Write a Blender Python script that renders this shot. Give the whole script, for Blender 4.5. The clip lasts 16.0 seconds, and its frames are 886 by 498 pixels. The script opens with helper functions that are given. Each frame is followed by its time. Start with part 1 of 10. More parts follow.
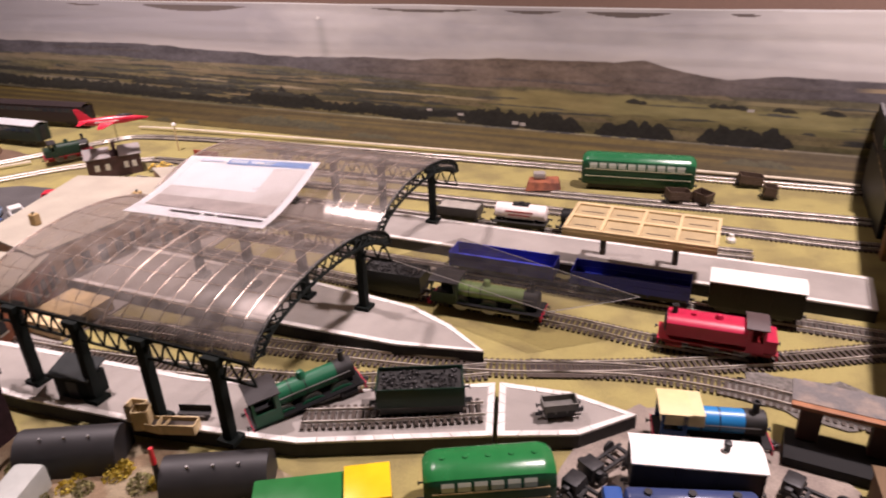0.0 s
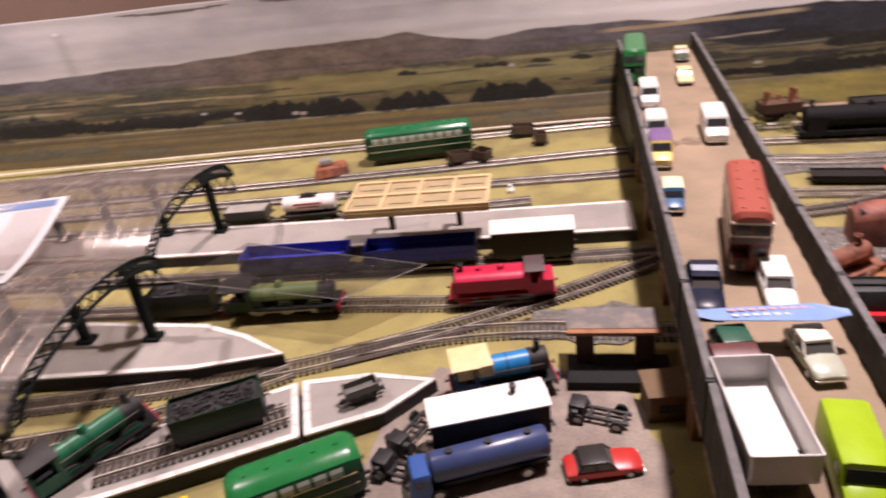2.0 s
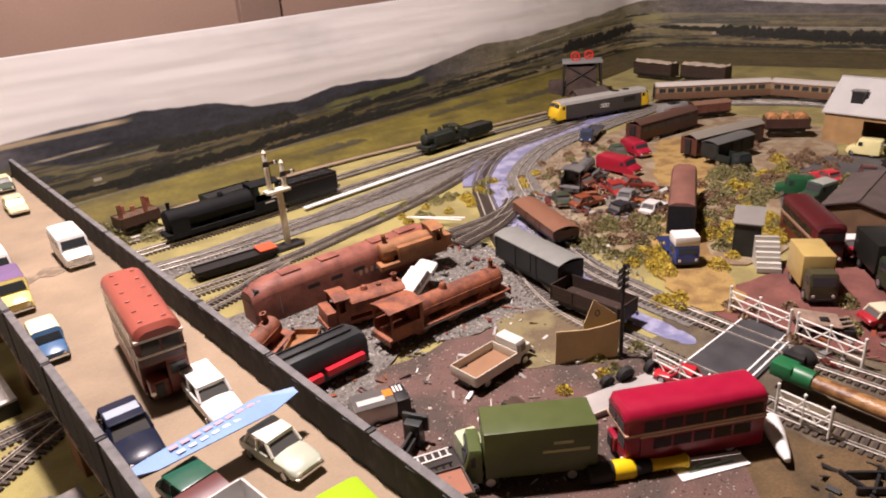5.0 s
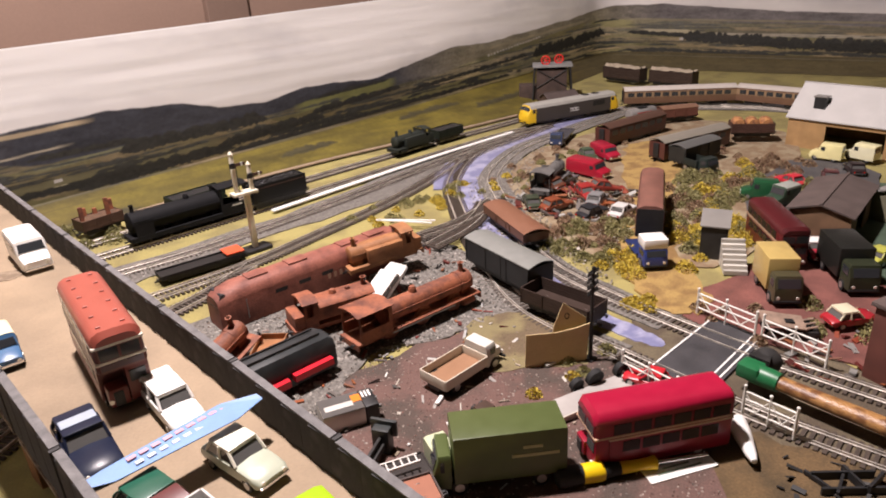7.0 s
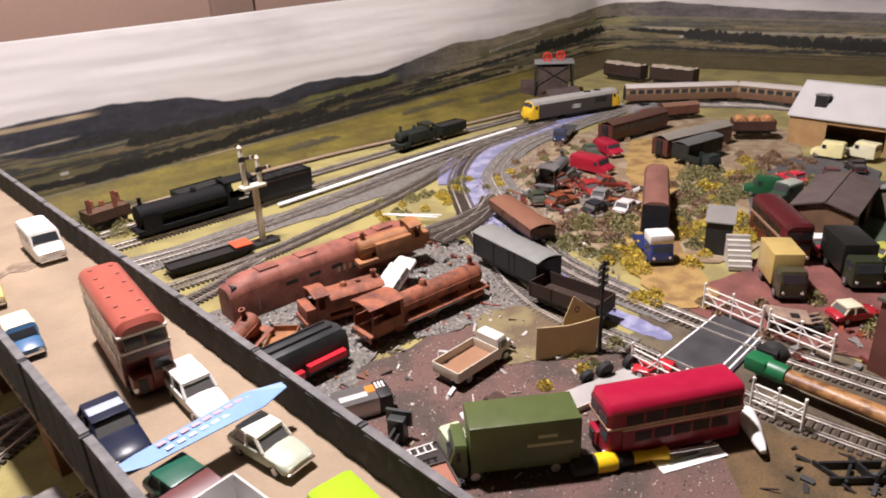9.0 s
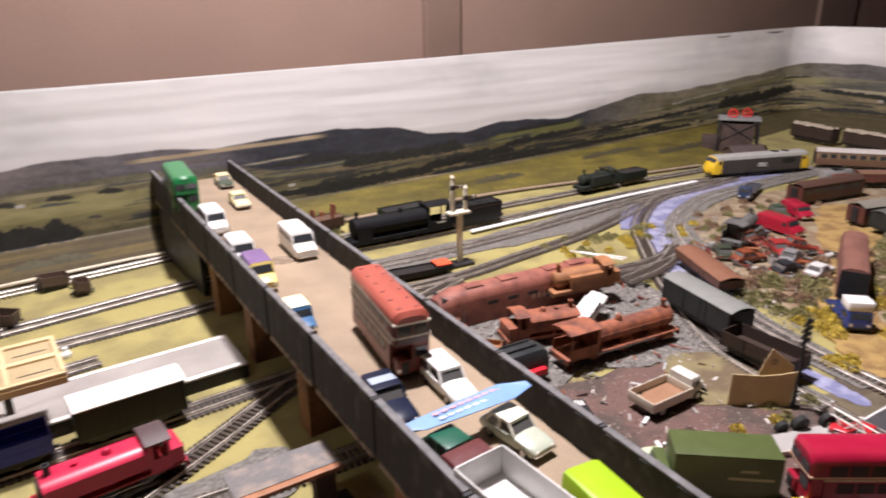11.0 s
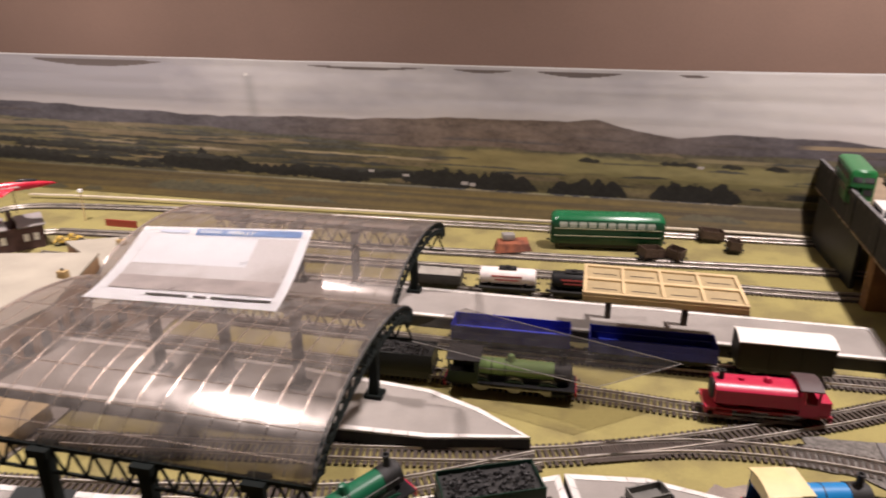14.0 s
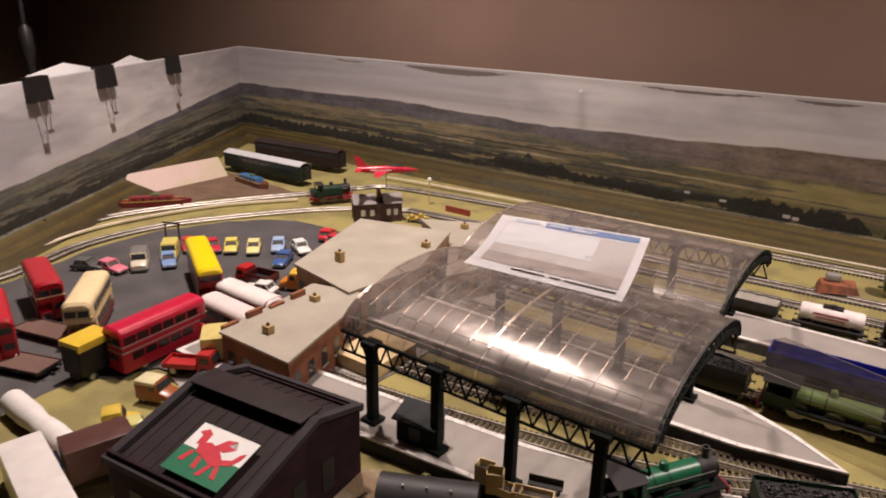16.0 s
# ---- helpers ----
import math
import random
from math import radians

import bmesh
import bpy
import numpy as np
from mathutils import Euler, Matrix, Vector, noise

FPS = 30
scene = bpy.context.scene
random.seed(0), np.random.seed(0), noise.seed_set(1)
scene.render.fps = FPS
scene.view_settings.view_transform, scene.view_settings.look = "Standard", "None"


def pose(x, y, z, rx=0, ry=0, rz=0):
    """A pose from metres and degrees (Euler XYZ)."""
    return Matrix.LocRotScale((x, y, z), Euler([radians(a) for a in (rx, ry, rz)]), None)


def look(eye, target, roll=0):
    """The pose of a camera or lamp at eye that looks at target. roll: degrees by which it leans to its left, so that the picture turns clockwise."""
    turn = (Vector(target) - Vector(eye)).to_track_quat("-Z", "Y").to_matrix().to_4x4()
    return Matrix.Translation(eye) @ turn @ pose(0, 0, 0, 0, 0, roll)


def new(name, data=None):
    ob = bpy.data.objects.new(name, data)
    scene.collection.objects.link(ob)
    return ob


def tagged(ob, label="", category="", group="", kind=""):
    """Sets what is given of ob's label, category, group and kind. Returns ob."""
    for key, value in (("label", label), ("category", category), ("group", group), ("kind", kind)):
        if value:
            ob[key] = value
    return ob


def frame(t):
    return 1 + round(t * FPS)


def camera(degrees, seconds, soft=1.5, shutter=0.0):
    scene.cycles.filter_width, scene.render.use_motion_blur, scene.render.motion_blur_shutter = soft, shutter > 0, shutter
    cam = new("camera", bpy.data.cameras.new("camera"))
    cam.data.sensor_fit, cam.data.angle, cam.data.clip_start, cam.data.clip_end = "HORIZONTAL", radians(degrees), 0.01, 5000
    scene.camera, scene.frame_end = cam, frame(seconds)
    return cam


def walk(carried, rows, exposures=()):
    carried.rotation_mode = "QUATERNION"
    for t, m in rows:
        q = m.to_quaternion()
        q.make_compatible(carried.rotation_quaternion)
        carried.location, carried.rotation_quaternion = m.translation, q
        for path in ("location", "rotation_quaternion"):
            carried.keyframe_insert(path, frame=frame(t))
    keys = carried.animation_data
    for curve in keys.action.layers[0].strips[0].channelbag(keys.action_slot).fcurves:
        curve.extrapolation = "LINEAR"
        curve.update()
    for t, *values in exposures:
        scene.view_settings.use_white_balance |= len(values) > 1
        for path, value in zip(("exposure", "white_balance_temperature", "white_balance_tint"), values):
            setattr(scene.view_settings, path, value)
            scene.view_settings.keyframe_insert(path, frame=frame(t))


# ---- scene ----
EXPOSURES = (
    (0.0, 0.38, 6600, 20), (2.0, 0.40, 6550, 18), (2.5, 0.26, 6600, 16), (3.0, 0.40, 6600, 15), (3.5, 0.38, 6650, 15), (5.0, 0.70, 6600, 11), (8.0, 0.74, 6300, 7), (10.5, 0.85, 5950, 5),
    (11.5, 0.56, 5950, 5), (12.5, 0.26, 6300, 6), (13.5, 0.24, 6400, 7), (14.5, 0.28, 6650, 10), (15.5, 0.02, 6900, 11), (16.0, -0.10, 7000, 11),
)
cam = camera(66.02, 16.0, soft=1.9, shutter=0.5)
PATH = [
    (0, (0.2540, 0.1577, 0.4128), (-0.1139, 0.9792, -0.0228), -2.18),
    (0.5, (0.2685, 0.1595, 0.4151), (-0.0434, 1.0005, -0.0269), -3.16),
    (1, (0.2867, 0.1579, 0.4190), (0.0197, 1.0079, -0.0350), -4.51),
    (1.5, (0.3004, 0.1621, 0.4220), (0.0799, 1.0181, -0.0456), -5.88),
    (2, (0.3136, 0.1780, 0.4123), (0.1678, 1.0446, -0.0650), -7.81),
    (2.5, (0.3220, 0.2032, 0.3898), (0.4084, 1.1169, -0.0074), -6.67),
    (3, (0.3379, 0.2245, 0.3735), (0.6365, 1.0912, -0.0262), -5.67),
    (3.5, (0.3637, 0.2473, 0.3489), (0.8317, 1.0417, -0.0383), -7.85),
    (4, (0.3456, 0.2464, 0.3530), (0.8498, 1.0268, -0.0168), -5.48),
    (4.5, (0.3358, 0.2606, 0.3553), (0.9229, 0.9692, -0.0361), -3.54),
    (5, (0.3386, 0.2654, 0.3598), (0.9818, 0.9212, -0.0354), -4.23),
    (7.5, (0.3438, 0.2692, 0.3552), (1.0212, 0.8892, -0.0407), -2.77),
    (8, (0.3448, 0.2743, 0.3522), (1.0274, 0.8860, -0.0477), -2.30),
    (8.2, (0.3461, 0.2745, 0.3522), (1.0276, 0.8859, -0.0499), -2.49),
    (10.3, (0.2656, 0.2734, 0.3772), (0.9044, 0.9563, 0.0227), -1.10),
    (10.5, (0.2575, 0.2737, 0.3784), (0.8685, 0.9839, 0.0287), -0.99),
    (11, (0.2232, 0.2726, 0.3803), (0.7666, 1.0384, 0.0365), -0.50),
    (11.5, (0.1926, 0.2677, 0.3817), (0.6325, 1.0948, 0.0318), -0.88),
    (12, (0.1669, 0.2740, 0.3730), (0.5092, 1.1437, 0.0174), 0.36),
    (12.5, (0.1414, 0.2533, 0.3753), (0.3357, 1.1639, 0.0104), -0.14),
    (13, (0.1214, 0.2350, 0.3827), (0.2081, 1.1605, 0.0141), 0.13),
    (13.5, (0.0973, 0.2105, 0.3845), (0.0251, 1.1402, 0.0235), 0.34),
    (14, (0.0845, 0.1843, 0.3927), (-0.1159, 1.0965, 0.0353), 0.10),
    (14.5, (0.0780, 0.1556, 0.4032), (-0.2130, 1.0500, 0.0635), -0.66),
    (15, (0.0655, 0.1131, 0.4076), (-0.3603, 0.9588, 0.0859), 0.05),
    (15.5, (0.0536, 0.0846, 0.4050), (-0.4616, 0.8759, 0.0756), 1.08),
    (16, (0.0523, 0.0714, 0.4086), (-0.4999, 0.8318, 0.0668), 1.10),
]
walk(cam, [(t, look(eye, target, roll)) for t, eye, target, roll in PATH], exposures=EXPOSURES)

# ---- room light: two warm ceiling downlights over the layout ----
CEIL = 1.55
world = bpy.data.worlds.new("room")
scene.world = world
world.use_nodes = True
world.node_tree.nodes["Background"].inputs[0].default_value = (1.0, 0.86, 0.80, 1)
world.node_tree.nodes["Background"].inputs[1].default_value = 0.078
scene.view_settings.exposure = 0.0
# place, watts, cone in degrees, lean along x in degrees
LAMPS = [((0.60, 0.94, 1.42), 124.0, 156, 15), ((-0.74, 0.80, 1.42), 122.0, 112, -11)]
for place, watts, cone, lean in LAMPS:
    lamp = bpy.data.lights.new("downlight", "SPOT")
    lamp.spot_size, lamp.spot_blend = radians(cone), 1.0
    lamp.energy, lamp.color, lamp.shadow_soft_size = watts, (1.0, 0.855, 0.85), 0.045
    new("downlight", lamp).matrix_basis = pose(*place, 0, -lean, 0)
# ---- materials ----
def mat(name, rgb, rough=0.6, metal=0.0, vary=0.12, scale=40.0, grain=0.0, gscale=900.0, second=None, mix=(0.45, 0.6), coat=0.0, per_object=0.0):
    """A painted or natural surface: base colour, patches of wear at one scale, grain with relief at a finer one."""
    m = bpy.data.materials.new(name)
    m.use_nodes = True
    nt = m.node_tree
    b = nt.nodes["Principled BSDF"]
    b.inputs["Roughness"].default_value, b.inputs["Metallic"].default_value = rough, metal
    b.inputs["Coat Weight"].default_value = coat
    b.inputs["Coat Roughness"].default_value = 0.12
    co = nt.nodes.new("ShaderNodeTexCoord")
    n1 = nt.nodes.new("ShaderNodeTexNoise")
    n1.inputs["Scale"].default_value, n1.inputs["Detail"].default_value = scale, 5
    nt.links.new(co.outputs["Object"], n1.inputs["Vector"])
    ramp = nt.nodes.new("ShaderNodeValToRGB")
    ramp.color_ramp.elements[0].position, ramp.color_ramp.elements[1].position = (0.3, 0.7) if second is None else mix
    lo = tuple(max(0, c * (1 - vary)) for c in rgb) if second is None else rgb
    hi = tuple(min(1, c * (1 + vary)) for c in rgb) if second is None else second
    ramp.color_ramp.elements[0].color, ramp.color_ramp.elements[1].color = (*lo, 1), (*hi, 1)
    nt.links.new(n1.outputs["Fac"], ramp.inputs["Fac"])
    last = ramp.outputs["Color"]
    n2 = nt.nodes.new("ShaderNodeTexNoise")
    n2.inputs["Scale"].default_value, n2.inputs["Detail"].default_value = gscale, 3
    nt.links.new(co.outputs["Object"], n2.inputs["Vector"])
    if grain:
        mixn = nt.nodes.new("ShaderNodeMix")
        mixn.data_type, mixn.blend_type = "RGBA", "OVERLAY"
        mixn.inputs["Factor"].default_value = grain
        nt.links.new(last, mixn.inputs["A"])
        nt.links.new(n2.outputs["Color"], mixn.inputs["B"])
        bw = nt.nodes.new("ShaderNodeRGBToBW")
        nt.links.new(n2.outputs["Color"], bw.inputs["Color"])
        nt.links.new(bw.outputs["Val"], mixn.inputs["B"])
        last = mixn.outputs["Result"]
        bump = nt.nodes.new("ShaderNodeBump")
        bump.inputs["Strength"].default_value, bump.inputs["Distance"].default_value = min(1, grain), 0.001
        nt.links.new(n2.outputs["Fac"], bump.inputs["Height"])
        nt.links.new(bump.outputs["Normal"], b.inputs["Normal"])
    if per_object:
        oi = nt.nodes.new("ShaderNodeObjectInfo")
        hv = nt.nodes.new("ShaderNodeHueSaturation")
        mr = nt.nodes.new("ShaderNodeMapRange")
        mr.inputs["To Min"].default_value, mr.inputs["To Max"].default_value = 1 - per_object, 1 + per_object
        nt.links.new(oi.outputs["Random"], mr.inputs["Value"])
        nt.links.new(mr.outputs["Result"], hv.inputs["Value"])
        nt.links.new(last, hv.inputs["Color"])
        last = hv.outputs["Color"]
    nt.links.new(last, b.inputs["Base Color"])
    rr = nt.nodes.new("ShaderNodeMapRange")
    rr.inputs["To Min"].default_value, rr.inputs["To Max"].default_value = max(0.03, rough - 0.08), min(1, rough + 0.08)
    nt.links.new(n1.outputs["Fac"], rr.inputs["Value"])
    nt.links.new(rr.outputs["Result"], b.inputs["Roughness"])
    return m


PAINTS = {}


def paint(rgb, rough=0.32, vary=0.06):
    """Glossy die-cast or moulded plastic paint."""
    key = (tuple(round(c, 3) for c in rgb), rough)
    if key not in PAINTS:
        PAINTS[key] = mat("paint_%d" % len(PAINTS), rgb, rough, 0, vary, 90, 0.05, 1500)
        if max(rgb) < 0.05:
            PAINTS[key].node_tree.nodes["Principled BSDF"].inputs["Specular IOR Level"].default_value = 0.22
    return PAINTS[key]


RED = (0.47, 0.014, 0.055)
CREAM = (0.75, 0.62, 0.36)
WHITE = (0.78, 0.76, 0.72)
BLACK = (0.012, 0.012, 0.013)
GREEN = (0.012, 0.13, 0.035)
DKGREEN = (0.014, 0.055, 0.030)
GREY = (0.18, 0.18, 0.18)
RUST = (0.34, 0.085, 0.030)
M_BLACK = mat("black_plastic", (0.014, 0.014, 0.015), 0.5, 0, 0.3, 120, 0.1)
M_SOOT = mat("sooty_black", (0.018, 0.017, 0.016), 0.62, 0, 0.4, 70, 0.2)
M_TYRE = mat("tyre_rubber", (0.015, 0.015, 0.015), 0.8)
M_CHROME = mat("chrome", (0.75, 0.75, 0.76), 0.18, 1.0, 0.05)
M_RAIL = mat("nickel_rail", (0.66, 0.61, 0.54), 0.42, 0.6, 0.3, 60)
M_SLEEPER = mat("sleeper_plastic", (0.055, 0.040, 0.030), 0.75, 0, 0.3, 90, 0.2)
M_WHEEL = mat("wheel_steel", (0.30, 0.29, 0.28), 0.4, 0.9, 0.2)
M_WINDOW = mat("dark_window_glazing", (0.035, 0.038, 0.042), 0.08, 0, 0.1)
M_CARGLASS = mat("grey_car_glazing", (0.095, 0.092, 0.088), 0.10, 0, 0.1)
M_RUST = mat("rusty_orange_shell", (0.30, 0.098, 0.047), 0.66, 0, 0.3, 60, 0.5, 420, second=(0.125, 0.043, 0.027), mix=(0.42, 0.66))
M_OXIDE = mat("faded_red_oxide", (0.29, 0.102, 0.070), 0.64, 0, 0.3, 48, 0.45, 420, second=(0.155, 0.050, 0.036), mix=(0.44, 0.68))
M_WHEELRIM = mat("cast_rim", (0.45, 0.44, 0.42), 0.35, 0.8)
M_HEAD = mat("headlamp_lens", (0.85, 0.83, 0.75), 0.15, 0.3)
M_TAIL = mat("tail_lamp_lens", (0.5, 0.02, 0.01), 0.2)


# ---- mesh helpers ----
def link(name, bm, material, parent=None, label="", smooth=False, m=None):
    me = bpy.data.meshes.new(name)
    bmesh.ops.recalc_face_normals(bm, faces=bm.faces)
    bm.to_mesh(me)
    bm.free()
    if smooth:
        for p in me.polygons:
            p.use_smooth = True
        me.set_sharp_from_angle(angle=radians(38))
    me.materials.append(material)
    ob = new(name, me)
    if m is not None:
        ob.matrix_basis = m
    if parent is not None:
        ob.parent = parent
    if label:
        ob["label"] = label
    return ob


def part(name, bm, material, parent, label="", smooth=True):
    return link(name, bm, material, parent, label, smooth)


def thing(name, m, label, category, group="", kind=""):
    e = new(name)
    e.empty_display_size = 0.02
    e.matrix_basis = m
    return tagged(e, label, category, group, kind)


def at(x, y, z=0.0, heading=0.0, rx=0.0, ry=0.0):
    return pose(x, y, z, rx, ry, heading)


def box(bm, x0, x1, y0, y1, z0, z1, bevel=0.0, top=(1, 1), m=None):
    """A block between two corners, its top scaled by top, its edges rounded by bevel."""
    cx, cy = (x0 + x1) / 2, (y0 + y1) / 2
    v = []
    for z, sx, sy in ((z0, 1, 1), (z1, *top)):
        for x, y in ((x0, y0), (x1, y0), (x1, y1), (x0, y1)):
            v.append(bm.verts.new((cx + (x - cx) * sx, cy + (y - cy) * sy, z)))
    f = [(3, 2, 1, 0), (4, 5, 6, 7), (0, 1, 5, 4), (1, 2, 6, 5), (2, 3, 7, 6), (3, 0, 4, 7)]
    faces = [bm.faces.new([v[i] for i in q]) for q in f]
    if bevel:
        edges = list({e for q in faces for e in q.edges})
        r = bmesh.ops.bevel(bm, geom=edges, offset=bevel, segments=2, profile=0.6, affect="EDGES")
        v = list({w for q in r["faces"] for w in q.verts} | {w for w in v if w.is_valid})
    if m is not None:
        bmesh.ops.transform(bm, matrix=m, verts=[w for w in v if w.is_valid])
    return bm


def boxes(*specs, bevel=0.0):
    bm = bmesh.new()
    for s in specs:
        box(bm, *s[:6], bevel=s[6] if len(s) > 6 else bevel)
    return bm


def tube(bm, p, q, r0, r1=None, seg=12, caps=True):
    """A round bar from p to q."""
    p, q = Vector(p), Vector(q)
    r1 = r0 if r1 is None else r1
    d = (q - p).normalized()
    u = d.orthogonal().normalized()
    w = d.cross(u)
    rings = []
    for c, r in ((p, r0), (q, r1)):
        rings.append([bm.verts.new(c + (u * math.cos(a) + w * math.sin(a)) * r) for a in (2 * math.pi * i / seg for i in range(seg))])
    for i in range(seg):
        j = (i + 1) % seg
        bm.faces.new((rings[0][i], rings[0][j], rings[1][j], rings[1][i]))
    if caps:
        bm.faces.new(rings[0][::-1])
        bm.faces.new(rings[1])
    return bm


def loft(bm, rings, caps=True, closed=True):
    """A skin over rings of points, each a list of places."""
    vs = [[bm.verts.new(p) for p in r] for r in rings]
    n = len(vs[0])
    for a, b in zip(vs, vs[1:]):
        for i in range(n if closed else n - 1):
            j = (i + 1) % n
            bm.faces.new((a[i], a[j], b[j], b[i]))
    if caps:
        bm.faces.new(vs[0][::-1])
        bm.faces.new(vs[-1])
    return bm


def lathe(bm, profile, seg=16, m=None):
    """Turns (radius, z) rows round z."""
    rings = [[Vector((r * math.cos(a), r * math.sin(a), z)) for a in (2 * math.pi * i / seg for i in range(seg))] for r, z in profile]
    if m is not None:
        rings = [[m @ p for p in r] for r in rings]
    return loft(bm, rings)


def prism(bm, outline, z0, z1):
    """An upright block over a plan outline."""
    lo, hi = [bm.verts.new((x, y, z0)) for x, y in outline], [bm.verts.new((x, y, z1)) for x, y in outline]
    n = len(outline)
    for i in range(n):
        j = (i + 1) % n
        bm.faces.new((lo[i], lo[j], hi[j], hi[i]))
    bm.faces.new(hi)
    bm.faces.new(lo[::-1])
    return bm


def side(bm, outline, y0, y1, inset=0.0):
    """A block whose outline is given in x and z, from y0 to y1."""
    a, b = [bm.verts.new((x, y0, z)) for x, z in outline], [bm.verts.new((x, y1, z)) for x, z in outline]
    n = len(outline)
    for i in range(n):
        j = (i + 1) % n
        bm.faces.new((a[i], a[j], b[j], b[i]))
    bm.faces.new(a[::-1])
    bm.faces.new(b)
    return bm


def soften(bm, r=0.001, seg=2):
    bmesh.ops.bevel(bm, geom=[e for e in bm.edges if len(e.link_faces) == 2 and e.calc_face_angle(0) > 0.35], offset=r, segments=seg, profile=0.6, affect="EDGES")
    return bm


def curve(points, steps=10):
    """A smooth line through plan points, as (x, y, direction) rows."""
    p = [Vector(q) for q in points]
    p = [2 * p[0] - p[1], *p, 2 * p[-1] - p[-2]]
    out = []
    for i in range(1, len(p) - 2):
        for k in range(steps):
            t = k / steps
            a, b, c, d = p[i - 1 : i + 3]
            out.append(0.5 * (2 * b + (c - a) * t + (2 * a - 5 * b + 4 * c - d) * t * t + (3 * b - a - 3 * c + d) * t**3))
    out.append(p[-2])
    return out


def evenly(points, gap):
    """Places along a line of points every gap, with the direction there."""
    out, left = [], 0.0
    for a, b in zip(points, points[1:]):
        d = (b - a).length
        if d < 1e-7:
            continue
        s = left
        while s < d:
            out.append((a + (b - a) * (s / d), (b - a) / d))
            s += gap
        left = s - d
    return out


GAUGE = 0.0165
# ---- setting ----
WALL_Y = 1.42
M_PLASTER = mat("brown_painted_plaster", (0.25, 0.165, 0.125), 0.85, 0, 0.10, 3, 0.1, 200)
M_GRASS = mat("scatter_grass", (0.325, 0.280, 0.100), 0.95, 0, 0.25, 14, 0.6, 1300, second=(0.235, 0.198, 0.078))
M_ASPHALT = mat("dark_paper_tarmac", (0.075, 0.070, 0.070), 0.8, 0, 0.25, 18, 0.25, 900)
M_DIRT = mat("ash_and_dirt", (0.13, 0.075, 0.062), 0.95, 0, 0.4, 22, 0.7, 700, second=(0.075, 0.055, 0.045))
M_STONE = mat("platform_grey", (0.30, 0.275, 0.25), 0.8, 0, 0.12, 25, 0.25, 900)
M_EDGE = mat("platform_white_edge", (0.70, 0.67, 0.63), 0.7, 0, 0.15, 60, 0.15, per_object=0.10)
M_BRICKDK = mat("platform_face", (0.030, 0.028, 0.028), 0.85, 0, 0.3, 80, 0.3)
M_DECK = mat("brown_card_deck", (0.262, 0.198, 0.132), 0.85, 0, 0.20, 16, 0.18, 500)
M_PARAPET = mat("grey_parapet", (0.036, 0.035, 0.036), 0.85, 0, 0.3, 70, 0.3, 500, second=(0.09, 0.085, 0.082), mix=(0.52, 0.74))

bm = boxes((-1.9, 2.7, 0.10, WALL_Y, -0.018, 0.0))
tagged(link("ground", bm, M_GRASS), "baseboard covered in olive scatter grass", "baseboard", kind="structure")
bm = boxes((-3.2, 3.6, 1.52, 1.60, -0.95, CEIL + 0.05))
tagged(link("wall_north", bm, M_PLASTER), "brown painted room wall behind the layout", "wall", kind="structure")
bm = boxes((-3.28, -3.2, -2.6, 1.60, -0.95, CEIL + 0.05))
tagged(link("wall_west", bm, M_PLASTER), "brown painted room wall", "wall", kind="structure")
bm = boxes((3.6, 3.68, -2.6, 1.60, -0.95, CEIL + 0.05))
tagged(link("wall_east", bm, M_PLASTER), "brown painted room wall", "wall", kind="structure")
bm = boxes((-3.28, 3.68, -2.68, -2.6, -0.95, CEIL + 0.05))
tagged(link("wall_south", bm, M_PLASTER), "brown painted room wall", "wall", kind="structure")
for x0, x1 in ((1.06, 1.15), (2.66, 2.90)):
    bm = boxes((x0, x1, 1.505, 1.5198, -0.95, CEIL + 0.0495), bevel=0.002)
    tagged(link("trim", bm, mat("brown_boxing", (0.19, 0.125, 0.095), 0.8, 0, 0.1, 4, 0.1, 200)), "darker brown boxed pipe on the wall", "boxing", kind="structure")
# ceiling out of view, added with an assumed pale colour to bounce lamplight
M_CEIL = mat("cream_ceiling", (0.50, 0.47, 0.44), 0.9, 0, 0.04, 3)
bm = boxes((-3.28, 3.68, -2.68, 1.6, CEIL + 0.05, CEIL + 0.12))
tagged(link("ceiling", bm, M_CEIL), "unseen room ceiling, assumed cream", "ceiling", kind="structure")
bm = boxes((-3.28, 3.68, -2.68, 1.6, -1.0, -0.95))
tagged(link("floor", bm, mat("carpet", (0.08, 0.065, 0.055), 0.95, 0, 0.2, 8, 0.5, 300)), "brown carpet of the room", "floor", kind="structure")
# ---- printed landscape sheet along three sides ----
def value_noise(u, v, seed):
    """Smooth random values over the plane, 0 to 1."""
    rng = np.random.RandomState(seed)
    table = rng.rand(64, 64)
    iu, iv = np.floor(u).astype(int), np.floor(v).astype(int)
    fu, fv = u - iu, v - iv
    fu, fv = fu * fu * (3 - 2 * fu), fv * fv * (3 - 2 * fv)
    g = lambda a, b: table[a % 64, b % 64]
    return (g(iu, iv) * (1 - fu) + g(iu + 1, iv) * fu) * (1 - fv) + (g(iu, iv + 1) * (1 - fu) + g(iu + 1, iv + 1) * fu) * fv


def fbm(u, v, seed, octaves=4):
    total, amp, norm = 0, 1.0, 0
    for k in range(octaves):
        total, norm = total + amp * value_noise(u * 2**k, v * 2**k, seed + k), norm + amp
        amp *= 0.55
    return total / norm


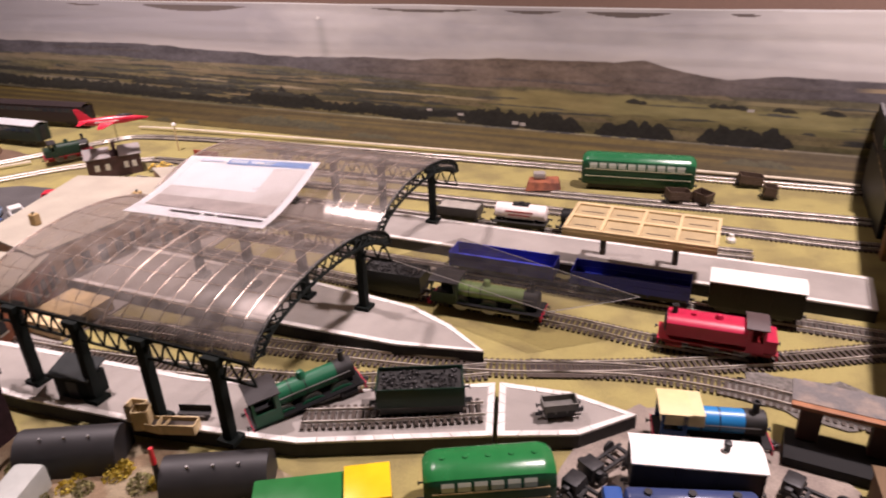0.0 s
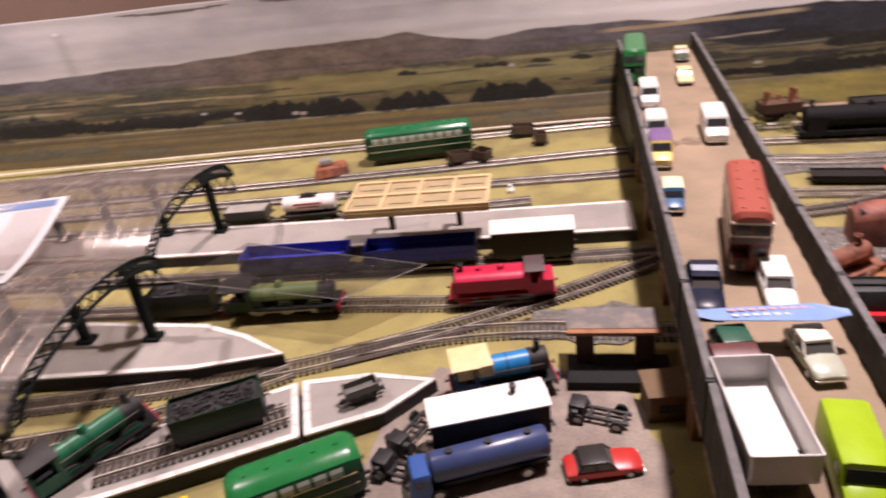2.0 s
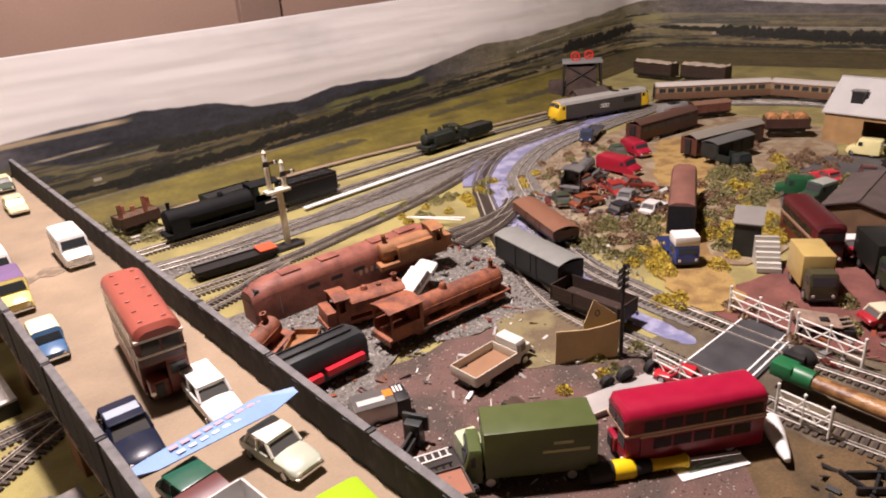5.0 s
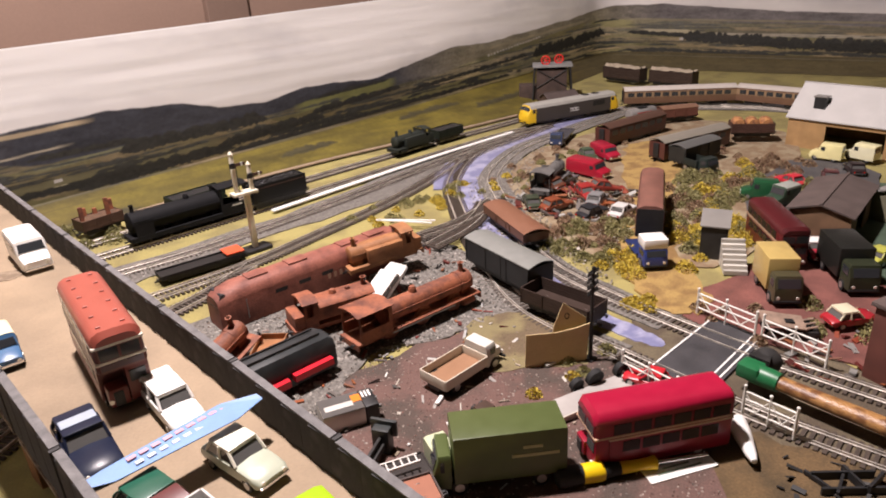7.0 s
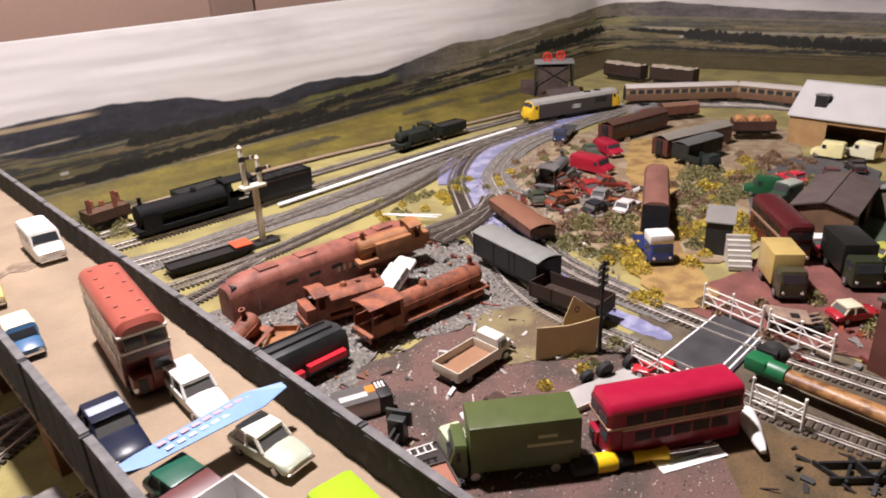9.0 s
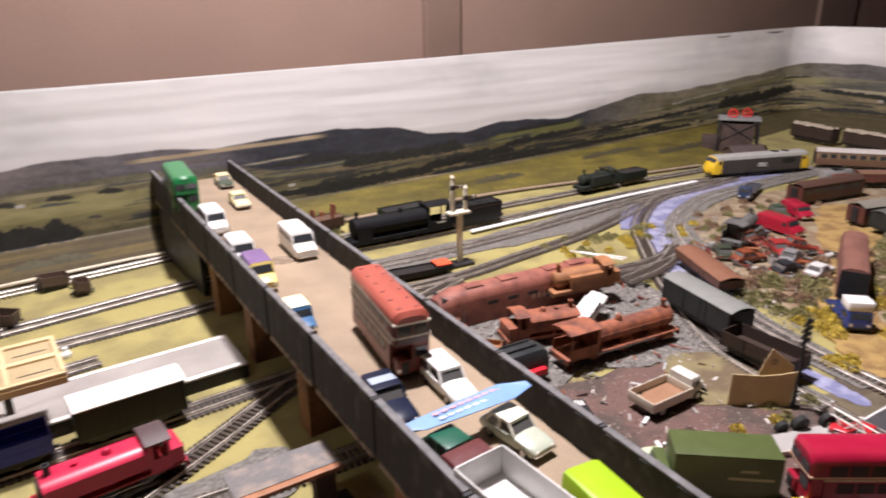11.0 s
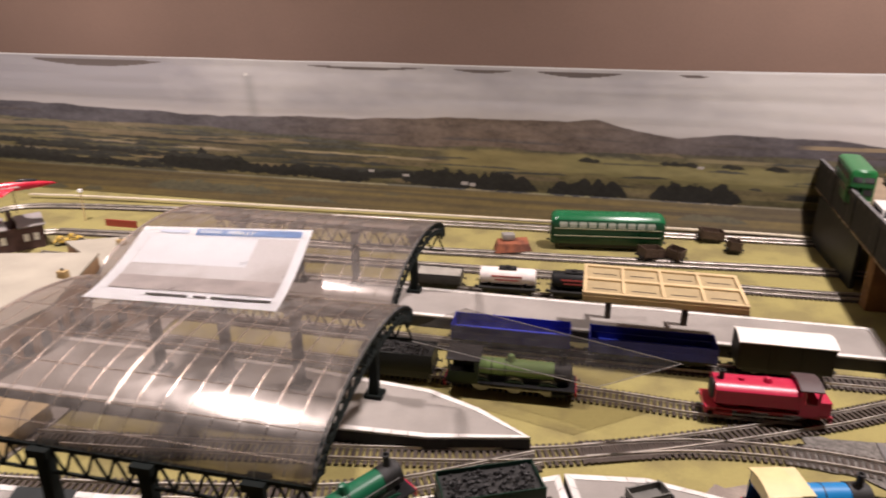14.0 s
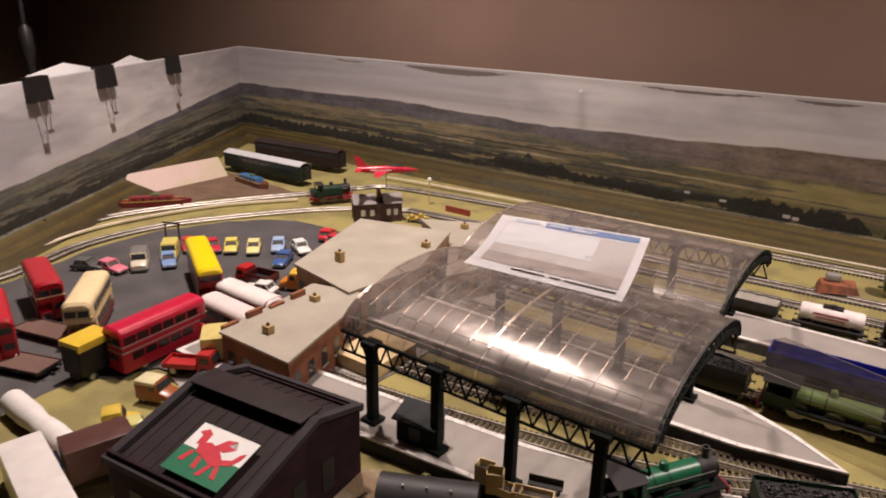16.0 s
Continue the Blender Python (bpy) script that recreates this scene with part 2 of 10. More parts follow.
RIDGE_X = [-3.0, -2.2, -1.7, -1.4, -1.1, -0.9, -0.65, -0.5, -0.35, -0.15, -0.05, 0.03, 0.09, 0.16, 0.23, 0.32, 0.48, 0.57, 0.66, 0.80, 0.93, 1.0, 1.1, 1.2, 1.4, 1.65, 1.8, 2.2, 2.42, 2.6, 2.9, 3.4]
RIDGE_Z = [0.090, 0.135, 0.166, 0.165, 0.170, 0.163, 0.155, 0.160, 0.162, 0.171, 0.170, 0.172, 0.177, 0.160, 0.150, 0.160, 0.158, 0.149, 0.153, 0.157, 0.145, 0.124, 0.116, 0.130, 0.117, 0.152, 0.146, 0.166, 0.186, 0.190, 0.168, 0.15]
TOP_X, TOP_Z = [-3.0, -1.65, -1.3, 0.35, 1.0, 2.42, 3.5], [0.268, 0.271, 0.266, 0.264, 0.272, 0.294, 0.292]


def landscape(x, z):
    """The printed colours at places along (x) and up (z) the sheet, brightened where lamplight thins."""
    col = np.zeros((*x.shape, 3))
    run = x[:, 0]
    grain, fine = fbm(x * 30, z * 90, 20), fbm(x * 150, z * 240, 30)
    slope = fbm(x * 14 + z * 40, z * 45 - x * 6, 25)
    bump = lambda u: np.sqrt(np.clip(1 - 0.95 * (2 * (u % 1.0) - 1) ** 2, 0, 1))
    sway = 2.2 * fbm(x * 12, z * 0, 61, 2)
    crown = 0.55 * np.maximum(bump(x * 31 + sway), 0.8 * bump(x * 47 + 2 * sway + 0.4)) + 0.45 * fbm(x * 26, z * 0, 66, 2)

    def lay(mask, rgb):
        m = np.clip(mask, 0, 1)[..., None]
        col[:] = col * (1 - m) + np.array(rgb) * m

    def mix(a, b, t):
        return np.array(a) * (1 - t[..., None]) + np.array(b) * t[..., None]

    def ease(a, b):
        """0 before a, 1 after b, along the sheet."""
        return np.clip((x - a) / (b - a), 0, 1)

    def belt(a, b, za, zb, high, rgb, blur=0.0016):
        """A run of tree crowns from a to b, its foot at za to zb, uneven along the top."""
        k = slice(*np.searchsorted(run, (a, b)))
        xs, zs = x[k], z[k]
        if not len(xs):
            return
        foot = za + (zb - za) * (xs - a) / (b - a)
        ends = np.clip(np.minimum(xs - a, b - xs) / min(0.03, 0.3 * (b - a)), 0, 1) ** 0.5
        top = foot + high * ends * (0.30 + 0.85 * crown[k]) + high * 0.30 * (fine[k] - 0.5)
        m = (np.clip((top - zs) / blur, 0, 1) * np.clip((zs - foot - (1 - ends) * high * 0.2 + 0.4 * high * (fine[k] - 0.5) + 0.25 * high * (slope[k] - 0.5)) / 0.0016, 0, 1))[..., None]
        lit = (0.45 + 1.1 * fine[k] + 0.35 * np.clip((zs - foot) / high, 0, 1))[..., None]
        col[k] = col[k] * (1 - m) + np.array(rgb) * lit * m

    def field(a, b, za, zb, half, rgb, strength=0.9):
        """A pale or bright strip of land from a to b with soft ends."""
        k = slice(*np.searchsorted(run, (a, b)))
        xs, zs = x[k], z[k]
        if not len(xs):
            return
        mid = za + (zb - za) * (xs - a) / (b - a) + 0.6 * half * (grain[k] - 0.5)
        m = (np.clip((half - np.abs(zs - mid)) / (0.35 * half), 0, 1) * np.clip(np.minimum(xs - a, b - xs) / 0.03, 0, 1) * strength)[..., None]
        col[k] = col[k] * (1 - m) + np.array(rgb) * (0.72 + 0.55 * grain[k])[..., None] * m

    # billowing cloud, blue-grey over the station, nearly white beyond the bridge
    cloud = fbm(x * 4.2 + z * 5, z * 9 - x * 1.6, 3, 5)
    broad = fbm(x * 0.9 + 5, z * 5, 12, 2)
    pale = ease(-0.8, 0.4) * (1 - 0.6 * ease(2.5, 3.2))
    ridge = np.interp(x, RIDGE_X, RIDGE_Z) + 0.005 * (fbm(x * 22, x * 0, 8) - 0.5)
    sky = mix((0.385, 0.37, 0.388), (0.68, 0.655, 0.635), np.clip(1.7 * cloud - 0.72 + 0.75 * pale + 0.7 * (broad - 0.5), 0, 1))
    # sky colour raised here to make up for lamplight falling off near the corner
    sky = sky * (1 + 0.45 * ease(1.1, 1.6) * (1 - ease(2.5, 2.8)))[..., None]
    glow = 0.55 * np.clip(1 - (z - ridge) / 0.028, 0, 1)
    col[:] = mix(sky, (0.60, 0.56, 0.535), glow)
    # hills: hazy grey ends, brown moor in the middle, dark woods beyond the bridge, an open hillside in the corner
    moor = np.exp(-(((x + 0.10) / 0.36) ** 2))
    hill = mix((0.118, 0.110, 0.122), (0.185, 0.142, 0.112), moor)
    hill = mix(hill, (0.040, 0.041, 0.050), ease(0.56, 0.66) * (1 - ease(1.45, 1.62)))
    # open hillside, its colour also lightened where lamplight is weak
    hill = mix(hill, (0.215, 0.190, 0.130), ease(1.45, 1.70))
    hill = mix(hill, (0.135, 0.122, 0.122), ease(2.35, 2.60))
    lay((ridge - z) / 0.002, hill * (0.05 + 0.60 * grain + 0.75 * slope + 0.55 * fine)[..., None])
    for a, b, za, zb, h in ((-1.4, -1.05, 0.150, 0.148, 0.008), (-0.2, 0.05, 0.128, 0.126, 0.010), (0.02, 0.16, 0.142, 0.136, 0.007), (-0.5, -0.25, 0.128, 0.13, 0.008), (0.26, 0.40, 0.137, 0.135, 0.008), (0.46, 0.60, 0.128, 0.126, 0.010)):
        belt(a, b, za, zb, h, (0.105, 0.090, 0.085), 0.006)
    # patchwork of fields below the hills
    low_x = [-3, -1.7, -0.7, -0.3, 0.1, 0.4, 0.56, 0.7, 1.0, 1.2, 1.45, 1.62, 1.8, 2.2, 2.42, 2.7, 3.4]
    low_z = [0.10, 0.136, 0.134, 0.112, 0.120, 0.125, 0.118, 0.096, 0.086, 0.096, 0.092, 0.092, 0.118, 0.140, 0.150, 0.138, 0.12]
    low = np.interp(x, low_x, low_z) + 0.010 * (fbm(x * 9, x * 0, 40) - 0.5)
    wave = z + 0.005 * np.sin(x * 4.3) + 0.006 * (fbm(x * 6, z * 20, 45) - 0.5)
    row = np.floor(wave / 0.0085).astype(int)
    rnd = lambda a, b: (np.sin(a * 127.1 + b * 311.7) * 43758.5453) % 1.0
    cell = np.floor((x + z * 2.5 + rnd(row, 3)) * (6 + 4 * rnd(row, 9))).astype(int)
    tone, hue = rnd(row + 0.0, cell + 0.5), rnd(cell + 0.0, row + 2.5)
    land = mix((0.095, 0.088, 0.056), (0.31, 0.24, 0.135), tone ** 1.5)
    land = mix(land, (0.18, 0.160, 0.072), np.clip(hue * 1.4 - 0.5, 0, 0.8))
    land = mix(land, (0.19, 0.185, 0.165), 0.38 * np.clip((z - 0.075) / 0.06, 0, 1))
    # fields past 1.45 brightened in the same way, against the weaker lamplight
    land = land * (1 - 0.42 * ease(0.50, 0.70) * (1 - ease(1.4, 1.65)) + 0.60 * ease(1.45, 1.75) - 0.65 * ease(2.30, 2.55))[..., None]
    land = land * (1 - 0.22 * ease(-0.9, -0.7) * (1 - ease(0.45, 0.6)))[..., None]
    land = mix(land, (0.135, 0.140, 0.125), 0.6 * (1 - ease(-1.75, -1.45)))
    lay((low - z) / 0.002, land * (0.45 + 0.55 * grain + 0.55 * fine)[..., None])
    for a, b, za, zb, half, rgb in (
        (-1.70, -0.95, 0.126, 0.122, 0.007, (0.25, 0.205, 0.135)), (-1.05, -0.55, 0.116, 0.104, 0.006, (0.26, 0.21, 0.135)), (-0.98, -0.60, 0.092, 0.086, 0.003, (0.34, 0.28, 0.19)), (-1.5, -1.05, 0.074, 0.066, 0.004, (0.24, 0.21, 0.15)),
        (-0.95, -0.78, 0.052, 0.044, 0.008, (0.20, 0.165, 0.085)), (-0.52, -0.20, 0.092, 0.088, 0.003, (0.40, 0.33, 0.20)), (-0.36, -0.18, 0.112, 0.108, 0.003, (0.26, 0.215, 0.12)), (-0.20, 0.10, 0.092, 0.094, 0.022, (0.28, 0.235, 0.105)),
        (0.02, 0.47, 0.094, 0.084, 0.020, (0.265, 0.235, 0.105)), (0.18, 0.45, 0.070, 0.066, 0.006, (0.185, 0.165, 0.075)), (0.25, 0.48, 0.112, 0.110, 0.004, (0.30, 0.255, 0.145)), (0.42, 0.78, 0.1425, 0.146, 0.004, (0.40, 0.315, 0.20)),
        (0.60, 0.74, 0.112, 0.116, 0.002, (0.42, 0.37, 0.28)), (0.66, 0.92, 0.086, 0.094, 0.004, (0.155, 0.15, 0.085)), (0.58, 1.0, 0.060, 0.064, 0.008, (0.125, 0.112, 0.062)), (0.62, 0.74, 0.052, 0.056, 0.0012, (0.30, 0.27, 0.17)),
        (1.16, 1.46, 0.088, 0.100, 0.011, (0.165, 0.165, 0.060)), (1.00, 1.40, 0.054, 0.062, 0.007, (0.135, 0.105, 0.050)), (1.45, 1.95, 0.052, 0.066, 0.010, (0.125, 0.115, 0.050)), (1.74, 2.06, 0.104, 0.122, 0.009, (0.15, 0.14, 0.070)),
        (1.78, 2.30, 0.128, 0.152, 0.004, (0.30, 0.26, 0.17)), (2.02, 2.30, 0.118, 0.140, 0.010, (0.20, 0.175, 0.080)), (2.30, 2.52, 0.138, 0.130, 0.014, (0.29, 0.265, 0.125)), (2.52, 2.72, 0.112, 0.106, 0.006, (0.38, 0.335, 0.23)), (2.70, 3.25, 0.102, 0.096, 0.005, (0.35, 0.315, 0.25)), (2.45, 3.4, 0.146, 0.130, 0.003, (0.22, 0.195, 0.13)),
    ):
        field(a, b, za, zb, half, rgb)
    # hedges, copses and farmsteads along the field edges
    rng = random.Random(400)
    for _ in range(640):
        c, f = rng.uniform(-3.0, 3.5), rng.random() ** 1.2
        top = float(np.interp(c, low_x, low_z))
        if -0.16 < c < 0.46 and rng.random() < 0.75:
            continue
        zb, reach = 0.040 + (top - 0.046) * f, rng.uniform(0.012, 0.10)
        dark = (0.030 + 0.055 * f) * (0.6 if 0.6 < c < 1.8 else 1.0)
        belt(c - reach, c + reach, zb + rng.uniform(-0.003, 0.003), zb + rng.uniform(-0.003, 0.003), rng.uniform(0.004, 0.013) * (1 - 0.5 * f), (dark, dark, dark * 0.88))
    for c in (0.085, 0.225, 0.255, 0.40, 0.33):
        belt(c - 0.022, c + 0.020, 0.099, 0.097, 0.011, (0.032, 0.031, 0.026))
    # long dark shelter belts
    for a, b, za, zb, h, d in (
        (-0.80, -0.57, 0.046, 0.041, 0.040, 1), (-0.60, -0.33, 0.041, 0.035, 0.026, 1), (-0.37, -0.23, 0.046, 0.048, 0.016, 1), (-0.27, -0.004, 0.036, 0.031, 0.040, 1), (0.008, 0.158, 0.032, 0.032, 0.038, 1), (0.192, 0.355, 0.033, 0.033, 0.040, 1),
        (-1.75, -1.00, 0.046, 0.040, 0.032, 1.5), (-1.65, -0.95, 0.084, 0.076, 0.014, 2.2), (-1.25, -0.80, 0.044, 0.038, 0.016, 1.2), (-1.15, -0.62, 0.072, 0.064, 0.012, 1.8), (-0.86, -0.52, 0.100, 0.094, 0.008, 2.6), (-3.0, -1.72, 0.030, 0.050, 0.020, 1.6), (-2.7, -1.8, 0.07, 0.10, 0.010, 2.4),
        (0.60, 0.84, 0.046, 0.040, 0.014, 1), (0.72, 1.02, 0.034, 0.040, 0.024, 1), (0.98, 1.24, 0.048, 0.056, 0.022, 1), (0.66, 0.86, 0.100, 0.094, 0.012, 1.3), (0.80, 1.10, 0.078, 0.078, 0.026, 1.1), (1.20, 1.47, 0.068, 0.080, 0.016, 1), (1.22, 1.44, 0.098, 0.104, 0.010, 1.1),
        (1.0, 1.9, 0.034, 0.044, 0.012, 1.1), (1.5, 1.98, 0.066, 0.086, 0.013, 1.3), (2.00, 2.32, 0.076, 0.088, 0.034, 1), (2.22, 2.40, 0.088, 0.096, 0.030, 1), (2.32, 2.46, 0.138, 0.142, 0.008, 1.8), (2.48, 2.78, 0.100, 0.082, 0.016, 1), (2.66, 3.10, 0.080, 0.054, 0.036, 1), (3.0, 3.5, 0.060, 0.046, 0.040, 1),
    ):
        belt(a, b, za, zb, h, (0.021 * d, 0.0205 * d, 0.018 * d))
    for c in np.arange(1.80, 2.04, 0.013):
        lay((np.abs(x - c) < 0.0035) * (np.abs(z - (0.112 + 0.085 * (c - 1.80))) < 0.0022), (0.50, 0.47, 0.42))
    for c, h in ((-0.145, 0.046), (-0.13, 0.044), (0.275, 0.099), (-0.26, 0.055), (-0.33, 0.060), (0.70, 0.064), (2.66, 0.086)):
        lay((np.abs(x - c) < 0.006) * (np.abs(z - h) < 0.003), (0.42, 0.39, 0.36))
    # near meadow with furrows and bushes
    near = np.interp(x, [-3, -1.7, -1.2, -0.8, -0.2, 0.45, 0.8, 1.2, 1.8, 2.3, 2.6, 3.4], [0.030, 0.040, 0.036, 0.034, 0.033, 0.034, 0.034, 0.032, 0.038, 0.042, 0.046, 0.042])
    stripe = fbm(x * 2, z * 160, 80, 3)
    meadow = mix((0.046, 0.033, 0.013), (0.105, 0.076, 0.020), np.clip((stripe - 0.3) * 2.0, 0, 1))
    meadow = mix(meadow, mix((0.075, 0.061, 0.016), (0.158, 0.127, 0.023), np.clip((slope - 0.2) * 1.8, 0, 1)), 0.85 * ease(0.5, 0.75) * (1 - ease(1.95, 2.15)))
    meadow = mix(meadow, (0.090, 0.074, 0.038), 0.8 * ease(2.05, 2.3))
    lay((near - z) / 0.002, meadow * (0.55 + 0.45 * fine + 0.45 * grain)[..., None])
    lay((np.abs(z - near + 0.015) < 0.0013) * (0.75 - 0.55 * ease(0.5, 0.8)), (0.050, 0.038, 0.018))
    lay((np.abs(z - near + 0.001) < 0.0010) * 0.6, (0.060, 0.047, 0.022))
    for a, b, za, h in ((-0.80, -0.52, -0.004, 0.024), (-0.50, -0.38, -0.014, 0.012), (0.24, 0.36, 0.0, 0.016), (-1.04, -0.97, -0.02, 0.012), (-0.94, -0.89, -0.02, 0.012), (-0.30, -0.26, 0.012, 0.005), (0.62, 0.80, -0.02, 0.012), (1.08, 1.22, -0.004, 0.016), (1.40, 1.62, 0.006, 0.014), (1.62, 1.98, -0.02, 0.018), (-1.9, -1.78, 0.0, 0.016), (-2.08, -1.98, 0.0, 0.014), (-2.5, -2.2, -0.005, 0.014)):
        belt(a, b, za, za, h, (0.046, 0.040, 0.020))
    # faint smear under a pin, and paper torn away along the top
    edge = np.interp(x, TOP_X, TOP_Z)
    lay(np.exp(-(((x + 0.575 - 0.10 * (0.24 - z)) / 0.012) ** 2)) * (z > 0.12) * (z < 0.235) * 0.28, (0.12, 0.12, 0.12))
    lay(((x + 0.578) ** 2 + (z - 0.236) ** 2 < 0.000012) * 1.0, (0.75, 0.73, 0.70))
    for a, b, deep in ((-1.06, -0.75, 0.013), (-0.45, -0.22, 0.006), (-0.17, -0.06, 0.006), (-0.02, 0.13, 0.009), (0.22, 0.27, 0.005), (-1.30, -1.18, 0.005), (1.95, 2.03, 0.004), (2.2, 2.3, 0.005)):
        t = np.clip((x - a) / (b - a), 0, 1)
        gap = edge - 0.008 - z
        lay((gap < deep * np.sin(math.pi * t) ** 0.8) * (gap > 0) * (t > 0) * (t < 1), (0.16, 0.135, 0.125))
    lay((z > edge - 0.0025) * 0.8, (0.80, 0.80, 0.80))
    return np.clip(col, 0, 1)


M_PRINT = bpy.data.materials.new("printed_paper")
M_PRINT.use_nodes = True
pn = M_PRINT.node_tree
pb = pn.nodes["Principled BSDF"]
attr = pn.nodes.new("ShaderNodeVertexColor")
attr.layer_name = "print"
pn.links.new(attr.outputs["Color"], pb.inputs["Base Color"])
pb.inputs["Roughness"].default_value = 0.6
pb.inputs["Specular IOR Level"].default_value = 0.3
wav = pn.nodes.new("ShaderNodeTexNoise")
wav.inputs["Scale"].default_value = 5
bmp = pn.nodes.new("ShaderNodeBump")
bmp.inputs["Strength"].default_value, bmp.inputs["Distance"].default_value = 0.25, 0.02
pn.links.new(wav.outputs["Fac"], bmp.inputs["Height"])
pn.links.new(bmp.outputs["Normal"], pb.inputs["Normal"])


def printed_sheet(name, s0, s1, place, label, foot):
    """A sheet from s0 to s1 along its run; place(s, out) gives the plan point, out metres in front of the sheet's plane."""
    ns, nz = int((s1 - s0) / 0.0016), 168
    s = np.linspace(s0, s1, ns)
    rise = np.linspace(0, 1, nz)
    S, R = np.meshgrid(s, rise, indexing="ij")
    out = foot(S)
    bend = 0.16
    Z = np.where(R < bend, 0.001 + 0.034 * R / bend, 0.035 + (np.interp(S, TOP_X, TOP_Z) - 0.035) * (R - bend) / (1 - bend))
    F = np.where(R < bend, out * (1 - R / bend), 0.0)
    Z = Z + np.where(R > 0.97, 0.002 * (value_noise(S * 6, S * 0, 91) - 0.5), 0)
    V = 0.39 + (Z - 0.39) * 1.22 / (1.22 - F)
    X, Y = place(S, F)
    verts = np.stack([X, Y, Z], -1).reshape(-1, 3)
    i = np.arange(ns * nz).reshape(ns, nz)
    quads = np.stack([i[:-1, :-1], i[1:, :-1], i[1:, 1:], i[:-1, 1:]], -1).reshape(-1, 4)
    me = bpy.data.meshes.new(name)
    me.from_pydata(verts.tolist(), [], quads.tolist())
    at_ = me.color_attributes.new("print", "FLOAT_COLOR", "POINT")
    rgba = np.ones((ns * nz, 4))
    rgba[:, :3] = landscape(S, V).reshape(-1, 3)
    at_.data.foreach_set("color", rgba.ravel())
    me.polygons.foreach_set("use_smooth", [True] * len(me.polygons))
    me.materials.append(M_PRINT)
    ob = new(name, me)
    return tagged(ob, label, "backdrop", kind="structure")


CX, RX = -1.70, 2.42
LD = Vector((-1.15 - CX, 0.50 - WALL_Y)).normalized()
RD = Vector((0.16, -0.987)).normalized()
TURN = math.atan2(-RD.y, RD.x)
BEND = 0.10
REACH = BEND * math.tan(TURN / 2)


def run_of(S, F):
    """Plan of the long sheet: straight along the back, bent round the corner, straight along the end."""
    u = np.clip((S - RX + REACH) / (2 * REACH), 0, 1) * TURN
    past, before = np.maximum(S - RX - REACH, 0), np.minimum(S, RX - REACH)
    return before + BEND * np.sin(u) + RD.x * past - np.sin(u) * F, WALL_Y - BEND * (1 - np.cos(u)) + RD.y * past - np.cos(u) * F


foot_back = lambda S: np.interp(S, [-1.7, 0.9, 1.15, 1.65, 2.0, 2.42], [0.065, 0.068, 0.10, 0.20, 0.10, 0.05])
printed_sheet("backdrop", CX, 3.5, run_of, "printed landscape of hills, fields, woods and cloudy sky", foot_back)
printed_sheet("backdrop", -3.0, CX, lambda S, F: (CX + LD.x * (CX - S) - LD.y * F, WALL_Y + LD.y * (CX - S) + LD.x * F), "printed landscape of hills on the end board", lambda S: 0.05 + 0 * S)
# hardboard behind the paper
M_BOARD = mat("white_hardboard", (0.72, 0.70, 0.66), 0.7, 0, 0.05)
tagged(link("trim", boxes((CX - 0.004, RX + 0.004, WALL_Y + 0.002, WALL_Y + 0.008, 0, 0.262)), M_BOARD), "white backing board of the printed landscape", "board", kind="structure")
for d, c, s1 in ((LD, (CX, WALL_Y), 1.3), (RD, (RX, WALL_Y), 1.1)):
    q = (c[0] + d.x * s1, c[1] + d.y * s1)
    n = Vector((d.y, -d.x)) * (1 if d is LD else -1)
    n = n if n.x * (1 if c[0] > 0 else -1) > 0 else -n
    tagged(link("trim", prism(bmesh.new(), [(c[0] + n.x * 0.002, c[1] + n.y * 0.002), (q[0] + n.x * 0.002, q[1] + n.y * 0.002), (q[0] + n.x * 0.007, q[1] + n.y * 0.007), (c[0] + n.x * 0.007, c[1] + n.y * 0.007)], 0, 0.262), M_BOARD), "white backing board of the end landscape", "board", kind="structure")
# ---- railway track: sleepers and two rails along each line ----
def track(points, label="grey rails on dark brown sleepers", z=0.0, steps=10, single=False):
    line = curve(points, steps)
    e = thing("track", at(0, 0, z), label, "track", "railway tracks")
    if single:
        block = boxes((-0.0016, 0.0016, -0.0155, 0.0155, 0.0004, 0.0028))
        me = bpy.data.meshes.new("sleeper")
        block.to_mesh(me)
        block.free()
        me.materials.append(M_SLEEPER)
        for p, d in evenly(line, 0.0062):
            ob = new("sleeper", me)
            ob.parent = e
            ob.matrix_basis = Matrix.Translation((p.x, p.y, 0)) @ Matrix.Rotation(math.atan2(d.y, d.x), 4, "Z")
    else:
        bm = bmesh.new()
        for p, d in evenly(line, 0.0062):
            a = math.atan2(d.y, d.x)
            box(bm, -0.0016, 0.0016, -0.0155, 0.0155, 0.0004, 0.0028, m=Matrix.Translation((p.x, p.y, 0)) @ Matrix.Rotation(a, 4, "Z"))
        part("sleeper_strip", bm, M_SLEEPER, e, smooth=False)["kind"] = "stuff"
    for s in (-1, 1):
        bm = bmesh.new()
        rows = []
        fine = evenly(line, 0.012) + [(line[-1], (line[-1] - line[-2]).normalized())]
        for p, d in fine:
            n = Vector((-d.y, d.x))
            c = p + n * s * GAUGE / 2
            rows.append([(c.x + n.x * o, c.y + n.y * o, h) for o, h in ((-0.0011, 0.0026), (0.0011, 0.0026), (0.0004, 0.0034), (0.0006, 0.0052), (-0.0006, 0.0052), (-0.0004, 0.0034))])
        loft(bm, rows)
        part("rail", bm, M_RAIL, e)
    return e


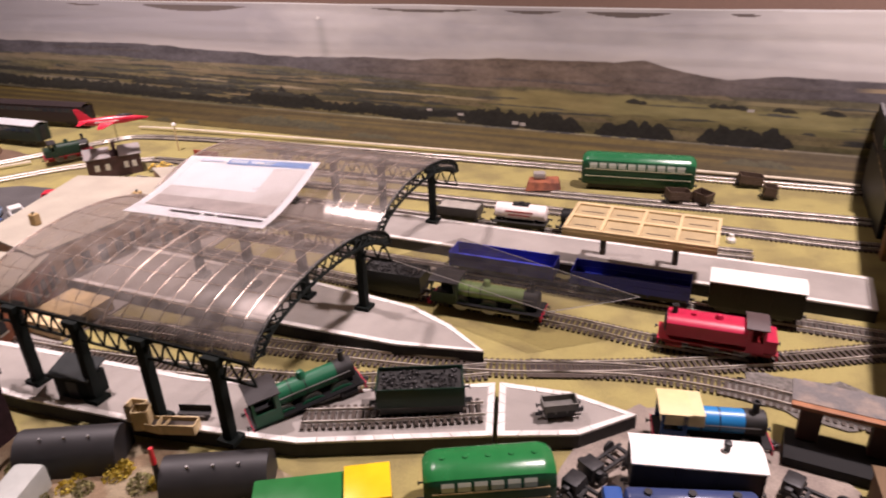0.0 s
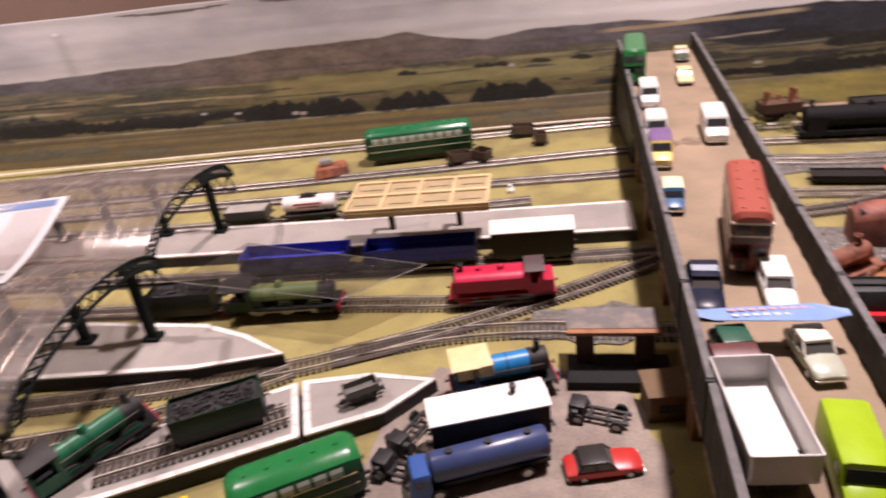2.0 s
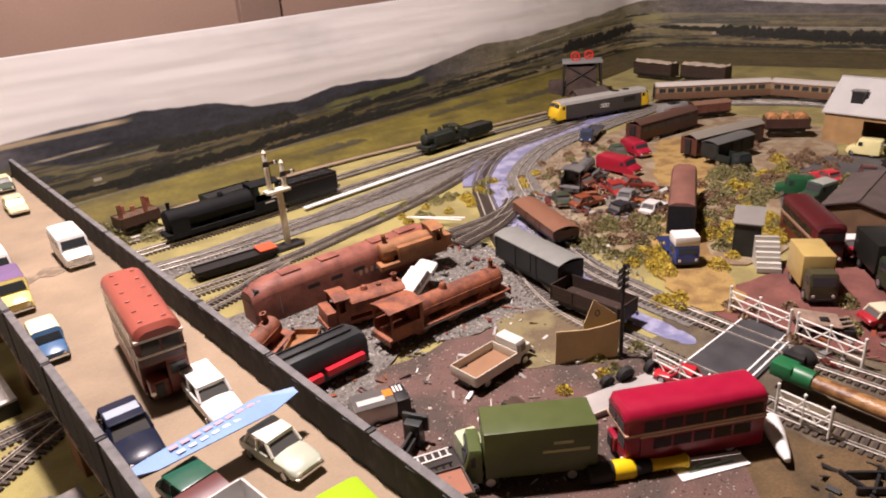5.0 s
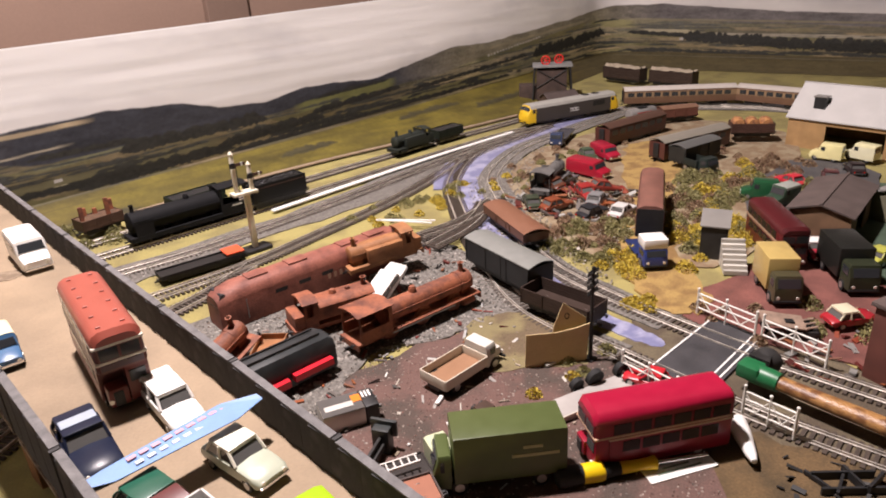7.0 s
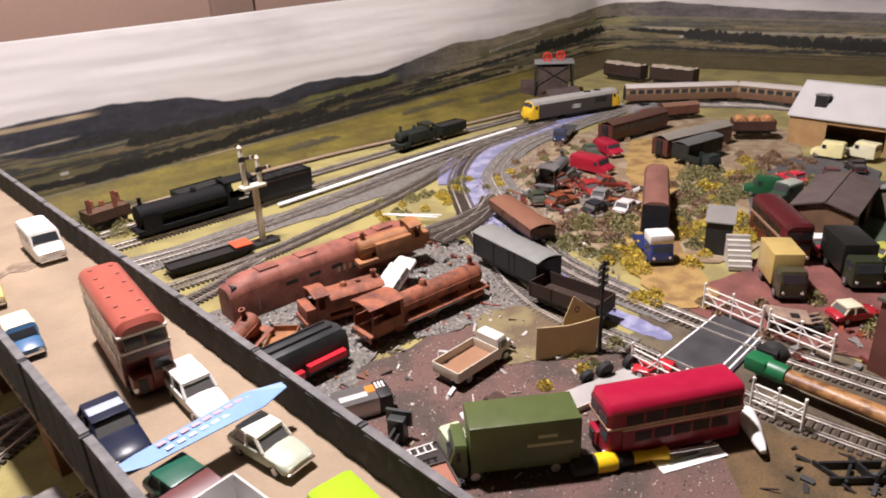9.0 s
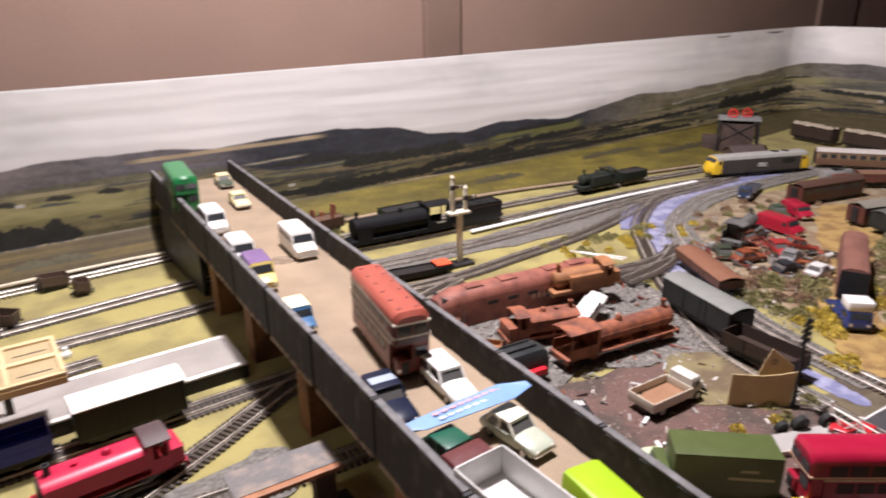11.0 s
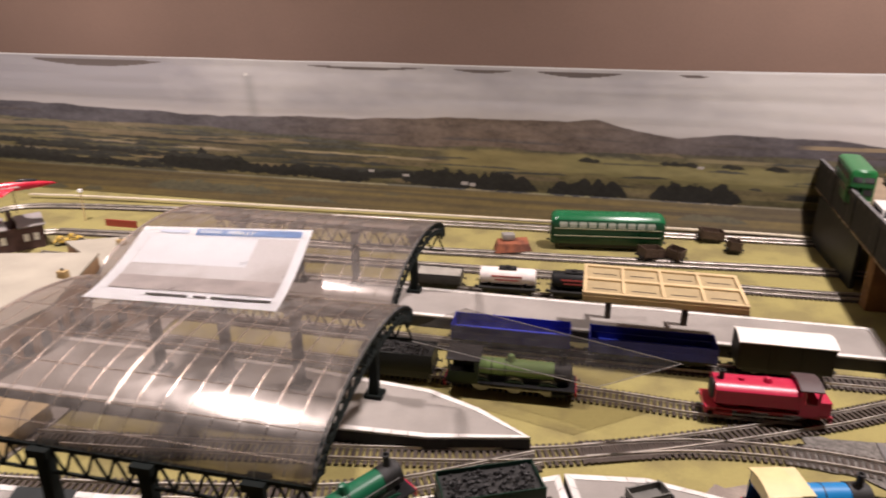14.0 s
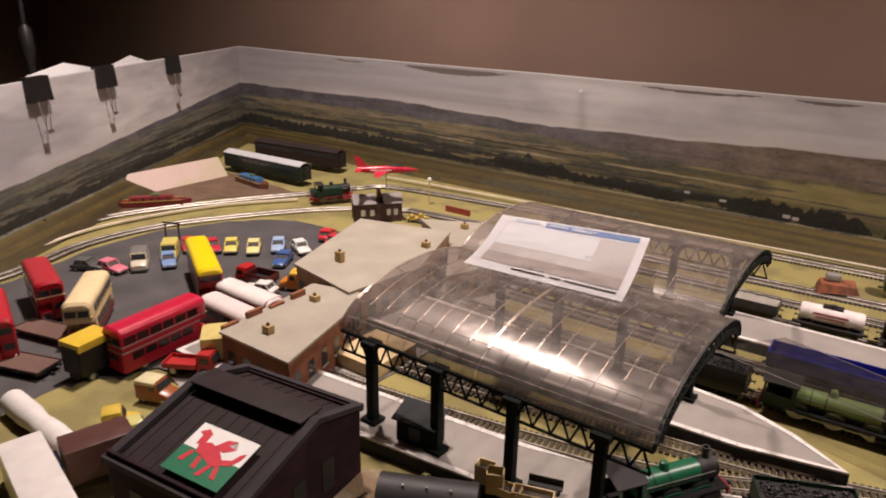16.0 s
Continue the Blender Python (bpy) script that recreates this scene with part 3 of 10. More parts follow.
# ---- road vehicles: forward is +x, the road is z = 0 ----
def wheel(bm_t, bm_r, x, y, r, w):
    s = 1 if y > 0 else -1
    tube(bm_t, (x, y - s * w, r), (x, y, r), r, seg=14)
    tube(bm_r, (x, y - s * w * 0.5, r), (x, y + s * 0.0003, r), r * 0.58, seg=12)


def add_wheels(e, axles, half, r, w=0.0022, rim=None):
    for x in axles:
        for s in (-1, 1):
            t, h = bmesh.new(), bmesh.new()
            wheel(t, h, x, s * half, r, w)
            wh = part("wheel", t, M_TYRE, e)
            part("rim", h, rim or M_WHEELRIM, wh)


def windows(e, y, z0, z1, cells, material=None):
    """Panes in a side wall at y, each from x0 to x1, with a pale frame round it."""
    s = 1 if y > 0 else -1
    for x0, x1 in cells:
        bm = boxes((x0, x1, min(y, y + s * 0.0004), max(y, y + s * 0.0004), z0, z1))
        part("window", bm, material or M_WINDOW, e, smooth=False)


def bus(m, body, roof=None, band=None, label="", L=0.110, W=0.033, H=0.058, middle=None, ribs=0, group="double-decker buses", lower=None, name="double_decker_bus"):
    """A double-decker: rounded body, bands between decks, two rows of windows, bonnet beside a half cab."""
    e = thing(name, m, label, "bus", group)
    pane = paint(tuple(0.016 + 0.055 * c for c in body), 0.12)
    h = L / 2
    # cross-section with rounded shoulders
    def ring(x, inset=0.0, z0=0.006, top=H):
        w = W / 2 - inset
        return [(x, -w, z0), (x, -w, top - 0.006), (x, -w + 0.002, top - 0.0022), (x, -w + 0.006, top - 0.0003), (x, 0, top), (x, w - 0.006, top - 0.0003), (x, w - 0.002, top - 0.0022), (x, w, top - 0.006), (x, w, z0)]
    bm = bmesh.new()
    zb = 0.031
    loft(bm, [ring(-h, 0.0012, 0.006, H - 0.0022), ring(-h + 0.002, 0, 0.006), ring(h - 0.012, 0, 0.006), ring(h - 0.0118, 0, zb), ring(h - 0.003, 0, zb), ring(h, 0.002, zb, H - 0.0035)])
    part("body", bm, paint(body), e)
    if roof:
        bm = bmesh.new()
        loft(bm, [[(x, p[1] * 1.006, p[2] + 0.0005) for p in ring(x, i, H - 0.009, t)] for x, i, t in ((-h - 0.0003, 0.0012, H - 0.0022), (-h + 0.002, 0, H), (h - 0.003, 0, H), (h + 0.0003, 0.002, H - 0.0035))])
        part("roof", bm, paint(roof), e)
    # half cab and bonnet
    bm = boxes((h - 0.012, h - 0.001, 0.0, W / 2 - 0.0005, 0.006, zb + 0.0004), bevel=0.001)
    part("cab", bm, paint(lower or body), e)
    bm = boxes((h - 0.012, h + 0.001, -W / 2 + 0.002, -0.0005, 0.006, 0.019), bevel=0.0018)
    part("bonnet", bm, paint(lower or body), e)
    part("radiator", boxes((h + 0.0008, h + 0.0018, -W / 2 + 0.005, -0.004, 0.007, 0.017), bevel=0.0003), M_BLACK, e)
    n = 6
    step = (L - 0.016) / n
    for s in (-1, 1):
        y = s * W / 2
        windows(e, y, H - 0.0185, H - 0.0095, [(-h + 0.004 + i * step, -h + 0.004 + (i + 0.86) * step) for i in range(n + 1) if -h + 0.004 + (i + 0.86) * step < h - 0.004], pane)
        windows(e, y, 0.0185, 0.0275, [(-h + 0.012 + i * step, -h + 0.012 + (i + 0.86) * step) for i in range(n - 1)], pane)
        if lower:
            part("skirt", boxes((-h + 0.002, h - 0.012, min(y, y + s * 0.0003), max(y, y + s * 0.0003), 0.0062, 0.0172)), paint(lower), e, "darker lower panel", smooth=False)
        if middle:
            part("middle_panel", boxes((-h + 0.001, h - 0.003, min(y, y + s * 0.0003), max(y, y + s * 0.0003), 0.0318, H - 0.0215)), paint(middle), e, "dark panel between the decks", smooth=False)
    # ribs get a lighter copy of the roof colour to imitate their highlights
    for k in range(ribs):
        x = -h + L * (k + 0.5) / ribs
        for yy in (-W * 0.24, W * 0.24):
            part("roof_rib", boxes((x - 0.0006, x + 0.0006, yy - W * 0.05, yy + W * 0.05, H + 0.0001, H + 0.0012), bevel=0.0004), paint(tuple(min(1, 0.12 + c) for c in (roof or body)), 0.2), e, "raised roof rib, paled like a glint", smooth=False)
    if middle:
        part("middle_panel", boxes((h - 0.001, h + 0.0003, -W / 2 + 0.002, W / 2 - 0.002, 0.0325, H - 0.0215)), paint(middle), e, "dark panel between the decks", smooth=False)
    for x, s in ((h, 1), (-h, -1)):
        for a, b in ((-W / 2 + 0.003, -0.0008), (0.0008, W / 2 - 0.003)):
            part("window", boxes((min(x, x + s * 0.0004), max(x, x + s * 0.0004), a, b, H - 0.0185, H - 0.0105)), M_WINDOW, e, smooth=False)
    part("windscreen", boxes((h - 0.0012, h - 0.0004, 0.002, W / 2 - 0.003, 0.0195, 0.0275)), M_WINDOW, e, smooth=False)
    part("rear_window", boxes((-h - 0.0004, -h + 0.001, -0.008, 0.008, 0.019, 0.027)), M_WINDOW, e, smooth=False)
    if band:
        for z in (0.0295, H - 0.021) + ((H - 0.0098,) if middle else ()):
            bm = boxes((-h - 0.0004, h - 0.011 if z < 0.031 else h + 0.0004, -W / 2 - 0.0004, W / 2 + 0.0004, z, z + 0.0018), bevel=0.0004)
            part("band", bm, paint(band), e, "pale band between the decks", smooth=False)
    for s in (-1, 1):
        bm = bmesh.new()
        tube(bm, (h - 0.0005, s * 0.012, 0.0105), (h + 0.0012, s * 0.012, 0.0105), 0.0016, seg=10)
        part("headlamp", bm, M_HEAD, e)
    part("chassis", boxes((-h + 0.004, h - 0.004, -W / 2 + 0.003, W / 2 - 0.003, 0.0035, 0.0062)), M_BLACK, e, smooth=False)
    add_wheels(e, (-h + 0.026, h - 0.016), W / 2 - 0.001, 0.0068)
    return e


def single_decker(m, body, roof, label, L=0.105, W=0.032, H=0.038, group="coaches and single-decker buses", stripe=None):
    e = thing("motor_coach", m, label, "coach", group)
    h = L / 2

    def ring(x, inset, z0, top):
        w = W / 2 - inset
        return [(x, -w, z0), (x, -w, top - 0.007), (x, -w + 0.002, top - 0.003), (x, -w + 0.007, top - 0.0005), (x, 0, top), (x, w - 0.007, top - 0.0005), (x, w - 0.002, top - 0.003), (x, w, top - 0.007), (x, w, z0)]

    part("body", loft(bmesh.new(), [ring(-h, 0.003, 0.006, H - 0.006), ring(-h + 0.004, 0, 0.005, H - 0.0005), ring(h - 0.006, 0, 0.005, H - 0.0005), ring(h, 0.004, 0.006, H - 0.008)]), paint(body), e)
    part("roof", loft(bmesh.new(), [[(q[0], q[1] * 1.004, q[2] + 0.0004) for q in ring(x, i, H - 0.010, t)] for x, i, t in ((-h + 0.001, 0.002, H - 0.004), (-h + 0.005, 0, H), (h - 0.007, 0, H), (h - 0.002, 0.003, H - 0.005))]), paint(roof), e)
    n = 7
    step = (L - 0.018) / n
    for s in (-1, 1):
        windows(e, s * W / 2, H - 0.019, H - 0.0105, [(-h + 0.008 + i * step, -h + 0.008 + (i + 0.88) * step) for i in range(n)])
        if stripe:
            part("stripe", boxes((-h + 0.004, h - 0.006, s * W / 2 - 0.0003, s * W / 2 + 0.0003, 0.012, 0.0145)), paint(stripe), e, smooth=False)
    part("windscreen", loft(bmesh.new(), [[(h - 0.0022, -0.012, H - 0.010), (h - 0.0022, 0.012, H - 0.010), (h + 0.0006, 0.0115, 0.018), (h + 0.0006, -0.0115, 0.018)], [(h - 0.004, -0.012, H - 0.010), (h - 0.004, 0.012, H - 0.010), (h - 0.003, 0.0115, 0.018), (h - 0.003, -0.0115, 0.018)]]), M_WINDOW, e, smooth=False)
    part("rear_window", boxes((-h - 0.0002, -h + 0.002, -0.010, 0.010, 0.019, 0.028)), M_WINDOW, e, smooth=False)
    part("bumper", boxes((h - 0.001, h + 0.0012, -W / 2 + 0.004, W / 2 - 0.004, 0.006, 0.0085), bevel=0.0006), M_CHROME, e)
    add_wheels(e, (-h + 0.024, h - 0.020), W / 2 - 0.001, 0.0066)
    return e


def car(m, body, label, roof=None, L=0.056, W=0.0225, H=0.0185, kind="saloon", group="parked model cars", name="car"):
    """A small car: lofted lower body with bonnet and boot, tapered cabin with glazing, roof, bumpers, lamps, wheels."""
    e = thing(name, m, label, "car", group)
    h, w = L / 2, W / 2
    belt = H * 0.60
    bm = bmesh.new()
    rows = [(-h, 0.86, 0.0055, belt * 0.80), (-h + 0.003, 0.97, 0.0042, belt * 0.95), (-h * 0.5, 1.0, 0.004, belt), (h * 0.25, 1.0, 0.004, belt), (h * 0.62, 0.98, 0.004, belt * 0.94), (h - 0.003, 0.95, 0.0042, belt * 0.86), (h, 0.84, 0.0055, belt * 0.70)]

    def ring(x, k, z0, z1):
        q = w * k
        return [(x, -q * 0.93, z0), (x, -q, z0 + (z1 - z0) * 0.45), (x, -q * 0.95, z1 - 0.0009), (x, -q * 0.80, z1), (x, 0, z1 + 0.0005), (x, q * 0.80, z1), (x, q * 0.95, z1 - 0.0009), (x, q, z0 + (z1 - z0) * 0.45), (x, q * 0.93, z0)]

    part("body", loft(bm, [ring(*r) for r in rows]), paint(body), e)
    x0, x1 = (-h * 0.72, h * 0.28) if kind == "saloon" else (-h * 0.95, h * 0.30)
    back = 0.0048 if kind == "saloon" else 0.0015
    front = 0.0062
    bm = bmesh.new()
    loft(bm, [[(x0, -w * 0.88, belt), (x1, -w * 0.88, belt), (x1, w * 0.88, belt), (x0, w * 0.88, belt)], [(x0 + back, -w * 0.80, H - 0.0014), (x1 - front, -w * 0.80, H - 0.0014), (x1 - front, w * 0.80, H - 0.0014), (x0 + back, w * 0.80, H - 0.0014)]])
    part("glazing", bm, M_CARGLASS, e, "grey cabin glazing", smooth=False)
    bm = boxes((x0 + back - 0.0022, x1 - front + 0.0014, -w * 0.83, w * 0.83, H - 0.0026, H + 0.0002), bevel=0.0011)
    part("roof", bm, paint(roof or body), e)
    for s in (-1, 1):
        for t in (0.0, 0.47, 1.0):
            xa = x0 + (x1 - x0) * t
            xb = (x0 + back) + (x1 - front - x0 - back) * t
            bm = bmesh.new()
            tube(bm, (xa, s * w * 0.885, belt - 0.0002), (xb, s * w * 0.80, H - 0.001), 0.0010, seg=6)
            part("pillar", bm, paint(roof or body), e)
        for x, mt, nm in ((h - 0.0004, M_HEAD, "headlamp"), (-h + 0.0003, M_TAIL, "tail_lamp")):
            bm = bmesh.new()
            tube(bm, (x - 0.0006, s * w * 0.62, belt * 0.66), (x + 0.0006, s * w * 0.62, belt * 0.66), 0.0013, seg=8)
            part(nm, bm, mt, e)
    for x in (-h, h):
        part("bumper", boxes((x - 0.0008, x + 0.0008, -w * 0.86, w * 0.86, 0.0048, 0.0063), bevel=0.0004), M_CHROME, e)
    add_wheels(e, (-h * 0.58, h * 0.62), w * 0.97, 0.0041, 0.0016)
    return e


def van(m, body, label, roof=None, L=0.060, W=0.025, H=0.029, lower=None, windows_side=0, group="parked model vans", name="van"):
    """A panel van or minibus with a short nose."""
    e = thing(name, m, label, "van", group)
    h, w = L / 2, W / 2

    def ring(x, k, z0, z1):
        q = w * k
        return [(x, -q, z0), (x, -q, z1 - 0.004), (x, -q * 0.93, z1 - 0.0012), (x, -q * 0.7, z1), (x, q * 0.7, z1), (x, q * 0.93, z1 - 0.0012), (x, q, z1 - 0.004), (x, q, z0)]

    part("body", loft(bmesh.new(), [ring(-h, 0.95, 0.005, H - 0.0015), ring(-h + 0.002, 1, 0.0045, H), ring(h - 0.017, 1, 0.0045, H), ring(h - 0.0125, 0.99, 0.0045, H * 0.60), ring(h - 0.003, 0.95, 0.0045, H * 0.50), ring(h, 0.86, 0.0055, H * 0.42)]), paint(body), e)
    if roof:
        part("roof", loft(bmesh.new(), [[(q[0], q[1] * 1.005, q[2] + 0.0004) for q in ring(x, k, H - 0.0045, z)] for x, k, z in ((-h - 0.0002, 0.95, H - 0.0013), (-h + 0.002, 1, H), (h - 0.0172, 1, H))]), paint(roof), e)
    if lower:
        for s in (-1, 1):
            part("lower_panel", boxes((-h + 0.001, h - 0.004, s * w - 0.0003, s * w + 0.0003, 0.005, H * 0.45)), paint(lower), e, smooth=False)
    zt, zb = H - 0.0028, H * 0.64
    xt, xb = (h - 0.0166 + 0.0045 * (H - z) / (0.4 * H) for z in (zt, zb))
    part("windscreen", loft(bmesh.new(), [[(xt - d, -w * 0.80, zt), (xt - d, w * 0.80, zt), (xb - d, w * 0.86, zb), (xb - d, -w * 0.86, zb)] for d in (0.0, 0.002)]), M_WINDOW, e, smooth=False)
    for s in (-1, 1):
        windows(e, s * w, H * 0.62, H - 0.0045, [(h - 0.024, h - 0.0175)])
        if windows_side:
            st = (L - 0.03) / windows_side
            windows(e, s * w, H * 0.62, H - 0.0045, [(-h + 0.004 + i * st, -h + 0.004 + (i + 0.85) * st) for i in range(windows_side)])
        bm = bmesh.new()
        tube(bm, (h - 0.001, s * w * 0.62, H * 0.30), (h + 0.0006, s * w * 0.62, H * 0.30), 0.0016, seg=8)
        part("headlamp", bm, M_HEAD, e)
        part("rear_window", boxes((-h - 0.0003, -h + 0.001, min(s * 0.001, s * w * 0.8), max(s * 0.001, s * w * 0.8), H * 0.6, H - 0.005)), M_WINDOW, e, smooth=False)
    part("bumper", boxes((h - 0.0008, h + 0.0012, -w * 0.85, w * 0.85, 0.0045, 0.0065), bevel=0.0004), M_CHROME, e)
    add_wheels(e, (-h * 0.58, h * 0.60), w * 0.97, 0.0050, 0.0018)
    return e


def lorry(m, cab, bed, label, L=0.085, W=0.030, H=0.030, body="open", bed_floor=None, group="model lorries", name="lorry", cab_len=0.020, side_h=0.012, bonnet=0.0):
    """A lorry: cab with bonnet, chassis, and an open, box or tank body behind."""
    e = thing(name, m, label, "lorry", group)
    h, w = L / 2, W / 2
    c0 = h - cab_len - bonnet
    part("chassis", boxes((-h, h - 0.002, -w * 0.45, w * 0.45, 0.006, 0.010)), M_BLACK, e, smooth=False)
    bm = bmesh.new()
    ch = 0.028 if body != "box" else min(H, 0.034)
    loft(bm, [[(x, -w * k, 0.006), (x, -w * k, z - 0.003), (x, -w * k * 0.88, z), (x, w * k * 0.88, z), (x, w * k, z - 0.003), (x, w * k, 0.006)] for x, k, z in ((c0, 0.86, ch - 0.001), (c0 + 0.002, 0.88, ch), (c0 + cab_len - 0.004, 0.88, ch), (c0 + cab_len, 0.84, ch * 0.62))])
    part("cab", bm, paint(cab), e)
    if bonnet:
        part("bonnet", boxes((c0 + cab_len - 0.001, h, -w * 0.55, w * 0.55, 0.007, ch * 0.56), bevel=0.002), paint(cab), e)
    x = c0 + cab_len
    part("windscreen", loft(bmesh.new(), [[(x - 0.0022, -w * 0.7, ch - 0.003), (x - 0.0022, w * 0.7, ch - 0.003), (x + 0.0004, w * 0.7, ch * 0.64), (x + 0.0004, -w * 0.7, ch * 0.64)], [(x - 0.006, -w * 0.7, ch - 0.003), (x - 0.006, w * 0.7, ch - 0.003), (x - 0.003, w * 0.7, ch * 0.64), (x - 0.003, -w * 0.7, ch * 0.64)]]), M_WINDOW, e, smooth=False)
    for s in (-1, 1):
        windows(e, s * w * 0.88, ch * 0.62, ch - 0.004, [(c0 + 0.005, c0 + cab_len - 0.005)])
        bm = bmesh.new()
        tube(bm, (h - 0.0008, s * w * 0.6, 0.0105), (h + 0.0008, s * w * 0.6, 0.0105), 0.0017, seg=8)
        part("headlamp", bm, M_HEAD, e)
    part("bumper", boxes((h - 0.001, h + 0.001, -w * 0.85, w * 0.85, 0.005, 0.0075), bevel=0.0004), M_BLACK, e)
    z0, x1 = 0.0102, c0 - 0.0015
    if body == "open":
        part("bed", boxes((-h, x1, -w, w, z0, z0 + 0.0015)), paint(bed_floor or bed), e, smooth=False)
        zt = z0 + side_h
        for s in (-1, 1):
            part("side_board", boxes((-h, x1, s * w - 0.0006, s * w + 0.0006, z0, zt), bevel=0.0003), paint(bed), e)
        for xx in (-h, x1):
            part("end_board", boxes((xx - 0.0006, xx + 0.0006, -w + 0.0007, w - 0.0007, z0, zt), bevel=0.0003), paint(bed), e)
    elif body == "box":
        bm = boxes((-h, x1, -w, w, z0, H), bevel=0.0015)
        part("box_body", bm, paint(bed), e)
        part("rear_door", boxes((-h - 0.0006, -h + 0.0005, -w * 0.85, w * 0.85, z0 + 0.002, H - 0.004)), paint(bed), e, smooth=False)
    elif body == "tank":
        bm = bmesh.new()
        rr = w * 0.82
        lathe(bm, [(rr * 0.55, -h), (rr * 0.9, -h + 0.001), (rr, -h + 0.003), (rr, x1 - 0.003), (rr * 0.9, x1 - 0.001), (rr * 0.55, x1)], 20, Matrix.Translation((0, 0, z0 + rr)) @ Matrix.Rotation(radians(90), 4, "Y"))
        part("tank", bm, paint(bed), e)
        for i in range(3):
            xx = -h + (x1 + h) * (i + 0.5) / 3
            bm = bmesh.new()
            tube(bm, (xx, 0, z0 + 2 * rr - 0.001), (xx, 0, z0 + 2 * rr + 0.0016), 0.003, seg=10)
            part("filler_cap", bm, M_BLACK, e)
    add_wheels(e, (-h * 0.62, h * 0.62), w * 0.92, 0.0062, 0.0022)
    return e


# ---- railway vehicles: forward is +x, z = 0 is the baseboard, rail tops at 0.005 ----
RT = 0.0052


def axle(e, x, r=0.0062, material=None):
    for s in (-1, 1):
        bm = bmesh.new()
        tube(bm, (x, s * 0.0072, RT + r), (x, s * 0.0094, RT + r), r, seg=16)
        tube(bm, (x, s * 0.0068, RT + r), (x, s * 0.0074, RT + r), r * 1.12, seg=16)
        tube(bm, (x, s * 0.0092, RT + r), (x, s * 0.0101, RT + r), r * 0.3, seg=8)
        part("wheel", bm, material or M_WHEEL, e)


def buffers(e, h, w, z=0.0165):
    for x, d in ((h, 1), (-h, -1)):
        for s in (-1, 1):
            bm = bmesh.new()
            tube(bm, (x, s * w * 0.62, z), (x + d * 0.004, s * w * 0.62, z), 0.0008, seg=8)
            tube(bm, (x + d * 0.0038, s * w * 0.62, z), (x + d * 0.0046, s * w * 0.62, z), 0.0022, seg=12)
            part("buffer", bm, M_BLACK, e)
        part("coupling", boxes((min(x, x + d * 0.006), max(x, x + d * 0.006), -0.0012, 0.0012, 0.0095, 0.0115)), M_BLACK, e, smooth=False)


def arch_roof(bm, x0, x1, w, z, rise, thick=0.0012, n=10):
    def ring(x):
        up = [(x, -w + 2 * w * i / n, z + rise * math.sin(math.pi * (0.08 + 0.84 * i / n))) for i in range(n + 1)]
        return up + [(x, p[1], p[2] - thick) for p in reversed(up)]
    return loft(bm, [ring(x0), ring(x1)])


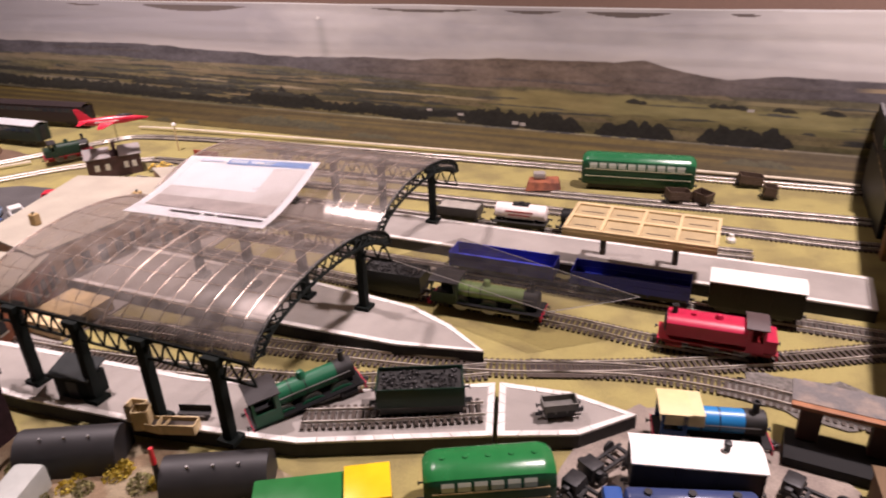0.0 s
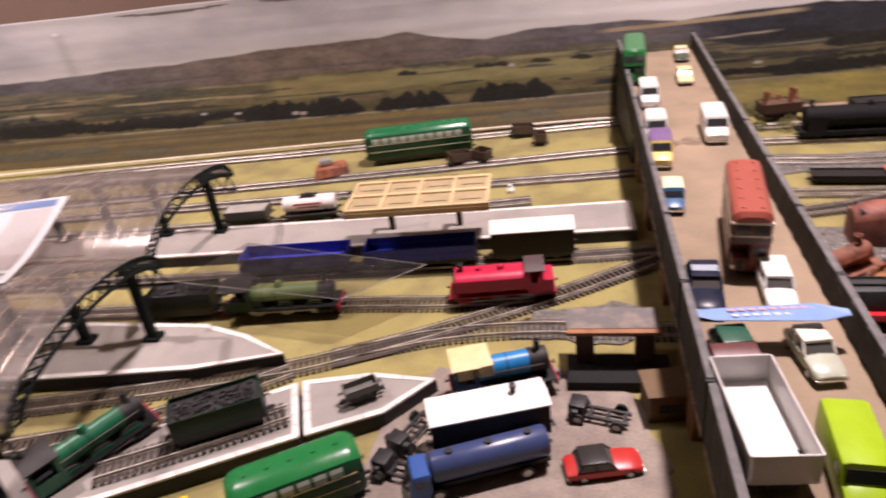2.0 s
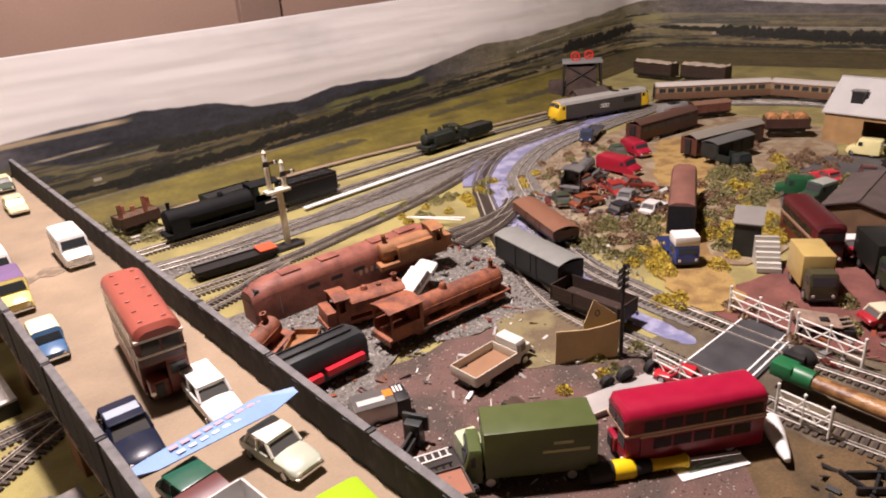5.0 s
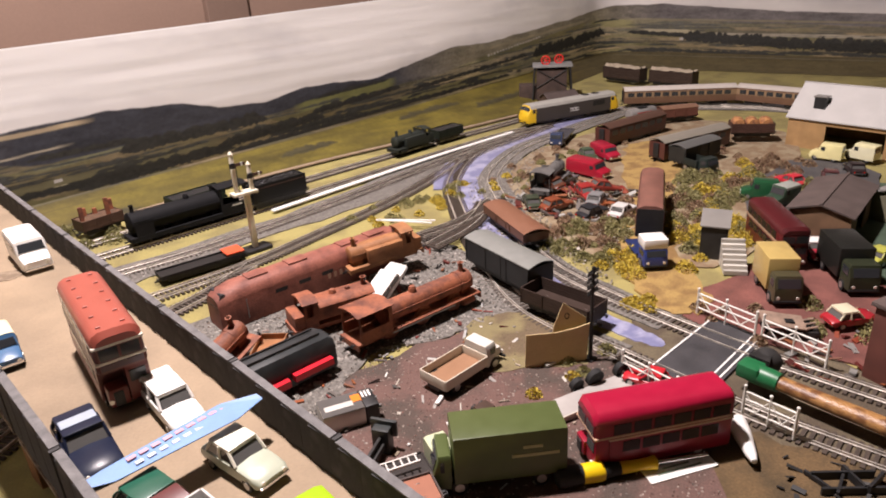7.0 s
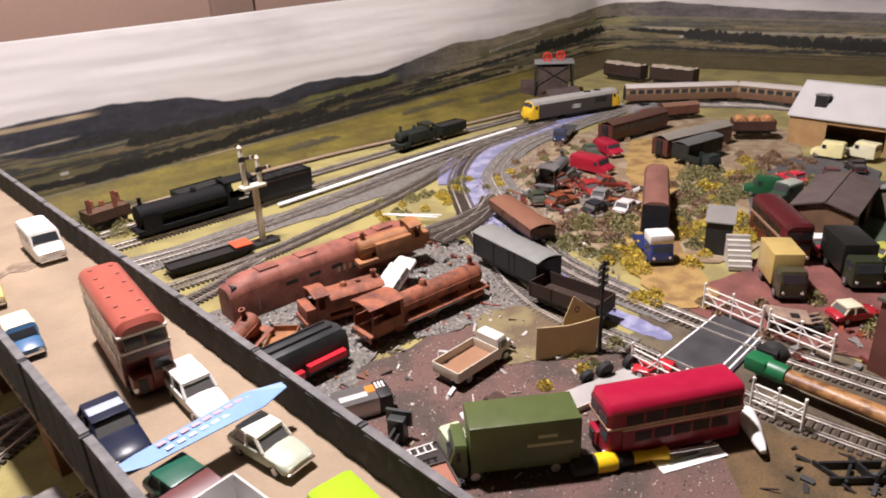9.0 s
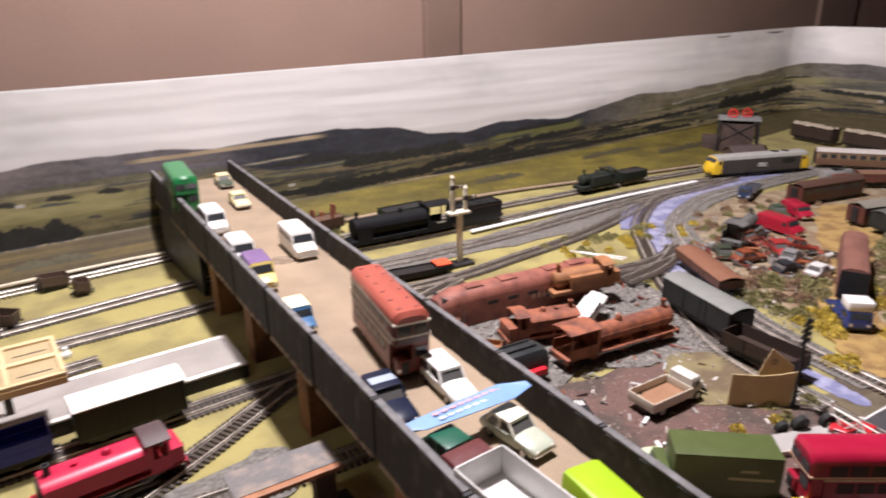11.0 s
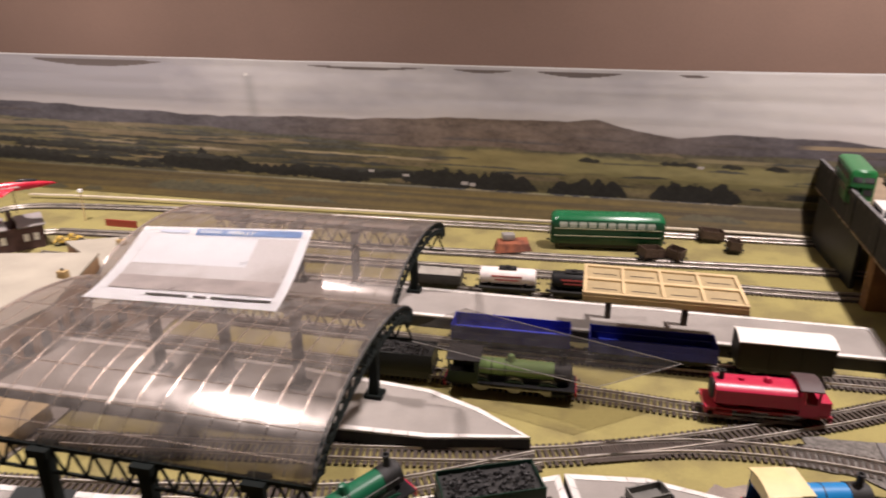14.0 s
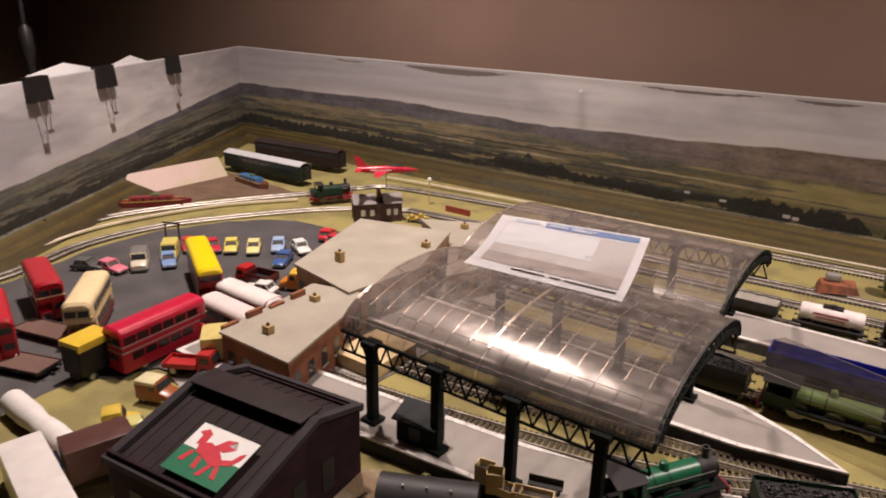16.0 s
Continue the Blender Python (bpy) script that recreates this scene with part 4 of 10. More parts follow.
def wagon(m, label, body=GREY, kind="open", L=0.080, W=0.032, H=0.030, roof=None, load=None, group="goods wagons", name="goods_wagon", wheels=True, inside=None, planks=4, heap=0.004):
    e = thing(name, m, label, "wagon", group)
    h, w = L / 2, W / 2
    mt = body if not isinstance(body, tuple) else paint(body, 0.55, 0.15)
    part("underframe", boxes((-h, h, -w * 0.9, w * 0.9, 0.0135, 0.0165), (-h * 0.85, h * 0.85, -w * 0.72, -w * 0.60, 0.0085, 0.0135), (-h * 0.85, h * 0.85, w * 0.60, w * 0.72, 0.0085, 0.0135), bevel=0.0003), M_SOOT, e, smooth=False)
    if wheels:
        for x in (-h * 0.58, h * 0.58):
            axle(e, x)
            for s in (-1, 1):
                part("axlebox", boxes((x - 0.003, x + 0.003, s * w * 0.68 - 0.0015, s * w * 0.68 + 0.0015, 0.0095, 0.0145), bevel=0.0004), M_SOOT, e)
    buffers(e, h, w)
    z0 = 0.0168
    if kind in ("open", "van"):
        for s in (-1, 1):
            if kind == "open":
                for k in range(planks):
                    a, b = z0 + (H - z0) * k / planks, z0 + (H - z0) * (k + 0.94) / planks
                    part("plank", boxes((-h, h, s * w - 0.0006, s * w + 0.0006, a, b)), mt, e, smooth=False)
            else:
                part("side", boxes((-h, h, s * w - 0.0006, s * w + 0.0006, z0, H)), mt, e, smooth=False)
                part("door", boxes((-0.010, 0.010, min(s * w, s * (w + 0.0012)), max(s * w, s * (w + 0.0012)), z0 + 0.001, H - 0.001)), mt, e, smooth=False)
            for x in (-h + 0.001, -h * 0.33, h * 0.33, h - 0.001):
                part("stanchion", boxes((x - 0.0007, x + 0.0007, min(s * (w + 0.0006), s * (w + 0.0014)), max(s * (w + 0.0006), s * (w + 0.0014)), z0 - 0.002, H)), mt, e, smooth=False)
        for x in (-h, h):
            part("end", boxes((x - 0.0006, x + 0.0006, -w + 0.0007, w - 0.0007, z0, H)), mt, e, smooth=False)
        part("floor", boxes((-h + 0.0007, h - 0.0007, -w + 0.0007, w - 0.0007, z0 - 0.0002, z0 + 0.0012)), paint(inside, 0.7) if inside else mt, e, smooth=False)
    if kind == "van":
        part("roof", arch_roof(bmesh.new(), -h - 0.0015, h + 0.0015, w + 0.0012, H - 0.0006, 0.0055), paint(roof or GREY, 0.55), e)
    if kind == "tank":
        r = w * 0.72
        zc = z0 + r + 0.0005
        bm = bmesh.new()
        lathe(bm, [(r * 0.5, -h + 0.001), (r * 0.9, -h + 0.002), (r, -h + 0.004), (r, h - 0.004), (r * 0.9, h - 0.002), (r * 0.5, h - 0.001)], 24, Matrix.Translation((0, 0, zc)) @ Matrix.Rotation(radians(90), 4, "Y"))
        part("tank", bm, mt, e)
        bm = bmesh.new()
        tube(bm, (0, 0, zc + r - 0.001), (0, 0, zc + r + 0.003), 0.004, seg=14)
        part("filler_hatch", bm, M_BLACK, e)
        part("walkway", boxes((-0.012, 0.012, -0.006, 0.006, zc + r + 0.0002, zc + r + 0.0012)), M_BLACK, e, smooth=False)
        for x in (-h * 0.62, h * 0.62):
            part("saddle", boxes((x - 0.002, x + 0.002, -r * 0.8, r * 0.8, z0 - 0.001, z0 + r * 0.55)), M_BLACK, e, smooth=False)
        for s in (-1, 1):
            for k in range(2):
                part("lettering_bar", boxes((-h * 0.55 + k * h * 0.12, h * (0.5 - k * 0.1), s * r * 0.98 - 0.0004, s * r * 0.98 + 0.0004, zc + 0.0022 - k * 0.005, zc + 0.0044 - k * 0.005)), paint((0.35, 0.05, 0.04)), e, "red lettering shown as a plain bar", smooth=False)
    if load is not None:
        bm = bmesh.new()
        rows = []
        rng = random.Random(int(L * 1e5))
        for i in range(9):
            x = -h + 0.001 + (L - 0.002) * i / 8
            rows.append([(x, -w + 0.001 + (W - 0.002) * j / 6, H - 0.003 + heap * (0.35 + 0.65 * rng.random()) * math.sin(math.pi * (0.15 + 0.7 * j / 6))) for j in range(7)])
        loft(bm, rows, caps=False, closed=False)
        part("load", bm, load, e, "heaped load")
    return e


def rail_coach(m, label, body, roof, L=0.255, W=0.036, H=0.050, band=None, group="railway coaches", name="railway_coach", panes=12, wheels=True):
    e = thing(name, m, label, "coach", group)
    h, w = L / 2, W / 2
    z0 = 0.0145
    bm = bmesh.new()
    loft(bm, [[(x, -w * 0.95, z0), (x, -w, z0 + 0.006), (x, -w, H - 0.010), (x, -w * 0.97, H - 0.007), (x, w * 0.97, H - 0.007), (x, w, H - 0.010), (x, w, z0 + 0.006), (x, w * 0.95, z0)] for x in (-h, h)])
    part("body", bm, paint(body, 0.42), e)
    part("roof", arch_roof(bmesh.new(), -h - 0.0008, h + 0.0008, w + 0.0006, H - 0.0072, 0.0085, n=12), paint(roof, 0.5), e)
    step = (L - 0.016) / panes
    for s in (-1, 1):
        windows(e, s * w, H - 0.020, H - 0.0105, [(-h + 0.008 + i * step, -h + 0.008 + (i + 0.72) * step) for i in range(panes)])
        if band:
            part("band", boxes((-h, h, s * w - 0.0003, s * w + 0.00025, H - 0.021, H - 0.0095)), paint(band, 0.42), e, "cream window band", smooth=False)
    for x in (-h, h):
        d = 1 if x > 0 else -1
        part("gangway", boxes((min(x, x + d * 0.003), max(x, x + d * 0.003), -0.006, 0.006, z0 + 0.002, H - 0.008), bevel=0.0005), M_BLACK, e)
        part("bogie", boxes((x * 0.70 - 0.020, x * 0.70 + 0.020, -w * 0.70, -w * 0.55, 0.0075, 0.0125), (x * 0.70 - 0.020, x * 0.70 + 0.020, w * 0.55, w * 0.70, 0.0075, 0.0125), (x * 0.70 - 0.003, x * 0.70 + 0.003, -w * 0.6, w * 0.6, 0.010, z0)), M_SOOT, e, smooth=False)
        if wheels:
            axle(e, x * 0.70 - 0.014)
            axle(e, x * 0.70 + 0.014)
    part("battery_box", boxes((-0.02, 0.02, -w * 0.8, w * 0.8, 0.009, z0), bevel=0.0005), M_SOOT, e)
    buffers(e, h, w)
    return e


def railcar(m, label, body, roof, line, L=0.170, W=0.037, H=0.060, panes=10, name="railcar"):
    """A rounded railcar: high domed roof with lights let into it, cream lining, blunt ends."""
    e = thing(name, m, label, "railcar", "railcars")
    h, w, z0 = L / 2, W / 2, 0.012
    prof = [(-0.94, 0.0), (-1.0, 0.12), (-1.0, 0.60), (-0.97, 0.72), (-0.86, 0.85), (-0.62, 0.95), (-0.3, 0.99), (0, 1.0), (0.3, 0.99), (0.62, 0.95), (0.86, 0.85), (0.97, 0.72), (1.0, 0.60), (1.0, 0.12), (0.94, 0.0)]
    ends = ((-h, 0.80, 0.86), (-h + 0.004, 0.95, 0.96), (-h + 0.010, 1, 1), (h - 0.010, 1, 1), (h - 0.004, 0.95, 0.96), (h, 0.80, 0.86))
    part("body", loft(bmesh.new(), [[(x, w * k * a, z0 + (H - z0) * b * t) for a, b in prof] for x, k, t in ends]), paint(body, 0.3), e)
    part("roof", loft(bmesh.new(), [[(x, w * k * a * 1.006, z0 + (H - z0) * b * t + 0.0004) for a, b in prof[4:11]] for x, k, t in ends]), paint(roof, 0.25), e)
    step = (L - 0.026) / panes
    for s in (-1, 1):
        for i in range(panes):
            x = -h + 0.013 + i * step
            bm = bmesh.new()
            loft(bm, [[(q, s * w * 1.006, z0 + (H - z0) * 0.61), (q, s * w * 0.985, z0 + (H - z0) * 0.72), (q, s * w * 0.925, z0 + (H - z0) * 0.80), (q, s * w * 0.86, z0 + (H - z0) * 0.78), (q, s * w * 0.95, z0 + (H - z0) * 0.61)] for q in (x, x + step * 0.78)])
            part("window", bm, M_PALEPANE, e, "pale glazed window", smooth=False)
        for z in (0.56, 0.30):
            part("lining", boxes((-h + 0.006, h - 0.006, s * w - 0.0004, s * w + 0.0005, z0 + (H - z0) * z, z0 + (H - z0) * z + 0.0012)), paint(line, 0.4), e, "cream lining", smooth=False)
        part("skirt", boxes((-h + 0.012, h - 0.012, min(s * w * 0.80, s * w * 0.88), max(s * w * 0.80, s * w * 0.88), 0.006, z0 + 0.001)), M_SOOT, e, smooth=False)
        part("end_window", boxes((-h - 0.0003, -h + 0.003, min(s * 0.001, s * w * 0.6), max(s * 0.001, s * w * 0.6), z0 + (H - z0) * 0.52, z0 + (H - z0) * 0.72)), M_WINDOW, e, smooth=False)
        part("end_window", boxes((h - 0.003, h + 0.0003, min(s * 0.001, s * w * 0.6), max(s * 0.001, s * w * 0.6), z0 + (H - z0) * 0.52, z0 + (H - z0) * 0.72)), M_WINDOW, e, smooth=False)
    for k in range(5):
        x = -h * 0.7 + k * h * 0.35
        part("roof_ventilator", lathe(bmesh.new(), [(0.0022, H - 0.0004), (0.0022, H + 0.0012), (0.0004, H + 0.0016)], 8, Matrix.Translation((x, 0, 0))), paint(roof, 0.25), e)
    for x in (-h * 0.62, h * 0.62):
        axle(e, x - 0.012)
        axle(e, x + 0.012)
        part("bogie", boxes((x - 0.019, x + 0.019, -w * 0.66, w * 0.66, 0.009, z0)), M_SOOT, e, smooth=False)
    buffers(e, h, w, 0.0155)
    return e


M_PALEPANE = mat("pale_window_plastic", (0.42, 0.45, 0.38), 0.2)


def diesel(m, label, L=0.250, W=0.036, H=0.052, body=(0.050, 0.042, 0.037), ends=(0.72, 0.46, 0.02), roof=(0.34, 0.33, 0.30)):
    e = thing("diesel_locomotive", m, label, "locomotive", "locomotives")
    h, w = L / 2, W / 2
    z0 = 0.0135

    def ring(x, k, top):
        q = w * k
        return [(x, -q, z0), (x, -q, top - 0.009), (x, -q * 0.86, top - 0.003), (x, -q * 0.5, top), (x, q * 0.5, top), (x, q * 0.86, top - 0.003), (x, q, top - 0.009), (x, q, z0)]

    part("body", loft(bmesh.new(), [ring(x, 1, H) for x in (-h + 0.022, h - 0.022)]), paint(body, 0.5), e)
    bm = bmesh.new()
    loft(bm, [[(p[0], p[1] * 1.004, p[2] + 0.0004) for p in ring(x, 1, H)[1:7]] for x in (-h + 0.022, h - 0.022)])
    part("roof", bm, paint(roof, 0.55), e)
    for d in (-1, 1):
        bm = bmesh.new()
        loft(bm, [ring(d * (h - 0.022), 1, H - 0.0003), ring(d * (h - 0.009), 1, H - 0.0006), ring(d * (h - 0.003), 0.98, H * 0.76), ring(d * h, 0.95, H * 0.68)])
        cab = part("cab", bm, paint(ends, 0.45), e, "yellow cab end")
        for s in (-1, 1):
            x = d * (h - 0.0065)
            bm = bmesh.new()
            loft(bm, [[(d * (h - 0.0066), s * 0.001, H - 0.0035), (d * (h - 0.0066), s * w * 0.82, H - 0.0055), (d * (h - 0.0020), s * w * 0.90, H * 0.78), (d * (h - 0.0020), s * 0.001, H * 0.78)], [(d * (h - 0.014), s * 0.001, H - 0.0035), (d * (h - 0.014), s * w * 0.82, H - 0.0055), (d * (h - 0.010), s * w * 0.90, H * 0.78), (d * (h - 0.010), s * 0.001, H * 0.78)]])
            part("windscreen", bm, M_WINDOW, cab, smooth=False)
            part("side_window", boxes((min(d * (h - 0.020), d * (h - 0.013)), max(d * (h - 0.020), d * (h - 0.013)), s * w - 0.0004, s * w + 0.0004, H * 0.66, H * 0.80)), M_WINDOW, cab, smooth=False)
        part("buffer_beam", boxes((min(d * h, d * (h - 0.003)), max(d * h, d * (h - 0.003)), -w * 0.9, w * 0.9, 0.011, 0.018)), M_BLACK, e, smooth=False)
        part("roof_cab", loft(bmesh.new(), [[(d * (h - 0.0225), p[1] * 1.01, p[2] + 0.0005) for p in ring(0, 1, H)[1:7]], [(d * (h - 0.0085), p[1] * 1.0, p[2] + 0.0002) for p in ring(0, 1, H)[1:7]]]), paint(roof, 0.55), e)
        part("bogie", boxes((d * h * 0.62 - 0.028, d * h * 0.62 + 0.028, -w * 0.78, -w * 0.6, 0.007, 0.0125), (d * h * 0.62 - 0.028, d * h * 0.62 + 0.028, w * 0.6, w * 0.78, 0.007, 0.0125), bevel=0.0008), M_SOOT, e)
        for k in (-0.020, 0, 0.020):
            axle(e, d * h * 0.62 + k)
    for s in (-1, 1):
        for k in range(4):
            x = h * 0.42 + k * 0.0085
            part("grille", boxes((x, x + 0.007, s * w - 0.0004, s * w + 0.0004, H * 0.56, H * 0.76)), M_BLACK, e, smooth=False)
        # double-arrow emblem as plain bars
        for dz, sk in ((0.0, 0.004), (0.005, -0.004)):
            part("emblem_bar", boxes((-0.012, 0.012, s * w - 0.0004, s * w + 0.0005, 0.0255 + dz, 0.027 + dz)), paint(WHITE), e, "white emblem bar", smooth=False)
        for k in (-1, 1):
            bm = boxes((-0.0008, 0.0008, -0.0005, 0.0005, -0.006, 0.006))
            bmesh.ops.transform(bm, matrix=Matrix.Translation((k * 0.004, s * (w + 0.0002), 0.0288)) @ Matrix.Rotation(radians(-40 if k > 0 else -40), 4, "Y"), verts=bm.verts)
            part("emblem_bar", bm, paint(WHITE), e, "white emblem bar", smooth=False)
    part("fuel_tank", boxes((-0.030, 0.030, -w * 0.8, w * 0.8, 0.0075, z0), bevel=0.001), M_SOOT, e)
    for x in (-0.02, 0.008):
        bm = bmesh.new()
        tube(bm, (h * 0.5 + x, 0, H - 0.0005), (h * 0.5 + x, 0, H + 0.0016), 0.0085, seg=18)
        part("roof_fan", bm, M_BLACK, e)
    buffers(e, h, w)
    return e


def steam(m, label, body=GREEN, boiler=None, L=0.120, tank="", material=None, wheels=3, wheel_r=0.0095, cab_roof=None, frame_rgb=BLACK, group="locomotives", name="steam_locomotive", bare=False, dome=True, boiler_r=0.0098):
    """A small steam locomotive; tank: '', 'side' or 'saddle'; material: one finish for a bare shell."""
    e = thing(name, m, label, "locomotive", group)
    h, w = L / 2, 0.0165
    f = material or paint(frame_rgb, 0.5)
    b = material or paint(body, 0.35)
    bo = material or paint(boiler or body, 0.35)
    zf = 0.0165
    part("running_plate", boxes((-h, h, -w, w, zf, zf + 0.0016), bevel=0.0003), f, e)
    part("frame", boxes((-h + 0.004, h - 0.004, -0.0062, 0.0062, 0.008, zf)), f, e, smooth=False)
    for x, d in ((-h, -1), (h, 1)):
        part("buffer_beam", boxes((x - 0.0008, x + 0.0008, -w, w, 0.0115, zf + 0.0014)), material or paint(RED), e, smooth=False)
    zc = zf + 0.0016 + boiler_r + 0.0025
    cabx = -h + L * 0.26
    bm = bmesh.new()
    Rm = Matrix.Translation((0, 0, zc)) @ Matrix.Rotation(radians(90), 4, "Y")
    lathe(bm, [(boiler_r * 1.0, cabx - 0.004), (boiler_r, h - 0.022)], 24, Rm)
    part("boiler", bm, bo, e)
    bm = bmesh.new()
    lathe(bm, [(boiler_r * 1.05, h - 0.022), (boiler_r * 1.05, h - 0.006), (boiler_r * 0.95, h - 0.005), (boiler_r * 0.6, h - 0.0042), (boiler_r * 0.1, h - 0.004)], 24, Rm)
    sm = part("smokebox", bm, material or M_SOOT, e)
    if not material:
        for x in (cabx + 0.012, cabx + 0.026):
            bm = bmesh.new()
            lathe(bm, [(boiler_r * 1.02, x), (boiler_r * 1.02, x + 0.001)], 24, Rm)
            part("boiler_band", bm, M_BLACK, e)
    part("saddle_block", boxes((h - 0.020, h - 0.008, -boiler_r * 0.7, boiler_r * 0.7, zf, zc)), f, e, smooth=False)
    bm = bmesh.new()
    lathe(bm, [(0.0040, zc + boiler_r * 0.7), (0.0028, zc + boiler_r + 0.002), (0.0026, zc + boiler_r + 0.0085), (0.0034, zc + boiler_r + 0.0092), (0.0034, zc + boiler_r + 0.0104), (0.0020, zc + boiler_r + 0.0104), (0.0018, zc + boiler_r + 0.006)], 16, Matrix.Translation((h - 0.0135, 0, 0)))
    part("chimney", bm, material or M_SOOT, e)
    if dome:
        bm = bmesh.new()
        lathe(bm, [(0.0052, zc + boiler_r * 0.7), (0.0042, zc + boiler_r + 0.001), (0.0040, zc + boiler_r + 0.0035), (0.0028, zc + boiler_r + 0.0058), (0.0004, zc + boiler_r + 0.0066)], 16, Matrix.Translation((cabx + L * 0.24, 0, 0)))
        part("dome", bm, bo, e)
    ch = zc + boiler_r + 0.0055
    # cab: two sides with an opening, front with spectacle windows, roof
    x0, x1 = -h + (0.012 if tank else 0.003), cabx
    for s in (-1, 1):
        y0, y1 = sorted((s * (w - 0.001), s * w))
        part("cab_side", boxes((x0, x1, y0, y1, zf, zf + 0.013), (x1 - 0.004, x1, y0, y1, zf + 0.0131, ch - 0.002), (x0, x0 + 0.0025, y0, y1, zf + 0.0131, ch - 0.002)), b, e, smooth=False)
    part("cab_front", boxes((x1 - 0.001, x1, -w + 0.0011, w - 0.0011, zf + 0.0016, ch - 0.002)), b, e, smooth=False)
    for s in (-1, 1):
        part("spectacle", boxes((x1 - 0.0002, x1 + 0.0004, s * 0.0105 - 0.003, s * 0.0105 + 0.003, ch - 0.0095, ch - 0.0035)), M_WINDOW, e, smooth=False)
    part("cab_roof", arch_roof(bmesh.new(), x0 - 0.002, x1 + 0.002, w + 0.0006, ch - 0.0022, 0.0042), material or paint(cab_roof or (0.035, 0.032, 0.032), 0.55), e)
    if tank:
        part("bunker", boxes((-h + 0.001, x0, -w + 0.001, w - 0.001, zf + 0.0016, zf + 0.016), bevel=0.0006), b, e)
    if tank == "side":
        for s in (-1, 1):
            y0, y1 = sorted((s * w, s * boiler_r * 0.86))
            part("side_tank", boxes((x1, h - 0.024, y0, y1, zf + 0.0016, zc + boiler_r * 0.55), bevel=0.0008), b, e)
    if tank == "saddle":
        bm = bmesh.new()
        ring = lambda x: [(x, -w * 0.93, zf + 0.006), (x, -w * 0.93, zc + boiler_r * 0.62), (x, -w * 0.74, zc + boiler_r * 0.98), (x, -w * 0.35, zc + boiler_r * 1.16), (x, w * 0.35, zc + boiler_r * 1.16), (x, w * 0.74, zc + boiler_r * 0.98), (x, w * 0.93, zc + boiler_r * 0.62), (x, w * 0.93, zf + 0.006)]
        loft(bm, [ring(x1), ring(h - 0.007)])
        soften(bm, 0.0006)
        part("saddle_tank", bm, b, e)
        bm = bmesh.new()
        tube(bm, (h - 0.032, 0, zc + boiler_r), (h - 0.032, 0, zc + boiler_r * 1.16 + 0.0025), 0.0028, seg=12)
        part("filler_cap", bm, b, e)
    n = wheels
    if not bare:
        for i in range(n):
            x = -h * 0.45 + (L * 0.52) * i / max(1, n - 1)
            axle(e, x, wheel_r, material)
            for s in (-1, 1):
                bm = bmesh.new()
                pts = [(x + (wheel_r + 0.0022) * math.cos(a), zf + (wheel_r * 0.45) * math.sin(a)) for a in (math.pi * k / 8 for k in range(9))]
                side(bm, pts, *sorted((s * (w - 0.0055), s * (w - 0.0045))))
                part("splasher", bm, b, e)
        for s in (-1, 1):
            y = s * 0.0112
            part("coupling_rod", boxes((-h * 0.45, -h * 0.45 + L * 0.52, y - 0.0005, y + 0.0005, RT + wheel_r - 0.004, RT + wheel_r - 0.0025)), M_WHEEL, e, smooth=False)
            bm = bmesh.new()
            tube(bm, (h - 0.024, s * 0.0128, 0.0125), (h - 0.008, s * 0.0128, 0.0125), 0.0040, seg=12)
            part("cylinder", bm, f, e)
    for s in (-1, 1):
        bm = bmesh.new()
        tube(bm, (x1, s * (boiler_r * 1.06), zc + 0.002), (h - 0.010, s * (boiler_r * 1.06), zc + 0.002), 0.0005, seg=6)
        part("handrail", bm, material or M_WHEEL, e)
    buffers(e, h, w)
    return e


M_COAL = mat("coal", (0.020, 0.019, 0.019), 0.45, 0, 0.5, 400, 0.8, 500)


